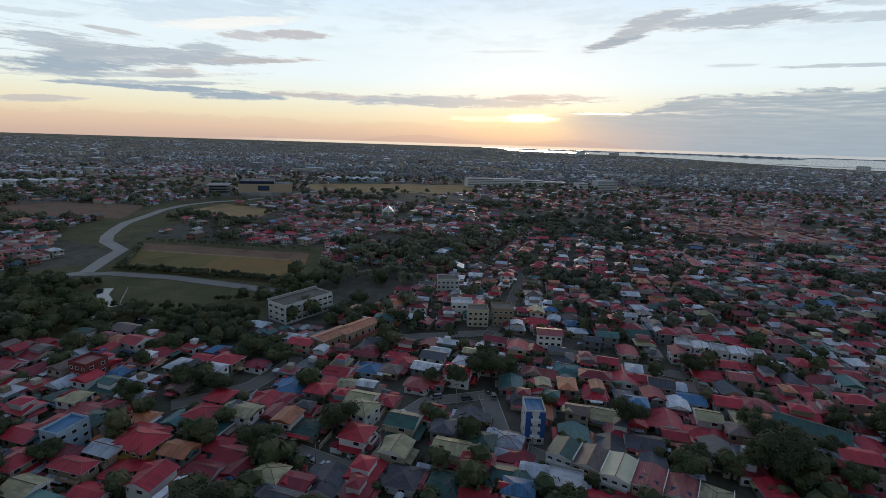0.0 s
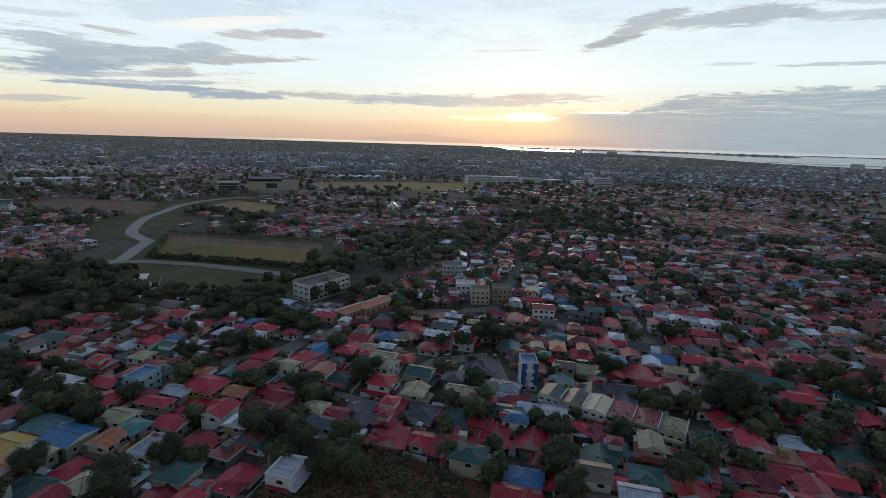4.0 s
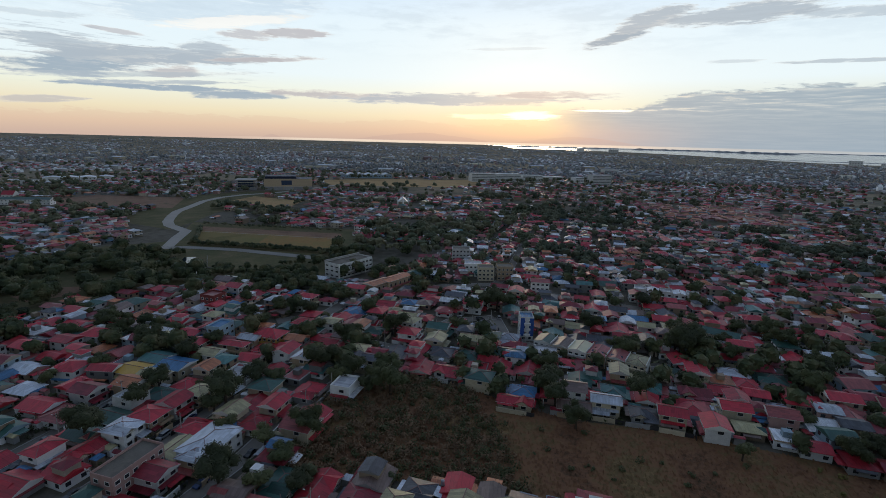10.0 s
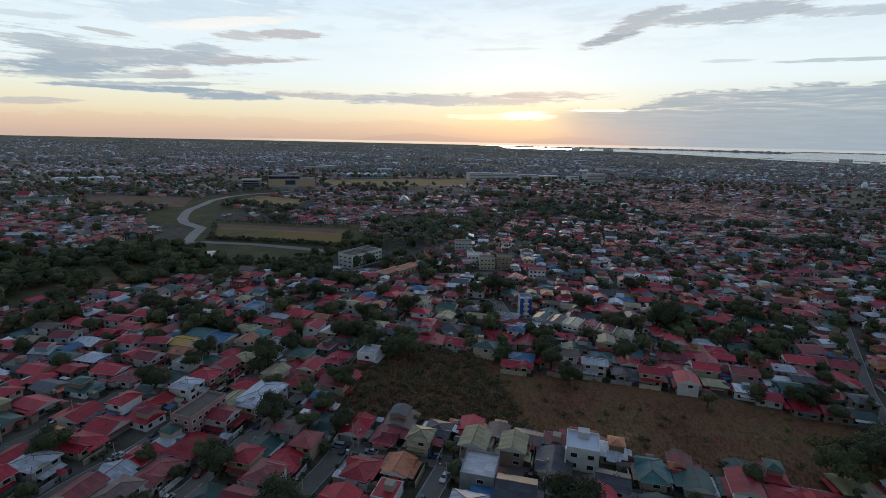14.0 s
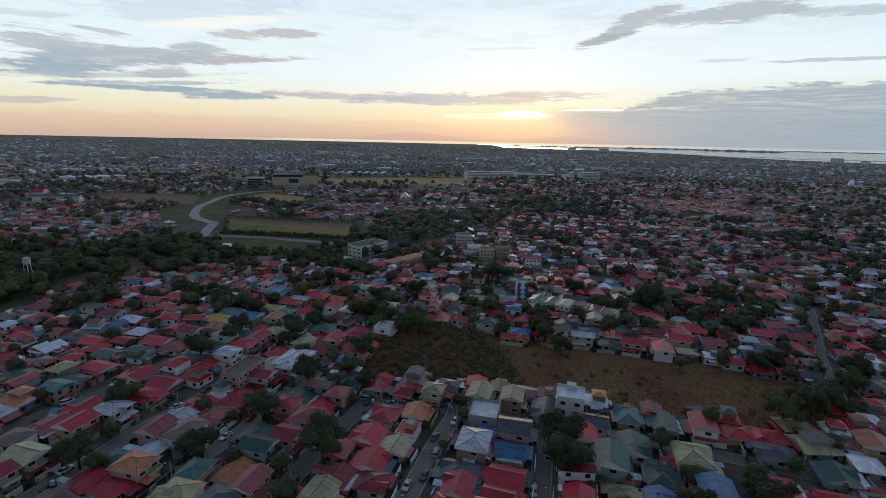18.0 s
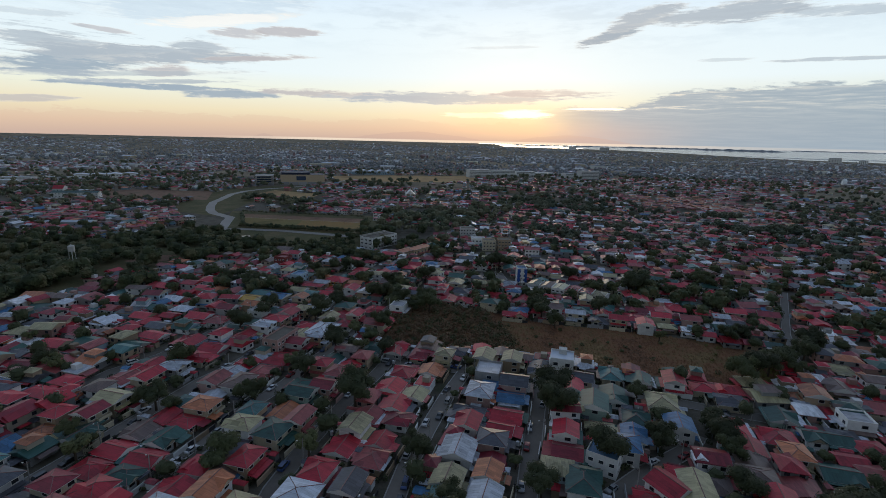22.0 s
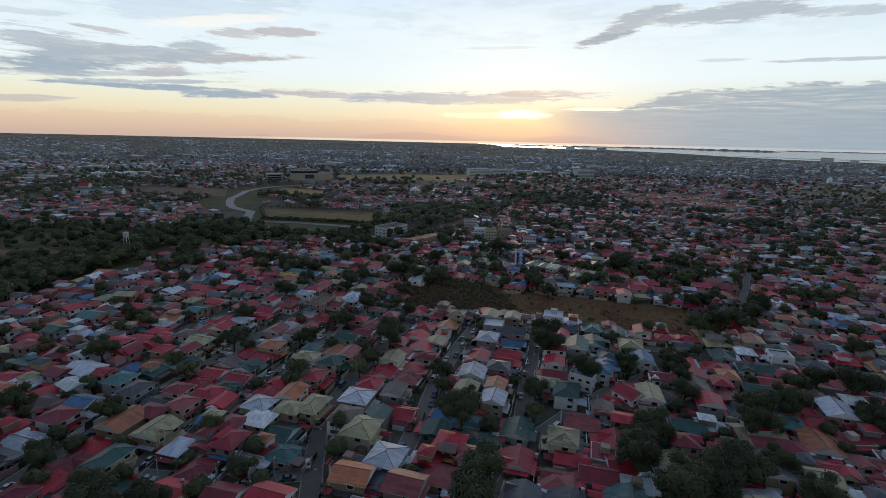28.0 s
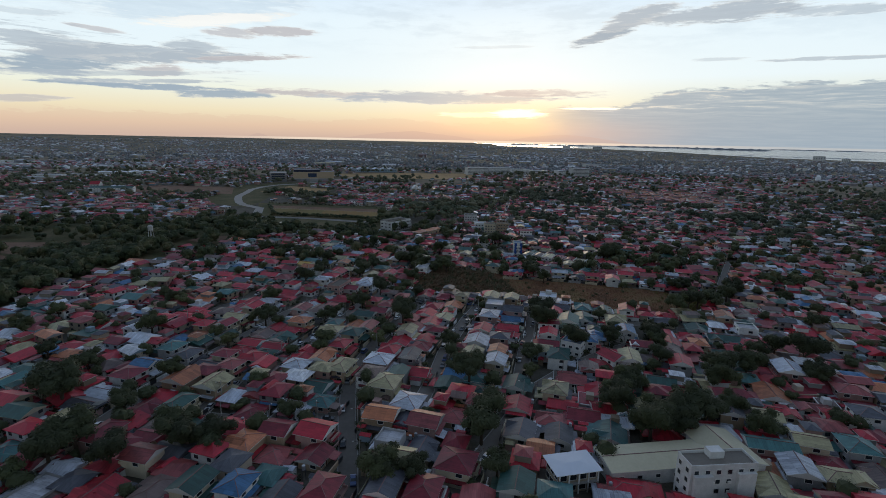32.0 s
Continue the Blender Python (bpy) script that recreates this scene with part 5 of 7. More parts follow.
def horizon_town():
    """Roofs and tree tops towards the horizon, as flat-topped boxes and clumps."""
    r = np.random.default_rng(5)
    n = 22000
    az = np.radians(r.uniform(-58, 46, n))
    rad = np.sqrt(r.uniform(1500.0 ** 2, 4500.0 ** 2, n))
    shore = np.interp(np.degrees(az), [-25, -5, 0, 12, 16, 20, 25, 32, 50], [4700, 4560, 4330, 4250, 4090, 3950, 3850, 3670, 3580])
    keep = (rad < shore) & ((built_up(rad * np.sin(az) * 0.7, rad * np.cos(az) * 0.7) > 0.15) | (r.random(n) < 0.16))
    az, rad = az[keep], rad[keep]
    n = len(az)
    big = np.where(r.random(n) < 0.05, 3.0, 1.0)
    w, d, h = r.uniform(5, 14, n) * big, r.uniform(4, 10, n) * big, r.uniform(3, 6.5, n) * np.where(r.random(n) < 0.03, 2.4, 1) * np.where(rad > 3000, 0.6, 1)
    x, y = rad * np.sin(az), 120 + rad * np.cos(az)
    dip = np.radians(2.448 + (0.33 - 2.448) * np.clip((rad - FLAT) / (EDGE - FLAT), 0, 1))
    z = np.where(rad > FLAT, 94 - rad * np.tan(dip), 0.0) + swell(np.degrees(az), rad)
    sx, sy = np.array([-1, 1, 1, -1]), np.array([-1, -1, 1, 1])
    low = np.stack([x[:, None] + sx * w[:, None] / 2, y[:, None] + sy * d[:, None] / 2, np.repeat(z[:, None] - 2, 4, 1)], -1)
    top = low.copy()
    top[..., 2] = (z + h)[:, None]
    ridge = np.stack([np.stack([x - w * 0.3, y, z + h * 1.35], -1), np.stack([x + w * 0.3, y, z + h * 1.35], -1)], 1)
    v = np.concatenate([low, top, ridge], 1).reshape(-1, 3)
    faces = np.array([(0, 1, 5, 4), (1, 2, 6, 5), (3, 0, 4, 7), (4, 5, 9, 8), (6, 7, 8, 9)])
    f = (faces[None] + 10 * np.arange(n)[:, None, None]).reshape(-1, 4)
    me = bpy.data.meshes.new("horizon_town")
    me.from_pydata(v.tolist(), [], f.tolist())
    for m in ("roofs_haze",):
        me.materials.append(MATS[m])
    me.update()
    tagged(new("horizon_town", me), "countless tiny roofs of a town reaching the bay", "town", kind="stuff")


horizon_town()


def leaf_cards(r, n, size, lobes):
    """Leaf clumps: small bent cards scattered through lobes (x, y, z, radius)."""
    lob = np.array(lobes)
    k = r.choice(len(lob), n, p=lob[:, 3] ** 2 / (lob[:, 3] ** 2).sum())
    way = r.normal(size=(n, 3))
    way /= np.linalg.norm(way, axis=1)[:, None]
    c = lob[k, :3] + way * (lob[k, 3] * r.uniform(0.5, 1.05, n) ** 0.5)[:, None] * np.array([1, 1, 0.8])
    face = way + np.array([0, 0, 0.55]) + r.normal(size=(n, 3)) * 0.28
    a = np.cross(face, r.normal(size=(n, 3)))
    a /= np.linalg.norm(a, axis=1)[:, None]
    b = np.cross(face, a)
    b /= np.linalg.norm(b, axis=1)[:, None] + 1e-9
    s = size * r.uniform(0.6, 1.4, n)[:, None]
    return np.stack([c - a * s - b * s * 0.6, c + a * s * 0.8 - b * s * 0.7, c + a * s + b * s * 0.6, c - a * s * 0.7 + b * s * 0.8], 1)


def lobe_cores(lobes, scale=0.8, rings=4, around=7):
    """Inner leaf mass of each lobe, as a lumpy closed shape."""
    out = []
    for i, (x, y, z, q) in enumerate(lobes):
        def at(a, b):
            th, ph = math.pi * a / rings, 2 * math.pi * (b % around) / around + i
            k = q * scale * (1 + 0.16 * math.sin(3.1 * a + 2.3 * (b % around) + i))
            return (x + k * math.sin(th) * math.cos(ph), y + k * math.sin(th) * math.sin(ph), z + k * 0.8 * math.cos(th))
        for a in range(rings):
            for b in range(around):
                out.append([at(a, b), at(a + 1, b), at(a + 1, b + 1), at(a, b + 1)])
    return np.array(out)


def crown_lobes(r, height_, spread):
    lobes = [(0, 0, height_ * 0.68, spread * 0.62)]
    for i in range(7):
        t = i / 7 * 2 * math.pi + r.uniform(-0.4, 0.4)
        q = spread * r.uniform(0.4, 0.75)
        lobes.append((q * math.cos(t), q * math.sin(t), height_ * r.uniform(0.5, 0.85), spread * r.uniform(0.3, 0.48)))
    return lobes


def trunk_mesh(r, height_, lobes):
    g = Geo()
    g.cone(0, 0, -0.1, height_ * 0.35, height_ * 0.035 + 0.08, height_ * 0.026 + 0.05, 7)
    for x, y, z, q in lobes[1:5]:
        g.bar((0, 0, height_ * 0.32), (x * 0.8, y * 0.8, z * 0.9), height_ * 0.011 + 0.02)
    return g.mesh("trunk", ["bark"])


TREE_KINDS = []
for seed, (hh, ss, mat) in enumerate([(8.5, 4.2, "leaf_dark"), (7, 3.4, "leaf_mid"), (10, 5.0, "leaf_dark"), (6, 2.8, "leaf_olive"), (9, 4.6, "leaf_mid"), (5, 2.3, "leaf_mid")]):
    r_ = np.random.default_rng(40 + seed)
    lob = crown_lobes(r_, hh, ss)
    cards = np.concatenate([lobe_cores(lob, 0.72), leaf_cards(r_, int(210 * ss * ss ** 0.75), 0.16, lob)])
    TREE_KINDS.append((trunk_mesh(r_, hh, lob), quads_mesh("crown", cards, [mat]), mat))
TREE_WORD = {"leaf_dark": "dark green", "leaf_mid": "green", "leaf_olive": "olive green"}


def tree(x, y, k, size, turn):
    t, c, mat = TREE_KINDS[k]
    base = new("tree")
    base.matrix_basis = pose(x, y, 0, 0, 0, turn) @ Matrix.Scale(size, 4)
    piece("trunk", t, base)
    piece("crown", c, base)
    return tagged(base, TREE_WORD[mat] + " leafy tree with an uneven crown", "tree", group="trees among the houses")


GROVE = []
GROVE += [(-124, 94), (-103, 103), (-122, 104), (-28, 108), (-19, 110), (-79, 113), (4, 115), (-88, 116), (-94, 117), (-123, 130), (-67, 134), (-147, 135), (-2, 139), (50, 141), (62, 142), (56, 145), (89, 145), (-84, 152), (-122, 153), (69, 153), (76, 154), (117, 154), (-153, 158), (46, 158), (85, 158), (-182, 164), (-7, 167), (53, 170), (-14, 176), (17, 177), (88, 178), (94, 182), (-6, 182), (-213, 183), (-73, 185), (-115, 185), (129, 186), (18, 189), (-119, 191), (-73, 191)]
GROVE += [(77, 191), (-156, 192), (97, 192), (106, 194), (-125, 194), (-184, 195), (72, 196), (-50, 198), (-20, 201), (-216, 205), (38, 206), (139, 210), (119, 211), (-104, 212), (-114, 214), (127, 214), (76, 214), (-119, 215), (56, 217), (77, 221), (169, 223), (-83, 224), (-47, 227), (74, 228), (26, 230), (-167, 232), (-175, 235), (26, 239), (-122, 244), (-73, 245), (57, 247), (-94, 247), (166, 251), (-78, 251), (-202, 254), (165, 256), (-9, 264), (103, 268), (-55, 269), (-69, 270)]
GROVE += [(-44, 271), (111, 273), (129, 278), (118, 278), (-53, 281), (-118, 282), (126, 288), (-63, 289), (134, 291), (-78, 292), (138, 294), (166, 295), (-52, 296), (175, 297), (-116, 302), (-91, 303), (83, 308), (-160, 310), (-91, 310), (115, 311), (139, 313), (-118, 315), (124, 315), (-100, 316), (34, 317), (-150, 323), (-84, 324), (192, 325), (-77, 325), (-42, 327), (-33, 328), (28, 329), (-57, 330), (112, 330), (-50, 335), (-42, 335), (-57, 338), (-64, 339), (-123, 339), (25, 339)]
GROVE += [(60, 339), (-38, 341), (-127, 344), (-145, 345), (28, 346), (-231, 348), (-120, 353), (128, 355), (-167, 356), (28, 358), (-234, 360), (-184, 364), (-59, 366), (-65, 368), (139, 368), (-184, 369), (181, 376), (141, 376), (62, 379), (94, 379), (89, 382), (110, 382), (-44, 383), (77, 383), (67, 385), (87, 387), (-122, 388), (97, 388), (98, 395), (-97, 398), (112, 398), (139, 400), (51, 403), (-114, 404), (97, 404), (94, 409), (25, 413), (140, 414), (135, 416), (127, 419)]
GROVE += [(-85, 429), (-2, 430), (4, 431), (-137, 434), (11, 439), (2, 445), (-46, 447), (86, 451), (89, 456), (-198, 458), (200, 473), (144, 474), (153, 476), (147, 481), (60, 500), (70, 508), (91, 513), (199, 520), (152, 526), (201, 537), (192, 541), (188, 554), (188, 585)]


def build_trees():
    r = random.Random(21)
    spots = list(GROVE)
    for x, y in GROVE:
        if inside(x, y, WOOD) or inside(x, y, BELT) or y > 470:
            continue
        g = road_gap(x, y)
        if g < 0.3:
            x += 2.5
        tree(x, y, r.randrange(5), r.uniform(1.0, 1.5), r.uniform(0, 360))
    # the broad dark crowns that stand above the roofs
    for x, y in ((-153, 136), (-144, 131), (-155, 154), (-88, 114), (-80, 118), (-121, 102), (-118, 108), (52, 139), (59, 142), (67, 148), (75, 152), (134, 205), (130, 188), (105, 192), (91, 186), (1, 140), (-1, 131), (-27, 110), (44, 153), (51, 166), (24, 231), (126, 285), (94, 400), (92, 384), (149, 305)):
        tree(x, y, r.choice((0, 2)), r.uniform(1.3, 1.7), r.uniform(0, 360))
    tries, more = 0, 0
    while more < 110 and tries < 20000:
        tries += 1
        y = 100 + 260 * r.random()
        x = r.uniform(-0.85, 0.85) * (y + 60)
        g = road_gap(x, y)
        if g < 0.4 or g > 3.0 and near_lot(x, y, 6.0) or inside(x, y, FIELD) or inside(x, y, WOOD):
            continue
        if any((x - bx) ** 2 + (y - by) ** 2 < (br + 2) ** 2 for bx, by, br in BUILT):
            continue
        if any((x - a) ** 2 + (y - c) ** 2 < 30 for a, c in spots):
            continue
        spots.append((x, y))
        more += 1
        tree(x, y, r.choice((1, 3, 5, 5)), r.uniform(0.4, 0.75), r.uniform(0, 360))


build_trees()


def tree_mass(name, spots, cards_each, size, label, mat="leaf_far", rings=4):
    r = np.random.default_rng(9)
    protos = []
    for k in range(6):
        lob = [(0, 0, 4.7, 3.5)] + [(2.0 * math.cos(q), 2.0 * math.sin(q), r.uniform(2.8, 5.4), r.uniform(1.6, 2.2)) for q in r.uniform(0, 6.283, 5)]
        protos.append(np.concatenate([lobe_cores(lob if rings > 3 else lob[:3], 0.74, rings, rings + 2), leaf_cards(r, cards_each, size, lob)]))
    cards_each = len(protos[0])
    out = np.empty((len(spots) * cards_each, 4, 3), dtype=np.float32)
    for i, (x, y, z, s) in enumerate(spots):
        a = r.uniform(0, 6.283)
        p = protos[i % 6] * s
        q = out[i * cards_each:(i + 1) * cards_each]
        q[..., 0] = x + p[..., 0] * math.cos(a) - p[..., 1] * math.sin(a)
        q[..., 1] = y + p[..., 0] * math.sin(a) + p[..., 1] * math.cos(a)
        q[..., 2] = z + p[..., 2] * r.uniform(0.85, 1.25)
    tagged(new(name, quads_mesh(name, out, [mat])), label, "trees", kind="stuff")


def near_winding_road(x, y, gap):
    """Whether a tree at x, y would stand beside or in front of the pale road across open land."""
    return x < -250 and y > 540 and any((x - a) ** 2 + (max(0.0, abs(y + 18 - b) - 18)) ** 2 < gap * gap for a, b in ROADS[15][0])


def build_woods():
    r = random.Random(33)
    mid = []
    for poly, n, gapf in ((WOOD, 300, 1.0), (BELT, 190, 1.0), (LEFTWOOD, 520, 1.0)):
        xs, ys = [q[0] for q in poly], [q[1] for q in poly]
        k = 0
        while k < n:
            x, y = r.uniform(min(xs), max(xs)), r.uniform(min(ys), max(ys))
            if inside(x, y, poly) and road_gap(x, y) > 2 and min((x - px_) ** 2 + (y + 6 - py_) ** 2 for px_, py_ in POND) > 70:
                k += 1
                if poly is WOOD and -275 < x < -230 and 394 < y < 446 and r.random() < 0.8:
                    continue
                if any(inside(x, y, q) for q in CLEARINGS) or -268 < x < -232 and y < 385:
                    continue
                mid.append((x, y, 0, r.choice((0.75, 1.0, 1.25, 1.5, 1.75))))
    for poly, n in (([(-225, 432), (-168, 440), (-140, 424), (-112, 450), (-124, 480), (-160, 483), (-205, 470)], 130), ([(-170, 500), (-122, 520), (-116, 545), (-140, 548), (-150, 512)], 45), ([(-330, 500), (-290, 520), (-262, 512), (-245, 516), (-255, 470), (-330, 440)], 110),
                    ([(-104, 470), (-84, 505), (-60, 500), (-75, 478)], 26)):
        xs, ys = [q[0] for q in poly], [q[1] for q in poly]
        for _ in range(n * 2):
            x, y = r.uniform(min(xs), max(xs)), r.uniform(min(ys), max(ys))
            if inside(x, y, poly) and road_gap(x, y) > 2 and not inside(x, y, GREEN) and min((x - px_) ** 2 + (y + 5 - py_) ** 2 for px_, py_ in POND) > 110 and all((x - bx) ** 2 + (y - by) ** 2 > (br - 3) ** 2 for bx, by, br in BUILT):
                mid.append((x, y, 0, r.uniform(0.55, 1.1)))
    strip = [(-420, 200), (-264, 200), (-264, 300), (-254, 345), (-330, 335), (-420, 360)]
    for _ in range(420):
        x, y = r.uniform(-420, -254), r.uniform(200, 360)
        if inside(x, y, strip) and not any(inside(x, y, q) for q in CLEARINGS):
            mid.append((x, y, 0, r.choice((0.8, 1.1, 1.4, 1.7))))
    shade_ = [(-335, 150), (-262, 150), (-262, 268), (-258, 300), (-300, 275), (-340, 270)]
    for _ in range(330):
        x, y = r.uniform(-340, -258), r.uniform(150, 300)
        if inside(x, y, shade_):
            mid.append((x, y, 0, r.choice((0.8, 1.1, 1.4, 1.7))))
    # hedge round the straw field and trees along the creek
    for (ax, ay), (bx, by), step in (((-268, 551), (-132, 546), 1.3), ((-266, 554), (-132, 550), 1.6), ((-266, 556), (-306, 626), 1.7), ((-312, 642), (-157, 640), 5), ((-222, 478), (-150, 486), 5), ((-160, 500), (-128, 512), 4)):
        n = int(math.hypot(bx - ax, by - ay) / step)
        for i in range(n):
            t = i / n
            mid.append((ax + (bx - ax) * t + r.uniform(-1.5, 1.5), ay + (by - ay) * t + r.uniform(-1.5, 1.5), 0, r.uniform(0.4, 0.65)))
    for cx, cy, cr in CLUMPS:
        for _ in range(int(cr * cr / 9)):
            q, a = cr * math.sqrt(r.random()), r.uniform(0, 6.283)
            x, y = cx + q * math.cos(a), cy + q * math.sin(a)
            if free(x, y, 0.5) and not near_lot(x, y, 6.0):
                mid.append((x, y, 0, r.choice((0.7, 0.9, 1.1, 1.35))))
    # rows and thickets on the open land beyond
    for _ in range(46):
        cx, cy = r.uniform(-900, 60), r.uniform(650, 1150)
        a, L = r.choice((0.1, 0.3, 1.5, -0.4)), r.uniform(30, 130)
        for _ in range(int(L / 2.6)):
            q = r.uniform(-L / 2, L / 2)
            x, y = cx + q * math.cos(a) + r.uniform(-7, 7), cy + q * math.sin(a) + r.uniform(-7, 7)
            if free(x, y, 2) and not near_winding_road(x, y, 26):
                mid.append((x, y, 0, r.uniform(0.7, 1.5)))
    start = len(mid)
    for _ in range(30000):
        if len(mid) > start + 1900:
            break
        y = 330 + 600 * r.random()
        x = r.uniform(-1.0, 0.85) * (y + 20)
        if x < -40 and y > 540 and (r.random() < 0.6 or near_winding_road(x, y, 24)):
            continue
        if free(x, y, 0.5) and not near_lot(x, y, 5.6):
            mid.append((x, y, 0, r.choice((0.5, 0.6, 0.75, 0.9, 1.1, 1.4))))
    mid = [q for q in mid if not inside(q[0], q[1], QUARTER) or r.random() < 0.3]
    start = len(mid)
    while len(mid) < start + 330:
        y = 470 + 620 * r.random()
        x = r.uniform(0.12, 0.85) * (y + 20)
        if not near_lot(x, y, 6.0) and road_gap(x, y) > 1 and (built_up(x, y) < 0.2 or r.random() < 0.2) and not (205 < x < 400 and 770 < y < 1000):
            mid.append((x, y, 0, r.choice((0.7, 0.9, 1.1, 1.4))))
    mid += [(x, y, 0, r.uniform(0.9, 1.4)) for x, y in GROVE if y > 470]
    close = [q for q in mid if q[1] < 560 and q[0] < -60]
    rest = [q for q in mid if not (q[1] < 560 and q[0] < -60)]
    tree_mass("creek_trees", close, 230, 0.27, "dark green rounded trees massed along the creek")
    right = [q for q in rest if q[1] > 500 and q[0] > 40 and not (205 < q[0] < 400 and 770 < q[1] < 1000)]
    tree_mass("town_trees", right, 26, 0.7, "dark green trees in groups between far houses", "leaf_thin_haze", rings=3)
    tree_mass("field_trees", [q for q in rest if q[1] > 500 and q[0] <= 40 and not (205 < q[0] < 400 and 770 < q[1] < 1000)], 26, 0.7, "dull green trees in rows and thickets between fields", "leaf_mid_haze", rings=3)
    rest = [q for q in rest if q[1] <= 500]
    tree_mass("tree_groups", rest, 46, 0.5, "dark green trees between houses", rings=3)
    far = []
    for _ in range(21000):
        a = math.radians(r.uniform(-58, 46))
        rad = math.sqrt(r.uniform(750 ** 2, 4300 ** 2)) if r.random() < 0.7 else r.uniform(750, 1800)
        x, y = rad * math.sin(a), 120 + rad * math.cos(a)
        if rad > np.interp(math.degrees(a), [-25, 0, 16, 32], [4600, 4300, 4050, 3650]) or any(inside(x, y, o) for o in (SOIL, SOIL2, ORANGE)) or near_winding_road(x, y, 26):
            continue
        if built_up(x * 0.7, (y - 120) * 0.7) > 0.3 and r.random() < 0.72:
            continue
        far.append((x, y, height(rad) + float(swell(math.degrees(a), rad)), r.uniform(0.7, 1.7) * (1 if rad < 2600 else 0.7)))
    nearer = [q for q in far if q[1] < 1500 and not inside(q[0], q[1], QUARTER) and not (205 < q[0] < 400 and 770 < q[1] < 1000)][::2]
    tree_mass("outlying_trees", nearer, 10, 1.1, "dull green trees between distant roofs", "leaf_mid_haze", rings=3)
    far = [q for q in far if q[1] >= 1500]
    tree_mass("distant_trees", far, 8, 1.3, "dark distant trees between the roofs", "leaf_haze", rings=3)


build_woods()


def street_trees():
    """Trees that crowd yards and the edges of streets."""
    r = random.Random(64)
    out = []
    for _ in range(9000):
        if len(out) >= 270:
            break
        y = 85 + 270 * r.random()
        x = r.uniform(-0.9, 0.9) * (y + 60)
        if road_gap(x, y) < 0.5 or near_lot(x, y, 6.2) or inside(x, y, FIELD) or x < -250:
            continue
        if any((x - bx) ** 2 + (y - by) ** 2 < (br + 2) ** 2 for bx, by, br in BUILT) or any((x - a) ** 2 + (y - b) ** 2 < 36 for a, b, _, _ in out):
            continue
        out.append((x, y, 0, r.choice((0.55, 0.7, 0.85, 1.05))))
    tree_mass("street_trees", out, 700, 0.16, "dark green trees crowding yards and street edges", "leaf_dark")


street_trees()


def yard_plants():
    """Bushes, hedges and potted green in yards and along street edges."""
    r = random.Random(52)
    n = np.random.default_rng(53)
    out, mats = [], []
    k = 0
    for lx, ly, code in LOTS:
        for _ in range(9):
            a, q = r.uniform(0, 6.283), r.uniform(5.5, 9.5)
            x, y = lx + q * math.cos(a), ly + q * math.sin(a)
            g = road_gap(x, y)
            if g < 0.2 or near_lot(x, y, 5.3) or inside(x, y, FIELD):
                continue
            hh = r.uniform(0.8, 2.6)
            c = leaf_cards(n, 26, 0.3, [(x, y, hh * 0.55, hh * 0.55), (x + r.uniform(-0.8, 0.8), y + r.uniform(-0.8, 0.8), hh * 0.5, hh * 0.4)])
            out.append(c)
            mats += [r.choice((0, 0, 1, 2))] * len(c)
    c = np.concatenate(out)
    c[..., 2] = np.maximum(c[..., 2], 0.03)
    tagged(new("yard_plants", quads_mesh("yard_plants", c, ["leaf_dark", "leaf_mid", "leaf_olive"], mats)), "green bushes crowding yards and street edges", "plants", kind="stuff")


yard_plants()

# ---- larger buildings ----


def building(name, label, category, x, y, turn, w, d, h, wall, roof, kind="flat", floors=1, cols=4, side_cols=2, win=(1.6, 1.3), rise=1.6, over=0.6, back=False, ridge=True):
    """A larger building: walls, roof and every window of its storeys."""
    base = new(name)
    base.matrix_basis = pose(x, y, 0, 0, 0, turn)
    tagged(base, label, category)
    piece("wall", wall_mesh(w, d, h, kind, rise, over), base, mat="wall_" + wall)
    top = piece("roof", roof_mesh(w, d, kind, rise, over), base, pose(0, 0, h), mat="roof_" + roof)
    if kind != "flat" and w < 60 and ridge:
        piece("ridge_cap", ridge_mesh(w, d, kind, rise, over), top)
    fh = h / floors
    me = window_mesh(*win)
    for f in range(floors):
        z = f * fh + max(0.4, (fh - win[1]) * 0.55)
        for i in range(cols):
            wx = (i + 0.5) / cols * w - w / 2
            piece("window", me, base, pose(wx, -d / 2, z))
            if back:
                piece("window", me, base, pose(wx, d / 2, z, 0, 0, 180))
        for i in range(side_cols):
            wy = (i + 0.5) / side_cols * d - d / 2
            piece("window", me, base, pose(-w / 2, wy, z, 0, 0, -90))
            piece("window", me, base, pose(w / 2, wy, z, 0, 0, 90))
    return base


def slab(parent, name, x0, y0, z0, x1, y1, z1, mat, label=""):
    g = Geo()
    g.box(x0, y0, z0, x1, y1, z1)
    return piece(name, g.mesh(name, [mat]), parent, label=label)


surface("wall_yellow", (0.50, 0.30, 0.07), rough=0.85, spread=0.14)
surface("wall_sand", (0.52, 0.40, 0.27), rough=0.85, spread=0.12)
surface("wall_red", (0.19, 0.045, 0.04), rough=0.85, spread=0.14)
surface("wall_blue", (0.025, 0.075, 0.26), rough=0.6, spread=0.12)
surface("wall_glass", (0.03, 0.05, 0.09), rough=0.15, spread=0.1, spec=0.5)
surface("roof_cream", (0.50, 0.45, 0.31), rough=0.7, spread=0.15, scale=0.2)
surface("roof_gold", (0.50, 0.30, 0.06), rough=0.5, spread=0.2, scale=0.3)
surface("roof_deck", (0.17, 0.15, 0.125), rough=0.9, spread=0.3, scale=0.3)
surface("roof_steel", (0.46, 0.50, 0.56), rough=0.5, spread=0.10, scale=0.1)
surface("roof_navy", (0.022, 0.032, 0.065), rough=0.6, spread=0.1)
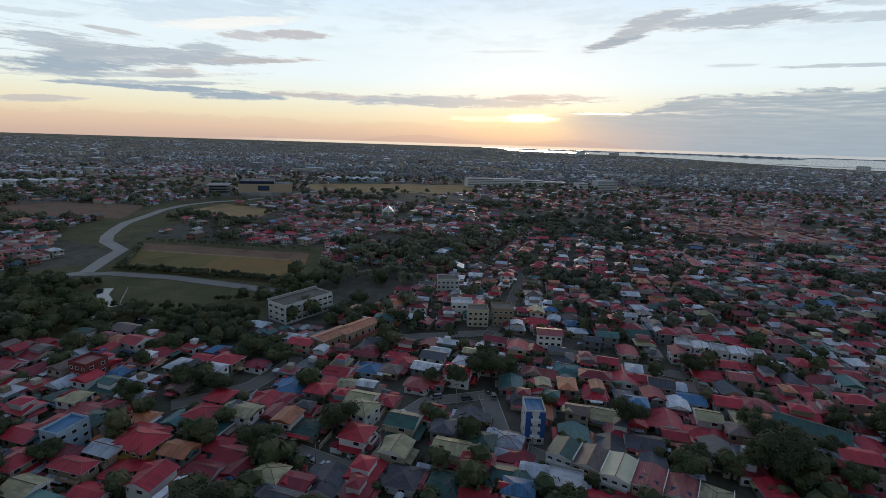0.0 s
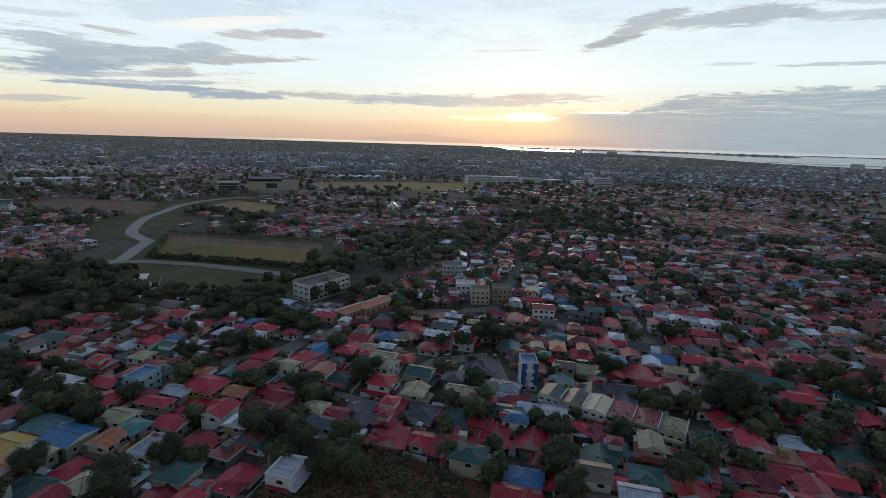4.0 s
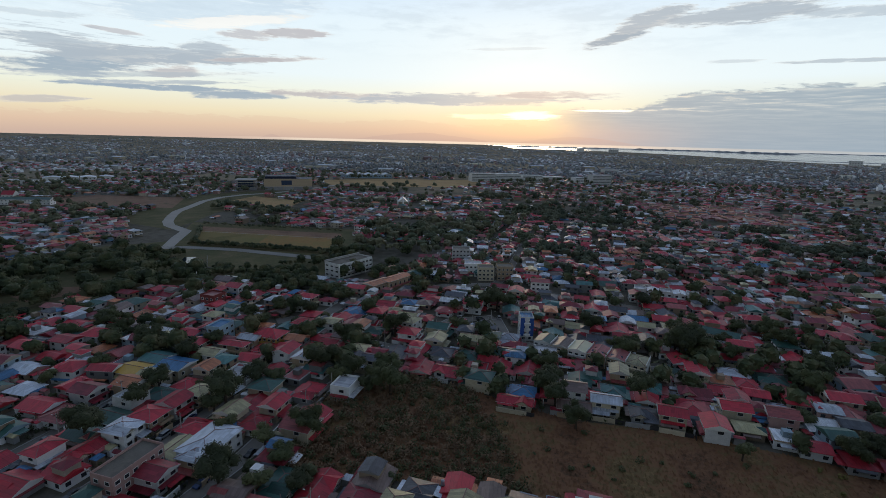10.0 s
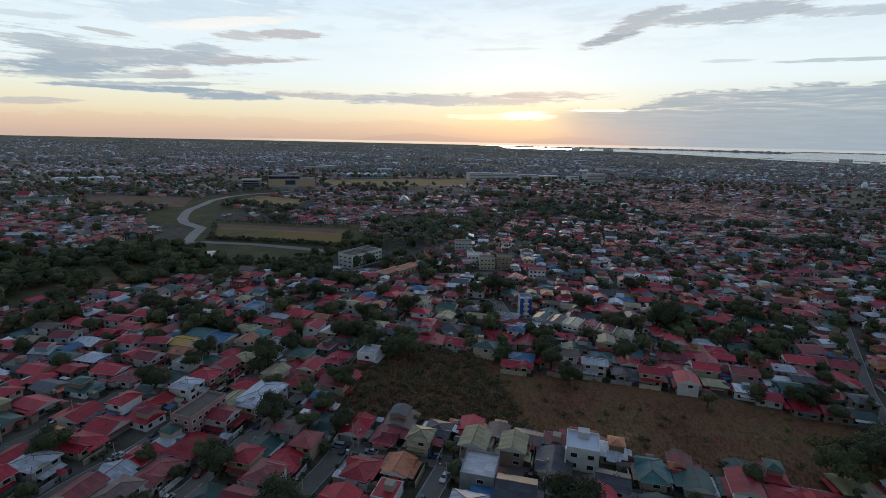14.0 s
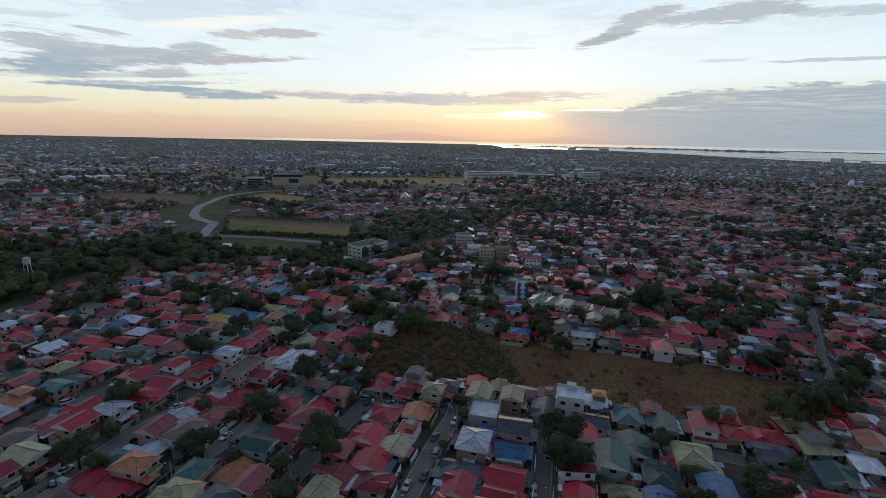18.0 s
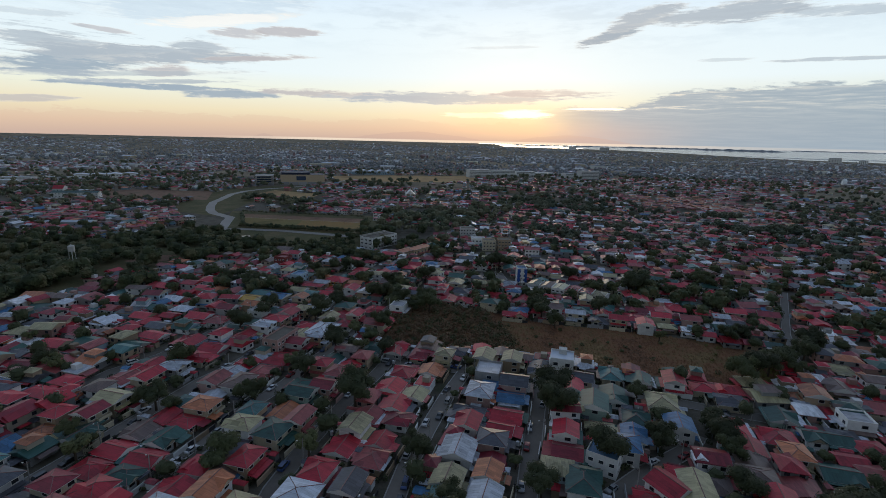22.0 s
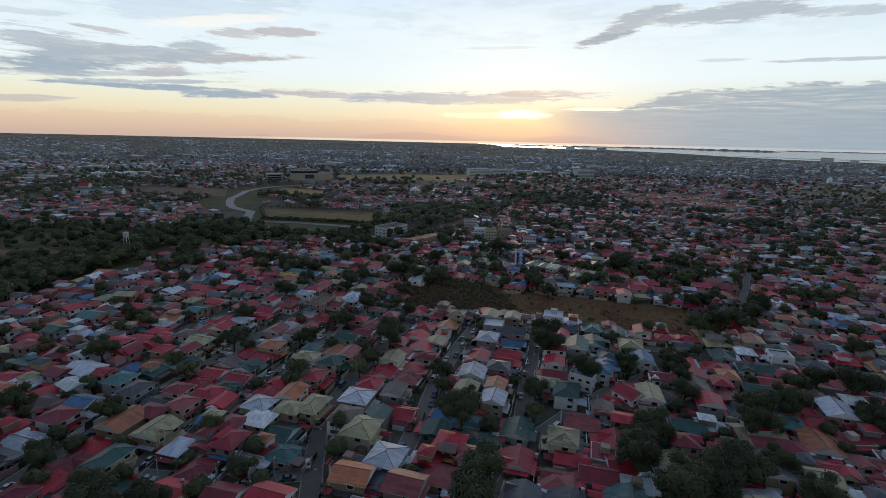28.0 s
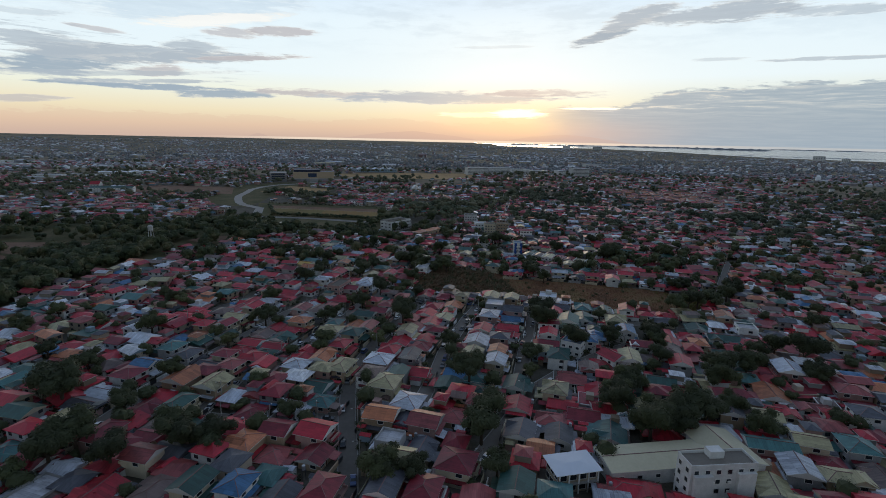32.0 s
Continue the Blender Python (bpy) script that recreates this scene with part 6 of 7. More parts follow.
surface("solar", (0.015, 0.02, 0.05), rough=0.2, spread=0.1, spec=0.5)

office = building("office_building", "long three-storey grey concrete building with ribbon windows", "building", -103, 491, 61.8, 32, 14.5, 9.6, "white", "deck", floors=3, cols=9, side_cols=3, win=(2.6, 1.2))
for k in range(10):
    slab(office, "column", -16 + k * 3.5, -7.6, 0, -15.6 + k * 3.5, -7.28, 9.4, "wall_white")
slab(office, "ledge", -16.3, -9.0, 3.1, 16.3, -7.3, 3.35, "concrete")
slab(office, "roof_parapet", -16.5, 6.4, 10.5, 16.5, 7.4, 11.3, "concrete")
for nm, x, y, ww in (("commercial_building", -71, 452, 18), ("commercial_building", -63, 464, 22)):
    b = building(nm, "ochre two-storey shop building with an orange roof and tall windows", "building", x, y, 61.8, ww, 8.5, 6.6, "tan", "O", "gable", floors=1, cols=5, side_cols=2, win=(1.6, 3.2), rise=1.0)
    slab(b, "canopy", -ww / 2, -6.2, 2.9, ww / 2, -4.3, 3.05, "roof_P")
tall = building("townhouse", "narrow four-storey white building with a bright blue front and balconies", "building", 19, 395, 6, 6.4, 9, 11.2, "white", "B", floors=4, cols=2, side_cols=2)
slab(tall, "front_panel", -3.2, -4.62, 2.6, -1.2, -4.53, 11.6, "wall_blue", "bright blue wall panel")
slab(tall, "front_panel", 1.2, -4.62, 2.6, 3.2, -4.53, 11.6, "wall_blue", "bright blue wall panel")
for k in range(3):
    slab(tall, "balcony", -1.5, -5.9, 2.8 + 2.8 * k, 1.5, -4.53, 3.7 + 2.8 * k, "wall_white")
for k, (code, wl, dd, lab) in enumerate([("G", "white", 12, "two-storey white row house with a dark green roof"), ("N", "tan", 13, "two-storey row house with a brown roof and boundary wall"), ("cream", "white", 14, "two-storey white row house with a pale flat-pitched roof"),
                                         ("P", "tan", 13, "tan row house with a faded red roof and solar panels"), ("P", "tan", 12.5, "tan row house with a faded red roof and solar panels"), ("Y", "cream", 13, "row house with an olive-beige hipped roof")]):
    x, y = 28 + k * 7.5, 382 - k * 3.2
    dd -= 2
    b = building("row_house", lab, "house", x, y, -24, 8.0, dd, 5.2, wl, code, "gable" if k < 5 else "hip", floors=2, cols=3, side_cols=2, rise=1.1, over=0.3)
    slab(b, "party_wall", 3.95, -dd / 2, 0, 4.15, dd / 2, 6.3, "wall_white")
    slab(b, "balcony", -3.5, -dd / 2 - 1.2, 2.8, 3.5, -dd / 2 - 0.02, 3.7, "wall_" + wl)
    if k in (3, 4):
        for i in range(3):
            for j in range(2):
                q = slab(b, "solar_panel", -0.8, -0.75, 0, 0.8, 0.75, 0.06, "solar", "dark blue solar panel")
                q.matrix_basis = pose(-1.8 + 1.75 * i, -4.3 + 1.65 * j, 5.62 + 0.33 * j, 11.5)
building("apartment_block", "three-storey white block with a faded pink roof", "building", 30, 470, 0, 11, 9, 8.6, "white", "P", "gable", floors=3, cols=4, side_cols=3, rise=1.2)
clinic = building("pavilion", "two-storey cream building under a broad white flat roof", "building", 24.5, 117, 19, 11.6, 7.4, 6.2, "cream", "steel", "hip", floors=2, cols=4, side_cols=3, win=(2.2, 1.9), rise=0.25, over=1.0, ridge=False)
for k in range(5):
    slab(clinic, "column", -5.9 + k * 2.85, -4.5, 0, -5.6 + k * 2.85, -4.2, 6.2, "wall_white")
slab(clinic, "balcony", -5.8, -4.6, 2.9, 5.8, -3.7, 3.1, "concrete")
hall = building("warehouse", "long low white hall with a cream metal roof", "building", 50, 126, 14.7, 33, 11, 4.8, "white", "cream", "gable", floors=1, cols=6, side_cols=1, rise=1.0)
building("warehouse", "white hall with a cream metal roof and gable end", "building", 71, 132, 14.7, 13, 17, 5.2, "white", "cream", "gable", floors=1, cols=2, side_cols=3, rise=1.8)
flats = building("apartment_building", "four-storey pale apartment building with air conditioners and stained roof", "building", 62, 116.8, 12, 18.5, 6.4, 11.2, "white", "deck", floors=4, cols=6, side_cols=2, win=(1.5, 1.5))
for k in range(4):
    for f in range(3):
        ac = slab(flats, "air_conditioner", 0, 0, 0, 0.8, 0.4, 0.55, "frame_white", "white air conditioner box")
        ac.matrix_basis = pose(-7.9 + 4.6 * k, -3.62, 1.0 + 2.8 * f)
slab(flats, "facade_bay", -8.6, -4.4, 0, -3.6, -3.22, 9.4, "wall_white")
slab(flats, "facade_bay", 3.6, -4.2, 0, 8.6, -3.22, 9.6, "wall_white")
slab(flats, "stair_house", -2.0, 0.2, 11.3, 2.0, 3.0, 13.4, "wall_white")
cube = building("house", "modern white box-shaped house with a flat roof terrace", "house", 32, 268.5, -8.6, 9.5, 9.5, 6.6, "white", "steel", floors=2, cols=2, side_cols=2, win=(2.0, 1.6))
slab(cube, "stair_house", -1.5, 1.5, 6.8, 1.8, 4.5, 8.9, "wall_white")
slab(cube, "side_wall", -4.95, -6.4, 0, -4.55, -4.76, 7.6, "wall_white")
building("apartment_building", "pink three-storey apartment building with stepped parapets", "building", -91, 268, 81, 16, 7.5, 7.6, "pink", "deck", floors=3, cols=6, side_cols=2)
building("house", "large white house with a pale silver hipped roof", "house", -77, 283, -8, 10.5, 15, 5.6, "white", "L", "hip", floors=2, cols=3, side_cols=4, rise=1.6)
building("school", "long low school with a dark green roof", "building", 114, 412, -30, 21, 9, 3.6, "cream", "G", "gable", cols=6, side_cols=2, rise=1.8)
mall = building("shopping_mall", "large tan shopping mall with a dark blue roof", "building", -400, 1036, 24, 84, 50, 19, "sand", "navy", floors=1, cols=0, side_cols=0)
slab(mall, "upper_storey", -40, -22, 19.3, 14, 22, 24, "roof_navy", "dark blue upper storey")
slab(mall, "sign_panel", -12, -25.6, 9, 6, -25.0, 17, "wall_glass")
slab(mall, "sign_panel", 42.0, -15, 4, 42.6, 12, 16, "wall_glass")
for k in range(5):
    slab(mall, "podium", -42 + k * 17, -31, 0, -26 + k * 17, -25.0, 6, "wall_grey")
park = building("parking_block", "open-sided dark parking block beside the mall", "building", -462, 998, 24, 34, 44, 3.5, "grey", "deck", floors=1, cols=0, side_cols=0)
for k in range(4):
    slab(park, "deck", -17, -22, 4.4 + 4.2 * k, 17, 22, 5.6 + 4.2 * k, "concrete")
slab(park, "core", -13, -18, 3.5, 13, 18, 18, "wall_glass")
arched = building("exhibition_hall", "long white hall with a row of peaked roofs", "building", -352, 1360, 22.8, 132, 34, 7, "sky", "steel", "flat", floors=1, cols=20, side_cols=0, win=(3.0, 2.2))
for k in range(6):
    g = Geo()
    n = 6
    prof = [(-11 + 22 * i / n, 7.4 + 4.2 * (1 - abs(2 * i / n - 1) ** 1.3)) for i in range(n + 1)]
    pts = [(px_ - 55 + 22 * k, py_, pz_) for py_ in (-18, 18) for px_, pz_ in prof] + [(x_ - 55 + 22 * k, y_, 7.0) for y_ in (-18, 18) for x_ in (-11, 11)]
    m_ = n + 1
    g.solid(pts, [(i, i + 1, m_ + i + 1, m_ + i) for i in range(n)] + [tuple(range(n, -1, -1)) + (2 * m_, 2 * m_ + 1), tuple(range(m_, 2 * m_)) + (2 * m_ + 3, 2 * m_ + 2)])
    piece("peaked_roof", g.mesh("peaked_roof", ["roof_steel"]), arched)
for x, y, tn, w_, d_, h_, fl, nc in ((-60, 1372, 22, 60, 26, 19, 5, 14), (0, 1400, 20, 64, 24, 18, 5, 14), (62, 1440, 10, 50, 22, 14, 4, 10), (115, 1490, 8, 60, 30, 9, 2, 8), (170, 1400, 24, 24, 22, 15, 4, 5), (222, 1402, 22, 50, 24, 22, 6, 11)):
    b = building("office_block", "pale grey office block far across the town", "building", x, y, tn, w_, d_, h_, "white", "steel", cols=0, side_cols=0)
    for k in range(fl):
        z_ = (k + 0.4) * h_ / fl
        slab(b, "window_band", -w_ / 2 + 1, -d_ / 2 - 0.12, z_, w_ / 2 - 1, -d_ / 2 - 0.02, z_ + 0.9, "glass_dark", "dark ribbon window")
        slab(b, "window_band", w_ / 2 + 0.02, -d_ / 2 + 1, z_, w_ / 2 + 0.12, d_ / 2 - 1, z_ + 0.9, "glass_dark", "dark ribbon window")
church = building("church", "white church with a steep roof and spires", "church", -145, 862, 14, 13, 22, 7, "cream", "L", "gable", cols=3, side_cols=4, win=(1.2, 3.2), rise=6.0, over=0.4)
for sx, sy, sh in ((-7.6, -11, 14), (7.6, -11, 14), (0, -12.2, 18), (-7.6, 11, 12), (7.6, 11, 12)):
    g = Geo()
    g.cone(sx, sy, 0, sh * 0.6, 1.0, 0.9, 8)
    g.cone(sx, sy, sh * 0.6, sh, 1.1, 0.08, 8)
    piece("spire", g.mesh("spire", ["wall_white"]), church)
for k in range(4):
    building("factory_shed", "white factory shed with a pale metal roof", "building", -872 + k * 22, 1012 + k * 19, 41, 26, 34, 6.5, "white", "steel", "gable", cols=4, side_cols=2, rise=1.8, win=(2.4, 1.6))
building("school", "long white school with a green roof", "building", -612, 720, 16, 62, 12, 7, "white", "G", "gable", floors=2, cols=14, side_cols=2, rise=2.4)
building("house", "tall house with a steep red roof", "house", -660, 742, 16, 14, 12, 9, "white", "R", "gable", floors=2, cols=3, side_cols=2, rise=5.0)
for az_, r_, w_, h_ in ((7.6, 4230, 62, 40), (11.0, 4230, 74, 38), (31.6, 3560, 60, 48), (33.6, 3560, 40, 34)):
    fx, fy, fz = far_point(az_, r_)
    b = building("tower_block", "pale grey tower block by the bay", "building", fx, fy, -az_, w_, 24, h_ * 0.7, "white", "L", floors=4, cols=5, side_cols=0, win=(4.0, 2.4))
    b.location.z = fz - 2
# white boxes here and there in the distance
r3 = random.Random(17)
for k in range(26):
    a_, q_ = r3.uniform(-46, 34), r3.uniform(1500, 2900)
    fx, fy, fz = far_point(a_, q_)
    b = building("warehouse", "pale roofed warehouse among distant houses", "building", fx, fy, r3.uniform(-25, 25), r3.uniform(30, 70), r3.uniform(16, 30), r3.uniform(6, 11), r3.choice(("white", "grey", "cream")), r3.choice(("steel", "cream", "L", "K")), "gable", cols=0, side_cols=0, rise=2.0)
    b.location.z = fz - 0.5


def water_tower(x, y):
    base = new("water_tower")
    base.matrix_basis = pose(x, y, 0)
    tagged(base, "slim white water tower on four legs above trees", "water tower")
    for i, j in ((-1, -1), (1, -1), (1, 1), (-1, 1)):
        g = Geo()
        g.bar((i * 1.8, j * 1.8, 0), (i * 1.1, j * 1.1, 15), 0.16)
        piece("leg", g.mesh("leg", ["frame_white"]), base)
    g = Geo()
    g.cone(0, 0, 15, 18.5, 2.0, 2.0, 14)
    g.cone(0, 0, 18.5, 19.6, 2.1, 0.2, 14)
    piece("tank", g.mesh("tank", ["frame_white"]), base)


water_tower(-282, 363)


def long_wall(name, a, b, h, label):
    g = Geo()
    ax, ay = a
    n = max(1, int(math.hypot(b[0] - ax, b[1] - ay) / 4))
    base = new(name)
    for i in range(n):
        p0 = Vector((ax + (b[0] - ax) * i / n, ay + (b[1] - ay) * i / n, 0))
        p1 = Vector((ax + (b[0] - ax) * (i + 1) / n, ay + (b[1] - ay) * (i + 1) / n, 0))
        dv = (p1 - p0).normalized()
        g = Geo()
        L = (p1 - p0).length
        g.box(0, -0.12, 0, L - 0.05, 0.12, h)
        ang = math.degrees(math.atan2(dv.y, dv.x))
        piece("wall_panel", g.mesh("wall_panel", ["concrete"]), base, pose(p0.x, p0.y, 0, 0, 0, ang))
        g = Geo()
        g.box(-0.2, -0.2, 0, 0.2, 0.2, h + 0.3)
        piece("pillar", g.mesh("pillar", ["concrete"]), base, pose(p0.x, p0.y, 0, 0, 0, ang))
    tagged(base, label, "wall", kind="structure")


sheet("pavement_yard", [(8, 122), (17, 126), (20, 116), (18, 106), (10, 104), (6, 112)], 0.05, "street", "worn grey concrete yard beside a white-roofed building", "yard")
long_wall("wall_creek", (-254, 205), (-255, 272), 2.6, "grey concrete wall along a creek")

long_wall("wall_pond", (-226, 512), (-208, 484), 0.9, "low concrete wall curving along a pond")
long_wall("wall_pond_bank", (-207, 482), (-182, 473), 0.9, "low concrete wall along a pond")
building("warehouse", "long low shed with a blue-grey metal roof", "building", -421, 516, 14, 30, 12, 5, "grey", "steel", "gable", cols=5, side_cols=1, rise=1.4)
for x, y, w in ((-880, 850, 60), (-905, 905, 55), (-850, 935, 45), (-1290, 1190, 80), (-1380, 1290, 90)):
    building("factory", "low white industrial building far off", "building", x, y, 12, w, 18, 7, "white", "L", cols=4, side_cols=1)

for x, y, w, d, roof, lab in ((-134, 322, 10, 9, "gold", "low hall with a bright yellow-orange metal roof"), (-132, 333, 10, 9, "T", "low hall with a teal metal roof"), (-121, 329, 11, 10, "B", "low hall with a bright blue metal roof"), (-123.5, 319, 10, 8, "Y", "low hall with a beige metal roof")):
    building("hall", lab, "building", x, y, -8.6, w, d, 4.4, "cream", roof, "gable", cols=3, side_cols=2, rise=1.2)

# ---- cars ----
PAINT = {"white": (0.55, 0.55, 0.55), "silver": (0.28, 0.29, 0.30), "black": (0.012, 0.012, 0.014), "red": (0.22, 0.015, 0.015), "blue": (0.03, 0.06, 0.16), "grey": (0.08, 0.085, 0.09)}
for key, c in PAINT.items():
    surface("paint_" + key, c, rough=0.28, spread=0.06, spec=0.5)
surface("tyre", (0.012, 0.012, 0.012), rough=0.9)
surface("lamp_glass", (0.5, 0.5, 0.5), rough=0.1, spec=0.6)


def prism(profile, half_width, narrow, name, mat):
    """A side profile drawn across the width; upper points are drawn in by narrow."""
    g = Geo()
    n = len(profile)
    top = max(z for x, z in profile)
    w = [half_width - narrow * max(0.0, (z - 0.8) / (top - 0.8 + 1e-6)) if top > 0.9 else half_width for x, z in profile]
    pts = [(x, -w[i], z) for i, (x, z) in enumerate(profile)] + [(x, w[i], z) for i, (x, z) in enumerate(profile)]
    g.solid(pts, [tuple(range(n)), tuple(range(2 * n - 1, n - 1, -1))] + [((i + 1) % n, i, n + i, n + (i + 1) % n) for i in range(n)])
    return g.mesh(name, [mat])


CAR = {
    "sedan": (prism([(-2.2, 0.3), (2.2, 0.3), (2.25, 0.62), (2.1, 0.8), (0.95, 0.95), (-1.7, 0.98), (-2.2, 0.88), (-2.28, 0.55)], 0.86, 0.05, "body", "paint_white"),
              prism([(1.0, 0.94), (0.35, 1.42), (-0.95, 1.44), (-1.75, 0.97)], 0.78, 0.16, "cabin", "glass_dark"),
              prism([(0.30, 1.41), (-0.92, 1.43), (-0.90, 1.48), (0.26, 1.46)], 0.64, 0.02, "roof_panel", "paint_white")),
    "van": (prism([(-2.2, 0.32), (2.2, 0.32), (2.28, 0.7), (2.1, 0.95), (1.5, 1.05), (-2.15, 1.1), (-2.28, 0.6)], 0.9, 0.04, "body", "paint_white"),
            prism([(1.55, 1.04), (0.85, 1.68), (-2.0, 1.72), (-2.15, 1.08)], 0.84, 0.14, "cabin", "glass_dark"),
            prism([(0.82, 1.67), (-1.98, 1.71), (-1.95, 1.78), (0.75, 1.74)], 0.72, 0.02, "roof_panel", "paint_white")),
}
wheel_geo = Geo()
wheel_geo.cone(0, 0, -0.11, 0.11, 0.32, 0.32, 12)
WHEEL = wheel_geo.mesh("wheel", ["tyre"])


def car(x, y, turn, kind, paint):
    base = new("car")
    base.matrix_basis = pose(x, y, 0.10, 0, 0, turn)
    body, cabin, top = CAR[kind]
    piece("body", body, base, mat="paint_" + paint)
    piece("cabin", cabin, base)
    piece("roof_panel", top, base, mat="paint_" + paint)
    for wx in (-1.35, 1.4):
        for wy in (-0.8, 0.8):
            piece("wheel", WHEEL, base, pose(wx, wy, 0.32, 90))
    tagged(base, paint + (" saloon car" if kind == "sedan" else " van") + " parked at the side of a street", "car", group="parked cars")


def park_cars():
    r = random.Random(8)
    count = 0
    for pts, width in ROADS[:9] + ROADS[11:13] + ROADS[9:10]:
        for (ax, ay), (bx, by) in zip(pts, pts[1:]):
            L = math.hypot(bx - ax, by - ay)
            dx, dy = (bx - ax) / L, (by - ay) / L
            at = r.uniform(2, 9)
            while at < L - 2:
                s = r.choice((-1, 1))
                x, y = ax + dx * at - dy * s * (width / 2 - 1.15), ay + dy * at + dx * s * (width / 2 - 1.15)
                if y > 95 and count < 110 and abs(x) < 150:
                    car(x, y, math.degrees(math.atan2(dy, dx)) + r.choice((0, 180)) + r.uniform(-3, 3), r.choice(("sedan", "sedan", "van")), r.choice(("white", "white", "silver", "silver", "black", "grey", "red", "blue")))
                    count += 1
                at += r.choice((5.5, 6.5, 11, 17, 24))


park_cars()

# ---- utility poles ----


def pole(x, y, turn):
    base = new("utility_pole")
    base.matrix_basis = pose(x, y, 0, 0, 0, turn)
    g = Geo()
    g.cone(0, 0, 0, 8.5, 0.17, 0.11, 8)
    piece("pole", g.mesh("pole", ["concrete"]), base)
    g = Geo()
    g.box(-0.9, -0.05, 7.8, 0.9, 0.05, 7.95)
    piece("crossarm", g.mesh("crossarm", ["door_wood"]), base)
    g = Geo()
    g.bar((0, 0, 7.2), (0, -1.6, 7.6), 0.04)
    arm = piece("lamp_arm", g.mesh("lamp_arm", ["gate_metal"]), base)
    g = Geo()
    g.box(-0.12, -2.1, 7.52, 0.12, -1.5, 7.66)
    piece("lamp_head", g.mesh("lamp_head", ["frame_white"]), arm)
    tagged(base, "concrete utility pole with a street lamp arm", "utility pole", group="utility poles")


def build_poles():
    for pts, width in ROADS[:9] + ROADS[11:13]:
        for i, ((ax, ay), (bx, by)) in enumerate(zip(pts, pts[1:])):
            L = math.hypot(bx - ax, by - ay)
            dx, dy = (bx - ax) / L, (by - ay) / L
            for k in range(max(1, int(L / 28))):
                at = (k + 0.4) * 28
                if at > L:
                    continue
                pole(ax + dx * at + dy * (width / 2 + 0.7), ay + dy * at - dx * (width / 2 + 0.7), math.degrees(math.atan2(dy, dx)) + 180)


build_poles()

# ---- the vacant lot's scrub ----


def build_scrub():
    r = random.Random(77)
    n = np.random.default_rng(78)
    cards, mats = [], []
    for _ in range(5600):
        x, y = r.uniform(-64, 136), r.uniform(265, 350)
        if not inside(x, y, FIELD):
            continue
        west = x < 12 - (y - 300) * 0.35
        if west and r.random() < 0.8 or (not west and r.random() < 0.02) or (x > 108 and y < 295 and r.random() < 0.5):
            hh = r.uniform(0.8, 3.6) if west else r.uniform(0.6, 2.4)
            lob = [(x, y, hh * 0.55, hh * 0.6), (x + r.uniform(-1, 1), y + r.uniform(-1, 1), hh * 0.45, hh * 0.45)]
            c = leaf_cards(n, 60, 0.23, lob)
            cards.append(c)
            mats += [0 if west and r.random() < 0.6 else (1 if x < 100 else 2)] * len(c)
    cards = np.concatenate(cards)
    cards[..., 2] = np.maximum(cards[..., 2], 0.03)
    tagged(new("scrub", quads_mesh("scrub", cards, ["leaf_dry", "leaf_olive", "leaf_lime"], mats)), "dry brown scrub bushes on a vacant lot", "bushes", kind="stuff")
    tufts = []
    for _ in range(15000):
        x, y = r.uniform(-64, 136), r.uniform(265, 350)
        if inside(x, y, FIELD):
            tufts.append((x, y, r.uniform(0.15, 0.55)))
    t = np.array(tufts)
    a = n.uniform(0, 3.1416, len(t))
    w = t[:, 2] * 0.9
    dx, dy = np.cos(a) * w, np.sin(a) * w
    z = np.zeros(len(t))
    q = np.stack([np.stack([t[:, 0] - dx, t[:, 1] - dy, z], -1), np.stack([t[:, 0] + dx, t[:, 1] + dy, z], -1),
                  np.stack([t[:, 0] + dx * 0.7, t[:, 1] + dy * 0.7 + t[:, 2] * 1.6, t[:, 2]], -1), np.stack([t[:, 0] - dx * 0.7, t[:, 1] - dy * 0.7 + t[:, 2] * 1.6, t[:, 2] * 0.9], -1)], 1)
    tagged(new("grass", quads_mesh("grass", q, ["dry_grass"])), "tufts of dry brown grass", "grass", kind="stuff")


build_scrub()

mansion = building("house", "large yellow house under a many-gabled bright red roof", "house", -98, 363, -10, 12, 9, 5.6, "yellow", "R", "hip", floors=2, cols=5, side_cols=3, rise=2.4, over=0.9)
for sx in (-3.6, 3.6):
    piece("front_gable", cached(("fg", 4.0, 6.0), lambda: front_gable(4.0, 6.0)), mansion, pose(sx, -4.1, 5.2), mat="roof_R")
slab(mansion, "balcony", -3.0, -6.1, 2.7, 3.0, -4.52, 3.6, "wall_yellow")
building("townhouse", "narrow three-storey pale blue house with a flat roof", "house", -122, 362, -8, 7, 10, 8.4, "sky", "B", floors=3, cols=2, side_cols=3)
building("house", "three-storey house with dark red walls and flat roof", "house", -151, 402, -10, 9, 9, 8.6, "red", "P", floors=3, cols=3, side_cols=2)
building("house", "two-storey white house with a beige hipped roof", "house", -39, 393, -20, 9, 9, 5.8, "white", "Y", "hip", floors=2, cols=3, side_cols=2, rise=1.8)
building("house", "low white house with a broad pale grey roof", "house", -6, 438, -15, 12, 10, 4.4, "white", "L", "hip", cols=4, side_cols=3, rise=1.2)
building("shop_house", "three-storey beige corner shop building with a teal awning", "building", -6, 497, 8, 11, 10, 8.6, "cream", "deck", floors=3, cols=4, side_cols=3)
building("shop_house", "three-storey tan shop building with terraces", "building", 7, 501, 8, 11, 11, 9.2, "tan", "deck", floors=3, cols=4, side_cols=3)
building("shop_house", "pale two-storey shop building with a flat roof", "building", -16, 512, 8, 12, 10, 7.0, "white", "W", floors=2, cols=4, side_cols=2)
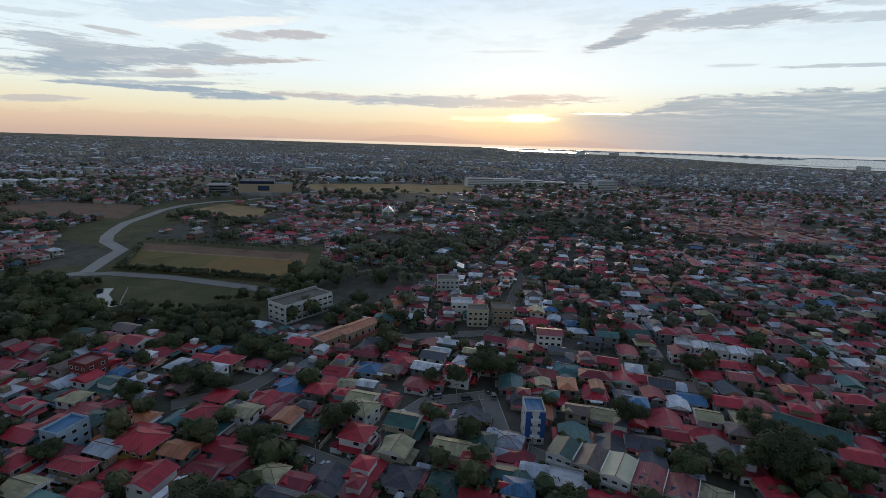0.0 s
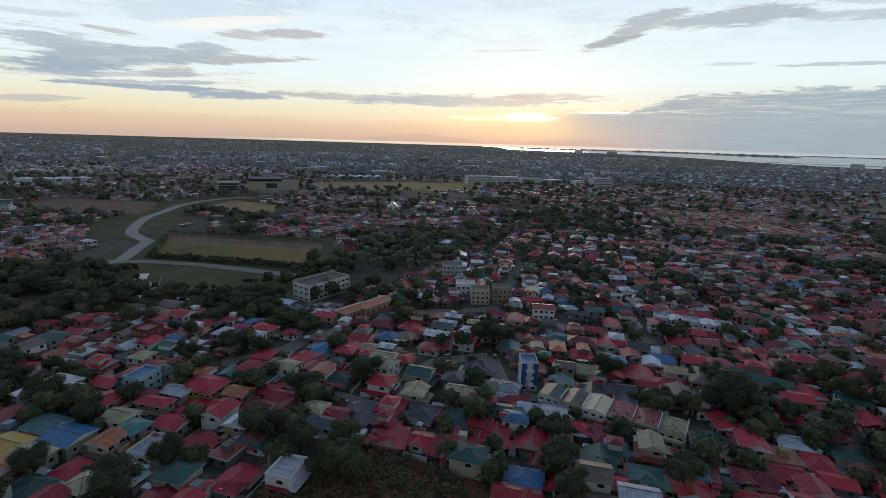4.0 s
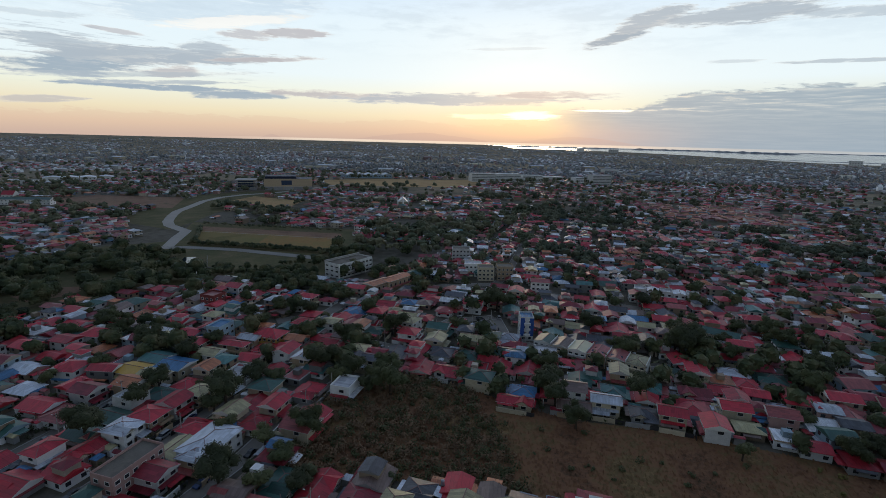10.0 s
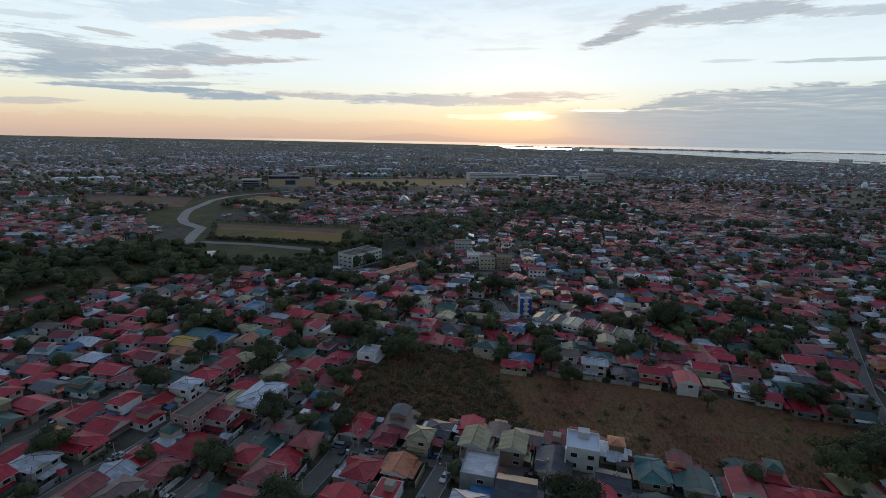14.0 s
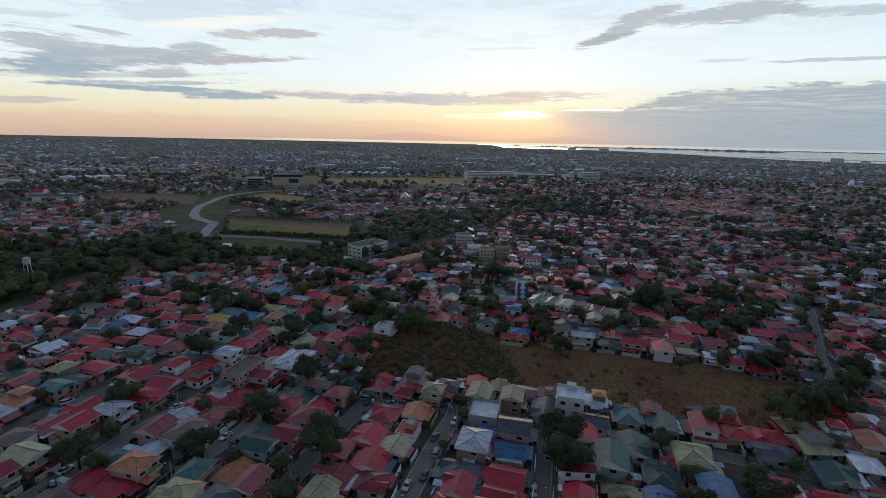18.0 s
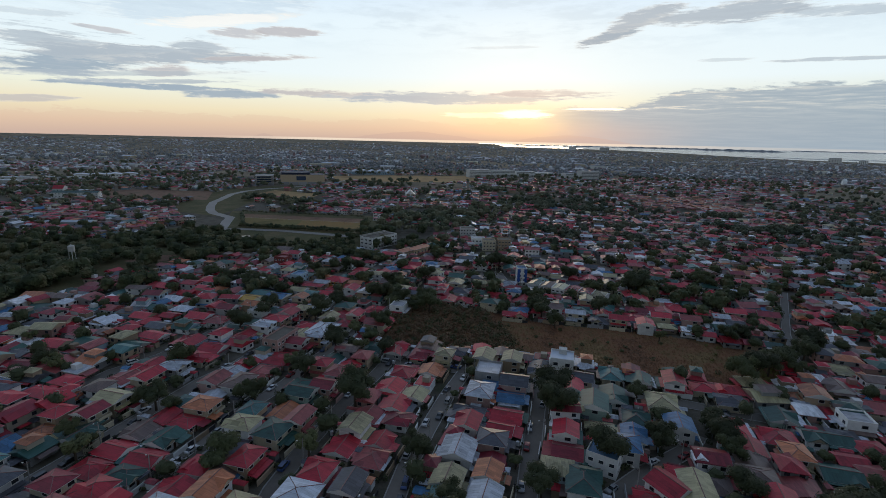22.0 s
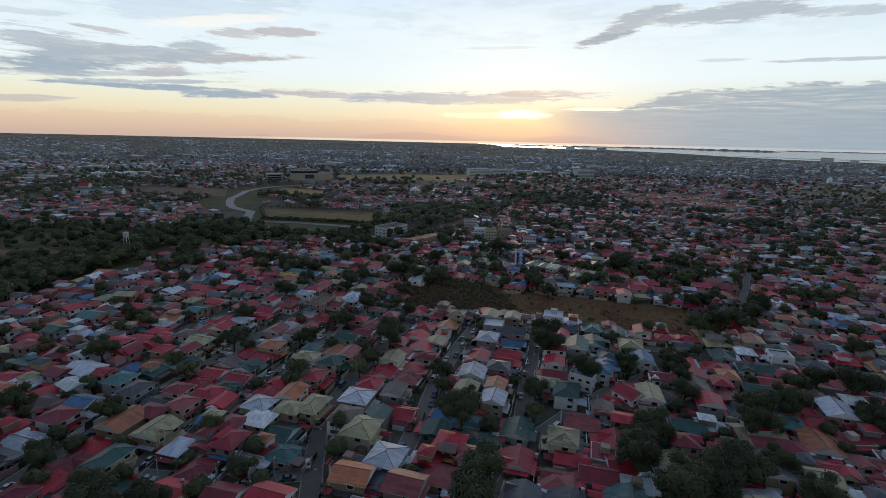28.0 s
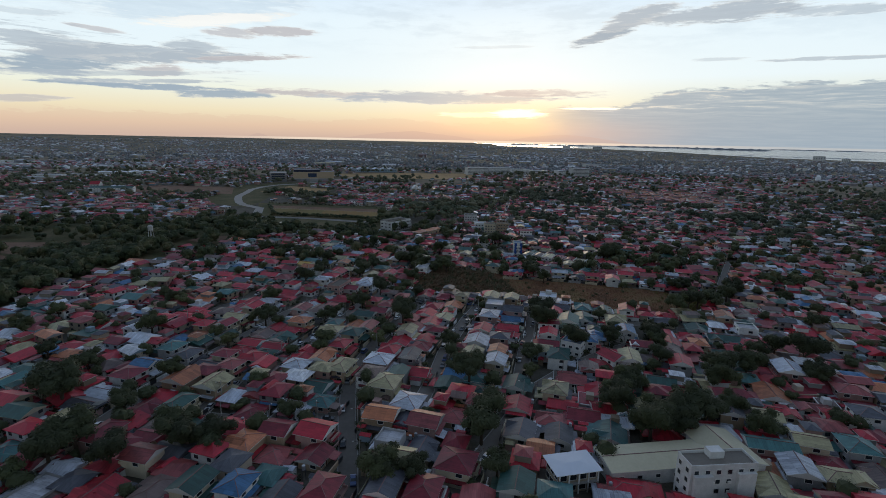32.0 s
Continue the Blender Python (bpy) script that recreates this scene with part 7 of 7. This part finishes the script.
building("shop_house", "white three-storey building with a stained roof deck", "building", -29, 552, 8, 14, 12, 9.0, "white", "deck", floors=3, cols=5, side_cols=3)
for k in range(5):
    x_, y_ = 93 + k * 7.4, 476.5 - k * 1.7
    b = building("row_house", "white two-storey row house with a pale roof", "house", x_, y_, -12.5, 7.0, 9, 5.8, "white", "L" if k % 2 else "W", "gable" if k % 2 else "flat", floors=2, cols=2, side_cols=2, rise=0.9, over=0.2)
    slab(b, "balcony", -2.6, -5.6, 2.7, 2.6, -4.53, 3.6, "wall_white")
building("house", "white two-storey house with a bright blue roof", "house", 37.5, 206, -25, 9, 8, 5.6, "white", "B", "flat", floors=2, cols=3, side_cols=2)
building("house", "white house with a steep red gable roof", "house", 52, 194, 35, 8, 9, 5.0, "white", "R", "gable", floors=2, cols=2, side_cols=2, rise=2.0)

# market stalls by the office building
r5 = random.Random(3)
for k in range(30):
    sx_, sy_ = -104 + r5.uniform(-16, 26), 462 + r5.uniform(-13, 5)
    if abs((sx_ + 70) * 0.88 - (sy_ - 457) * 0.47) < 9:
        continue
    s_ = new("market_stall")
    s_.matrix_basis = pose(sx_, sy_, 0, 0, 0, 61.8 + r5.uniform(-8, 8))
    code = r5.choice("PRLNKTW")
    piece("roof", slope_mesh(half(r5.uniform(3, 6)), half(r5.uniform(2.5, 4)), 0.5, "roof"), s_, pose(0, 1.5, 2.3), mat="roof_" + code)
    g = Geo()
    g.box(-1.3, -0.9, 0, 1.3, 1.2, 2.3)
    piece("booth", g.mesh("booth", ["wall_grey"]), s_)
    tagged(s_, "low market stall with a " + ROOF_WORD[code].replace(" flat", "") + " tin roof", "stall", group="market stalls")


# ---- water tanks beside houses ----
surface("tank_steel", (0.42, 0.43, 0.45), rough=0.3, spread=0.08, metal=0.6)
tank_geo, stand_geo = Geo(), Geo()
tank_geo.cone(0, 0, 3.0, 4.3, 0.5, 0.5, 12)
tank_geo.cone(0, 0, 4.3, 4.55, 0.52, 0.12, 12)
for i_, j_ in ((-1, -1), (1, -1), (1, 1), (-1, 1)):
    stand_geo.bar((i_ * 0.5, j_ * 0.5, 0), (i_ * 0.42, j_ * 0.42, 2.95), 0.05)
stand_geo.box(-0.6, -0.6, 2.88, 0.6, 0.6, 3.0)
TANK, STAND = tank_geo.mesh("tank", ["tank_steel"]), stand_geo.mesh("stand", ["gate_metal"])
r4 = random.Random(61)
for lx, ly, code in LOTS:
    if ly < 300 and r4.random() < 0.2:
        a_ = r4.uniform(0, 6.283)
        x_, y_ = lx + 6.6 * math.cos(a_), ly + 6.6 * math.sin(a_)
        if road_gap(x_, y_) > 0.8:
            t_ = new("water_tank")
            t_.matrix_basis = pose(x_, y_, 0, 0, 0, r4.uniform(0, 90))
            piece("tank", TANK, t_)
            piece("stand", STAND, t_)
            tagged(t_, "steel water tank on a slim stand beside a house", "water tank", group="water tanks")
